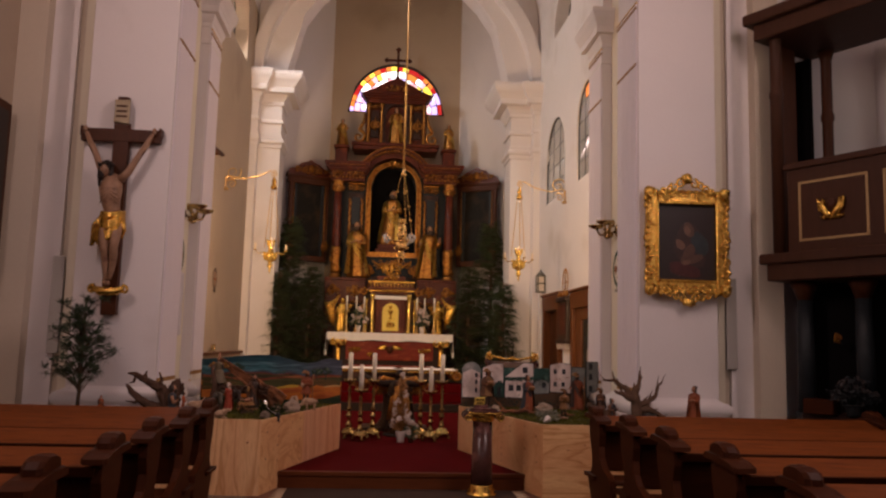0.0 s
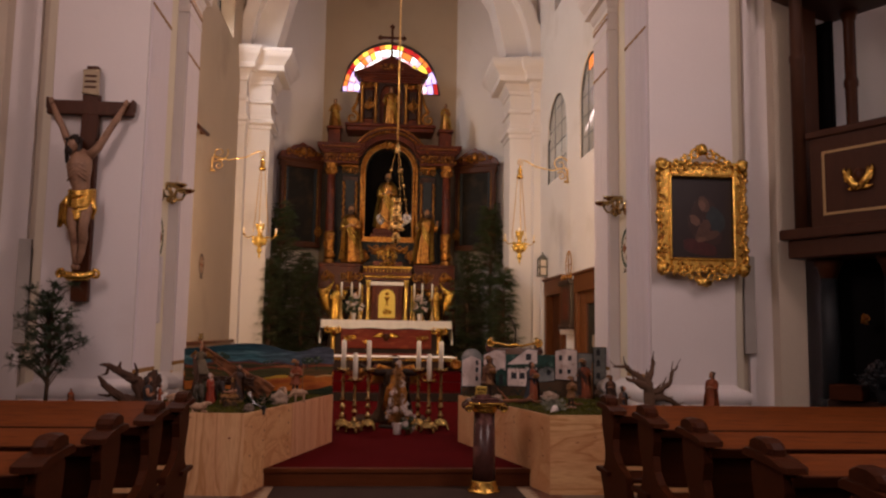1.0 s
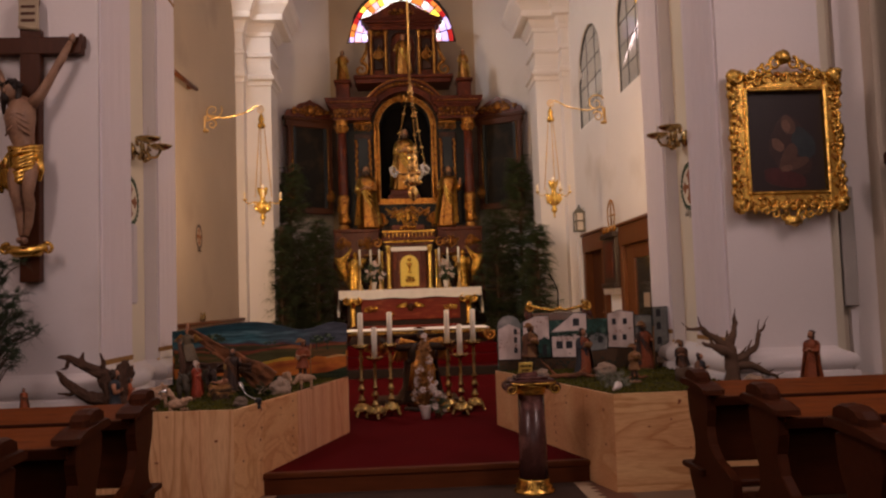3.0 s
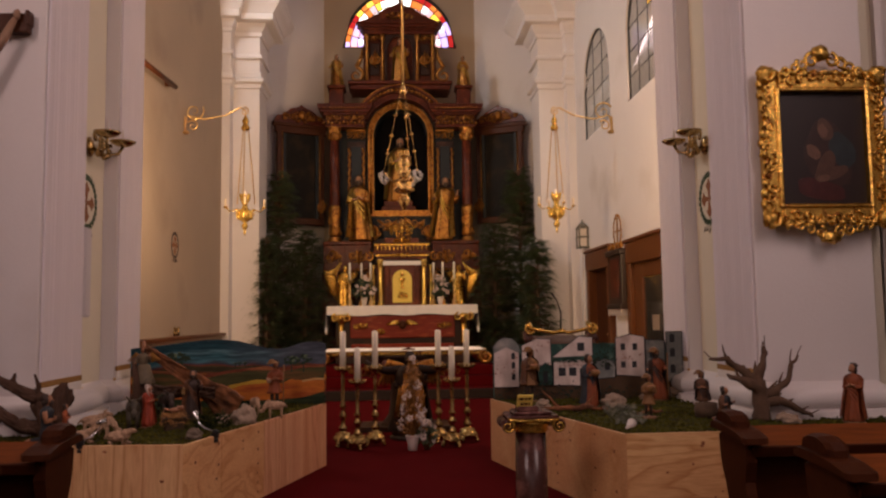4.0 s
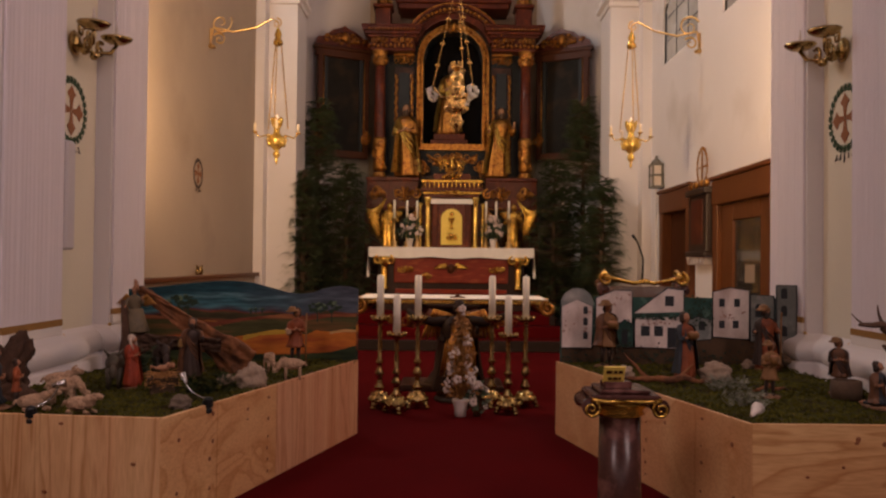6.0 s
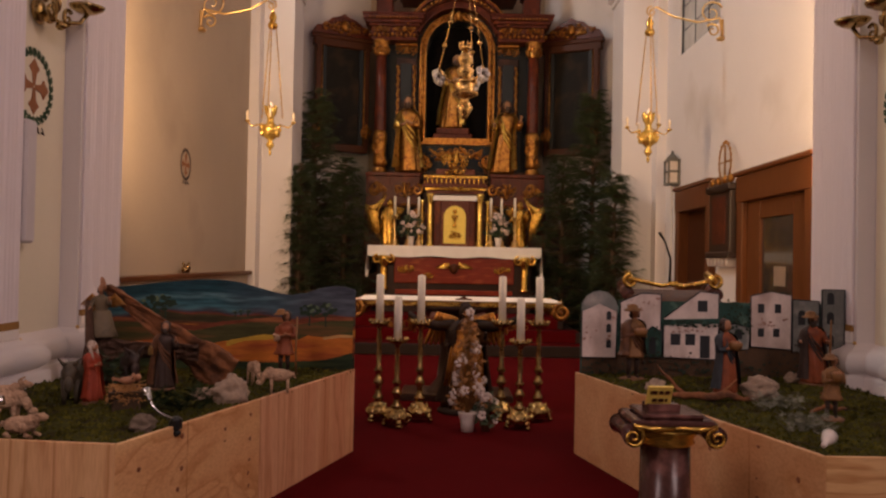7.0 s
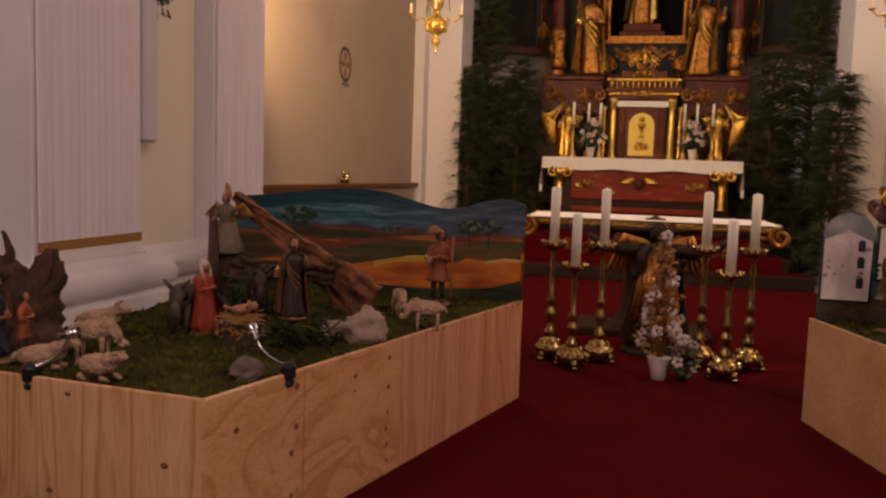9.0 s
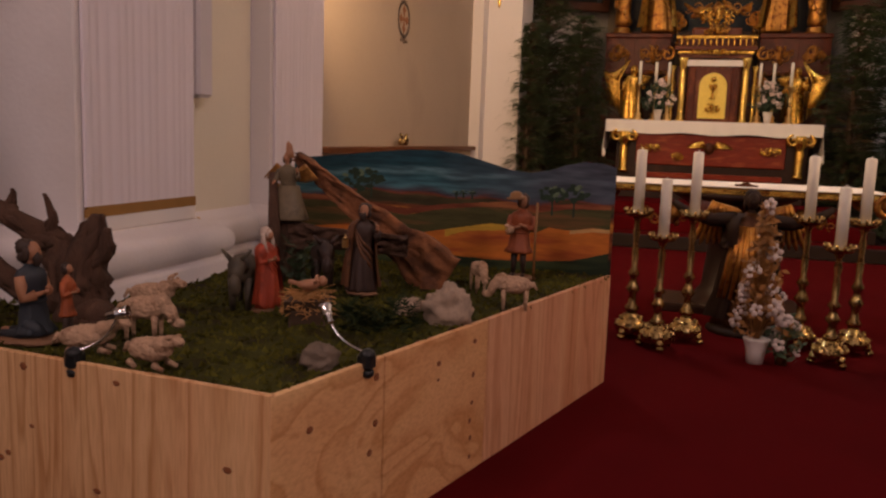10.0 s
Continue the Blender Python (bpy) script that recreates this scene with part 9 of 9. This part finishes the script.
for k in range(24):
    a0, a1 = 7.5 * k, 7.5 * (k + 1)
    for j, (r0, r1) in enumerate(((0.0, 0.3), (0.3, 0.62), (0.62, 0.95), (0.95, 1.12), (1.12, 1.265))):
        o, i = arc(0, 7.62, r1, a0, a1, 1), arc(0, 7.62, r0, a1, a0, 1)
        q = [(x, 7.62 + (z - 7.62) * 1.065) for x, z in o + (i if r0 > 0 else i[:1])]
        pick = rnd.choice(([0, 0, 1, 4], [0, 0, 5, 5], [0, 0, 1, 5, 4], [0, 1, 0, 5, 3], [2, 3, 2, 1])[j] if 3 < k < 20 else ([4, 0], [4, 5, 0], [4, 5, 0], [5, 4, 0], [4, 3, 2])[j])
        pane = part("pane", Geo().prism(q, 19.375, 19.385, "xz"), STAIN[pick], w)
        pane.visible_shadow = False

# ---- doors and shrine on the right chancel wall ----
DARKGLASS = mat("dark_glass", (0.05, 0.04, 0.032), 0.08, vary=0.3, spec=0.6)
for name, y0, y1, zt, lab, kind in (("door_1", 13.88, 15.15, 2.52, "dark open wooden doorway with a brown frame", 0), ("door_2", 11.05, 12.70, 2.48, "wide brown wooden door with a dark glazed panel", 1)):
    d = tagged(new(name), lab, "door", "", "structure")
    g = Geo()
    g.box(3.16, y0 - 0.12, 0.17, 3.40, y0 + 0.05, zt, 0.01).box(3.16, y1 - 0.05, 0.17, 3.40, y1 + 0.12, zt, 0.01)
    g.box(3.15, y0 - 0.126, zt - 0.22, 3.41, y1 + 0.126, zt + 0.08, 0.012).box(3.12, y0 - 0.16, zt + 0.08, 3.40, y1 + 0.16, zt + 0.13, 0.012)
    part("door_frame", g, DOORWOOD, d, "brown moulded door frame")
    if kind:
        g = Geo().box(3.22, y0 + 0.05, 0.17, 3.28, y0 + 0.42, zt - 0.22, 0.008).box(3.22, y1 - 0.42, 0.17, 3.28, y1 - 0.05, zt - 0.22, 0.008)
        g.box(3.22, y0 + 0.42, 0.17, 3.28, y1 - 0.42, 0.6, 0.008).box(3.22, y0 + 0.42, zt - 0.42, 3.28, y1 - 0.42, zt - 0.22, 0.008)
        leaf = part("door_leaf", g, DOORWOOD, d, "brown wooden door leaf")
        part("glass_panel", Geo().box(3.245, y0 + 0.42, 0.6, 3.255, y1 - 0.42, zt - 0.42), DARKGLASS, leaf, "dark reflecting glass")
        # flat pale rectangle that imitates a reflection in the dark glass
        part("reflected_patch", Geo().box(3.236, y0 + 0.62, 1.35, 3.24, y0 + 0.9, 1.55), mat("dim_reflection_tone", (0.30, 0.22, 0.16), 0.8, vary=0.1), leaf, "pale rectangle painted as a reflection in the glass")
    else:
        part("door_leaf", Geo().box(3.30, y0 + 0.05, 0.17, 3.35, y1 - 0.05, zt - 0.22, 0.008), DARKWOOD, d, "dark wooden door leaf")
        part("handle", Geo().tube([(3.26, y0 + 0.2, 1.25), (3.22, y0 + 0.2, 1.25), (3.22, y0 + 0.32, 1.25)], 0.012, 6), BRASS, d)
sh = thing("wall_shrine", "dark carved wall shrine with a gilt openwork oval on top", "shrine", (3.22, 13.22, 1.62))
SHRINE = mat("shrine_black_brown", (0.030, 0.014, 0.009), 0.4, vary=0.3)
part("case", Geo().box(-0.12, -0.36, 0.08, 0.03, 0.36, 0.82, 0.015).box(-0.16, -0.40, 0.80, 0.03, 0.40, 0.88, 0.012).box(-0.16, -0.40, 0.02, 0.03, 0.40, 0.09, 0.012), SHRINE, sh, "dark carved case")
part("recess", Geo().box(-0.128, -0.22, 0.18, -0.12, 0.22, 0.74), REDMARBLE, sh, "reddish inner panel")
g = Geo()
for k in range(6):
    g.prism([(-0.32 + 0.13 * k, 0.02), (-0.20 + 0.13 * k, 0.02), (-0.26 + 0.13 * k, -0.08)], -0.12, 0.0, "yz")
part("lower_fringe", g, POT, sh, "pale scalloped fringe")
g = Geo()
for k in range(20):
    a, b = 2 * math.pi * k / 20, 2 * math.pi * (k + 1) / 20
    g.tube([(-0.06, 0.20 * math.sin(a), 1.16 + 0.22 * math.cos(a)), (-0.06, 0.20 * math.sin(b), 1.16 + 0.22 * math.cos(b))], 0.009, 6)
    g.blob((-0.06, 0.21 * math.sin(a), 1.16 + 0.24 * math.cos(a)), (0.012, 0.014, 0.026), 6, 4, 0.4, k)
g.tube([(-0.06, 0, 0.95), (-0.06, 0, 1.36)], 0.012, 6).tube([(-0.06, -0.17, 1.16), (-0.06, 0.17, 1.16)], 0.012, 6)
for k in (-0.3, -0.12, 0.12, 0.3):
    g.blob((-0.1, k, 0.93), (0.04, 0.08, 0.06), 7, 5, 0.4, 2)
part("oval_crest", g, OLDGOLD, sh, "gilt openwork oval crest")
LANTERN = mat("lantern_metal", (0.16, 0.15, 0.13), 0.4, metal=0.5, vary=0.2)
ln = thing("wall_lantern", "grey metal lantern on the chancel wall", "lantern", (3.16, 15.45, 2.72))
g = Geo()
for y in (-0.11, 0.11):
    for x in (-0.08, 0.06):
        g.box(x - 0.012, y - 0.012, 0, x + 0.012, y + 0.012, 0.36)
for z in (0.0, 0.18, 0.34):
    g.box(-0.095, -0.125, z, 0.085, 0.125, z + 0.03, 0.004)
g.lathe([(0.1, 0.37), (0.06, 0.43), (0.02, 0.46), (0.02, 0.5)], (0, 0, 0), 8)
part("cage", g, LANTERN, ln)
part("glass", Geo().box(-0.07, -0.1, 0.03, 0.05, 0.1, 0.34), POT, ln, "milky glass")
part("pole", Geo().tube([(0.0, 0, 0), (0.0, 0, -2.5)], 0.018, 8), POT, ln, "long grey carrying pole")
# rod on the left wall and small ornament on the ledge
rod = thing("wall_rod", "short dark wooden curtain rod high on the wall", "rod", (-3.16, 12.1, 4.76))
part("bar", Geo().tube([(0, -0.7, -0.03), (0, 0.7, 0.06)], 0.035, 8), DARKWOOD, rod)
part("bracket", Geo().box(-0.1, -0.55, -0.04, 0.0, -0.5, 0.02, 0.004).box(-0.1, 0.5, 0.02, 0.0, 0.55, 0.08, 0.004), DARKWOOD, rod)
g = Geo()
for s in (-1, 1):
    scroll(g, (0, s * 0.10, 0.06), 0.06, 1.3, 0.018, "yz", s, 1.57)
g.blob((0, 0, 0.04), (0.02, 0.04, 0.035), 8, 6, 0.3)
solid("ledge_ornament", g, DARKBRASS, "small gilt scrolled ornament on the wooden ledge", "ornament", (-3.18, 13.1, 1.335))

# ---- wooden oratory beside the right pier ----
LOG = mat("oratory_wood", (0.062, 0.0235, 0.0115), 0.5, spec=0.2, vary=0.25, scale=3, stretch=(5, 5, 1))
orat = thing("oratory_balcony", "dark wooden oratory balcony with posts, canopy and panelled parapet", "balcony", (4.50, 7.55, 0), -61)
# local x runs along the parapet towards the nave, local y into the balcony
part("floor_beam", Geo().box(-0.25, -0.10, 2.42, 2.6, 0.9, 2.62, 0.01).box(-0.32, -0.16, 2.62, 2.6, 0.9, 2.74, 0.015), LOG, orat, "moulded floor beam")
g = Geo().box(0.02, -0.06, 2.74, 2.6, -0.01, 3.72, 0.006)
par = part("parapet", g, LOG, orat, "panelled parapet")
g = Geo().box(-0.02, -0.09, 3.72, 2.6, 0.03, 3.80, 0.012)
part("hand_rail", g, LOG, orat)
g = Geo()
for x0 in (0.16, 1.14):
    for a, b, c, d in ((0, 0, 0.82, 0.03), (0, 0.67, 0.82, 0.70), (0, 0, 0.03, 0.70), (0.79, 0, 0.82, 0.70)):
        g.box(x0 + a, -0.068, 2.86 + b, x0 + c, -0.058, 2.86 + d, 0.002)
part("gilt_line", g, mat("dull_gilt_line", (0.42, 0.28, 0.13), 0.5, metal=0.4, vary=0.2), par, "thin dull gilt border lines")
for x0 in (0.57, 1.55):
    g = Geo()
    for s in (-1, 1):
        g.tube([(x0 - s * 0.05, -0.08, 3.10), (x0 + s * 0.05, -0.09, 3.14), (x0 + s * 0.11, -0.085, 3.23), (x0 + s * 0.10, -0.08, 3.32)], [0.026, 0.046, 0.044, 0.018], 8)
        for k in range(3):
            g.tube([(x0 + s * (0.06 + 0.02 * k), -0.095, 3.15 + 0.05 * k), (x0 + s * (0.13 + 0.012 * k), -0.10, 3.19 + 0.05 * k), (x0 + s * (0.16 - 0.01 * k), -0.09, 3.26 + 0.04 * k)], [0.016, 0.020, 0.005], 6)
        g.tube([(x0, -0.085, 3.15), (x0 + s * 0.09, -0.085, 3.10), (x0 + s * 0.14, -0.08, 3.12)], [0.030, 0.026, 0.010], 6)
    g.blob((x0 + 0.01, -0.09, 3.11), (0.07, 0.025, 0.03), 10, 6, 0.4, 2, None, 0.2)
    part("gilt_wings", g, GOLD, par, "gilt crossed ornament")
    part("boss", Geo().blob((x0, -0.085, 3.245), (0.055, 0.04, 0.07), 10, 8, 0.2), DARKWOOD, par, "round dark carved boss")
for x in (-0.12, 2.0):
    part("post", Geo().lathe([(0.075, 0), (0.075, 1.9), (0.085, 1.92), (0.085, 1.97), (0.07, 2.0), (0.07, 2.62), (0.09, 2.66)], (x, -0.02, 2.74), 14), LOG, orat, "turned wooden post")
part("rear_post", Geo().lathe([(0.085, 0), (0.085, 0.08), (0.065, 0.12), (0.065, 1.7), (0.08, 1.74), (0.08, 1.80), (0.065, 1.84), (0.065, 2.5), (0.10, 2.62)], (0.06, 0.77, 2.74), 14), DARKWOOD, orat)
part("canopy", Geo().box(-0.3, -0.2, 5.38, 2.7, 0.95, 5.58, 0.012).box(-0.4, -0.28, 5.58, 2.7, 0.95, 5.72, 0.015), LOG, orat, "flat moulded wooden canopy")
part("side_screen", Geo().box(-0.22, 0.0, 2.74, -0.17, 0.55, 3.72, 0.006).box(-0.22, 0.05, 3.72, -0.19, 0.5, 5.38), DARKWOOD, orat, "dark side screen")
# added black sheet: stands in for the darkness between the posts
part("dark_gap_sheet", Geo().box(-0.62, 0.86, 2.74, -0.22, 0.92, 5.38), BLACK, orat, "black sheet added for the dark gap behind the posts")
# dark altar below the oratory
sa = thing("side_altar", "dark side altar with grey marble columns under the oratory", "side altar", (4.46, 7.55, 0), -61)
# the darkness under the balcony is a near-black sheet at the back
part("dark_back_sheet", Geo().box(-0.2, 0.55, 0, 2.4, 0.62, 2.42), BLACK, sa, "black sheet put in for the shade under the oratory")
for x in (0.05, 0.75, 1.4):
    c = part("column", Geo().lathe([(0.10, 0.9), (0.095, 1.6), (0.085, 2.2)], (x, 0.25, 0), 14), GREYGREEN, sa, "grey marble column")
    part("base", Geo().lathe([(0.14, 0), (0.14, 0.8), (0.12, 0.84), (0.13, 0.9)], (x, 0.25, 0), 14), GREYGREEN, c)
    part("capital", Geo().lathe([(0.085, 2.2), (0.12, 2.32), (0.15, 2.36), (0.15, 2.42)], (x, 0.25, 0), 14), DARKWOOD, c)
part("mensa", Geo().box(0.15, -0.05, 0, 2.3, 0.5, 0.92, 0.02), DARKMARBLE, sa)
part("gilt_detail", foliage_ornament(Geo(), (0.42, 0.3, 1.75), 0.07, 0.16, 91), OLDGOLD, sa, "dim gilt carving")
g = Geo().box(-0.16, -0.12, 0, 0.16, 0.12, 0.16, 0.01)
solid("wooden_box", g, PEW, "small orange-brown wooden box on the side altar", "box", (4.60, 7.15, 0.92), -50)
# petals and leaves are coloured dark to carry the shade under the oratory
flowers("flower_arrangement", "pale flower arrangement on the side altar, coloured dark for shade", (4.78, 6.85, 0.92), 0.42, 0.24, 50, 9, 0.1, 0.12, False, GREYGREEN, GREYGREEN, mat("shaded_petals", (0.055, 0.042, 0.04), 0.8, vary=0.2))

# grey panels fixed beside the piers
GREYBOARD = mat("grey_board", (0.40, 0.37, 0.33), 0.7, vary=0.1)
for s in (-1, 1):
    solid("heater_panel", Geo().box(-0.065, -0.02, 0, 0.065, 0.02, 1.10, 0.008).box(-0.02, 0.015, 0.1, 0.02, 0.045, 1.0), GREYBOARD, "narrow grey panel heater fixed beside the pier", "heater", (s * 3.95, 7.955, 1.36), 0, "panel heaters")
fp = thing("dark_picture", "dark framed picture on the nave wall", "painting", (-4.60, 7.45, 2.25))
part("frame", Geo().box(0.0, -0.35, 0, 0.06, 0.35, 1.9, 0.012), DARKWOOD, fp, "dark wooden frame")
part("canvas", Geo().box(0.055, -0.27, 0.1, 0.064, 0.27, 1.8), CANV, fp, "dark painted canvas")
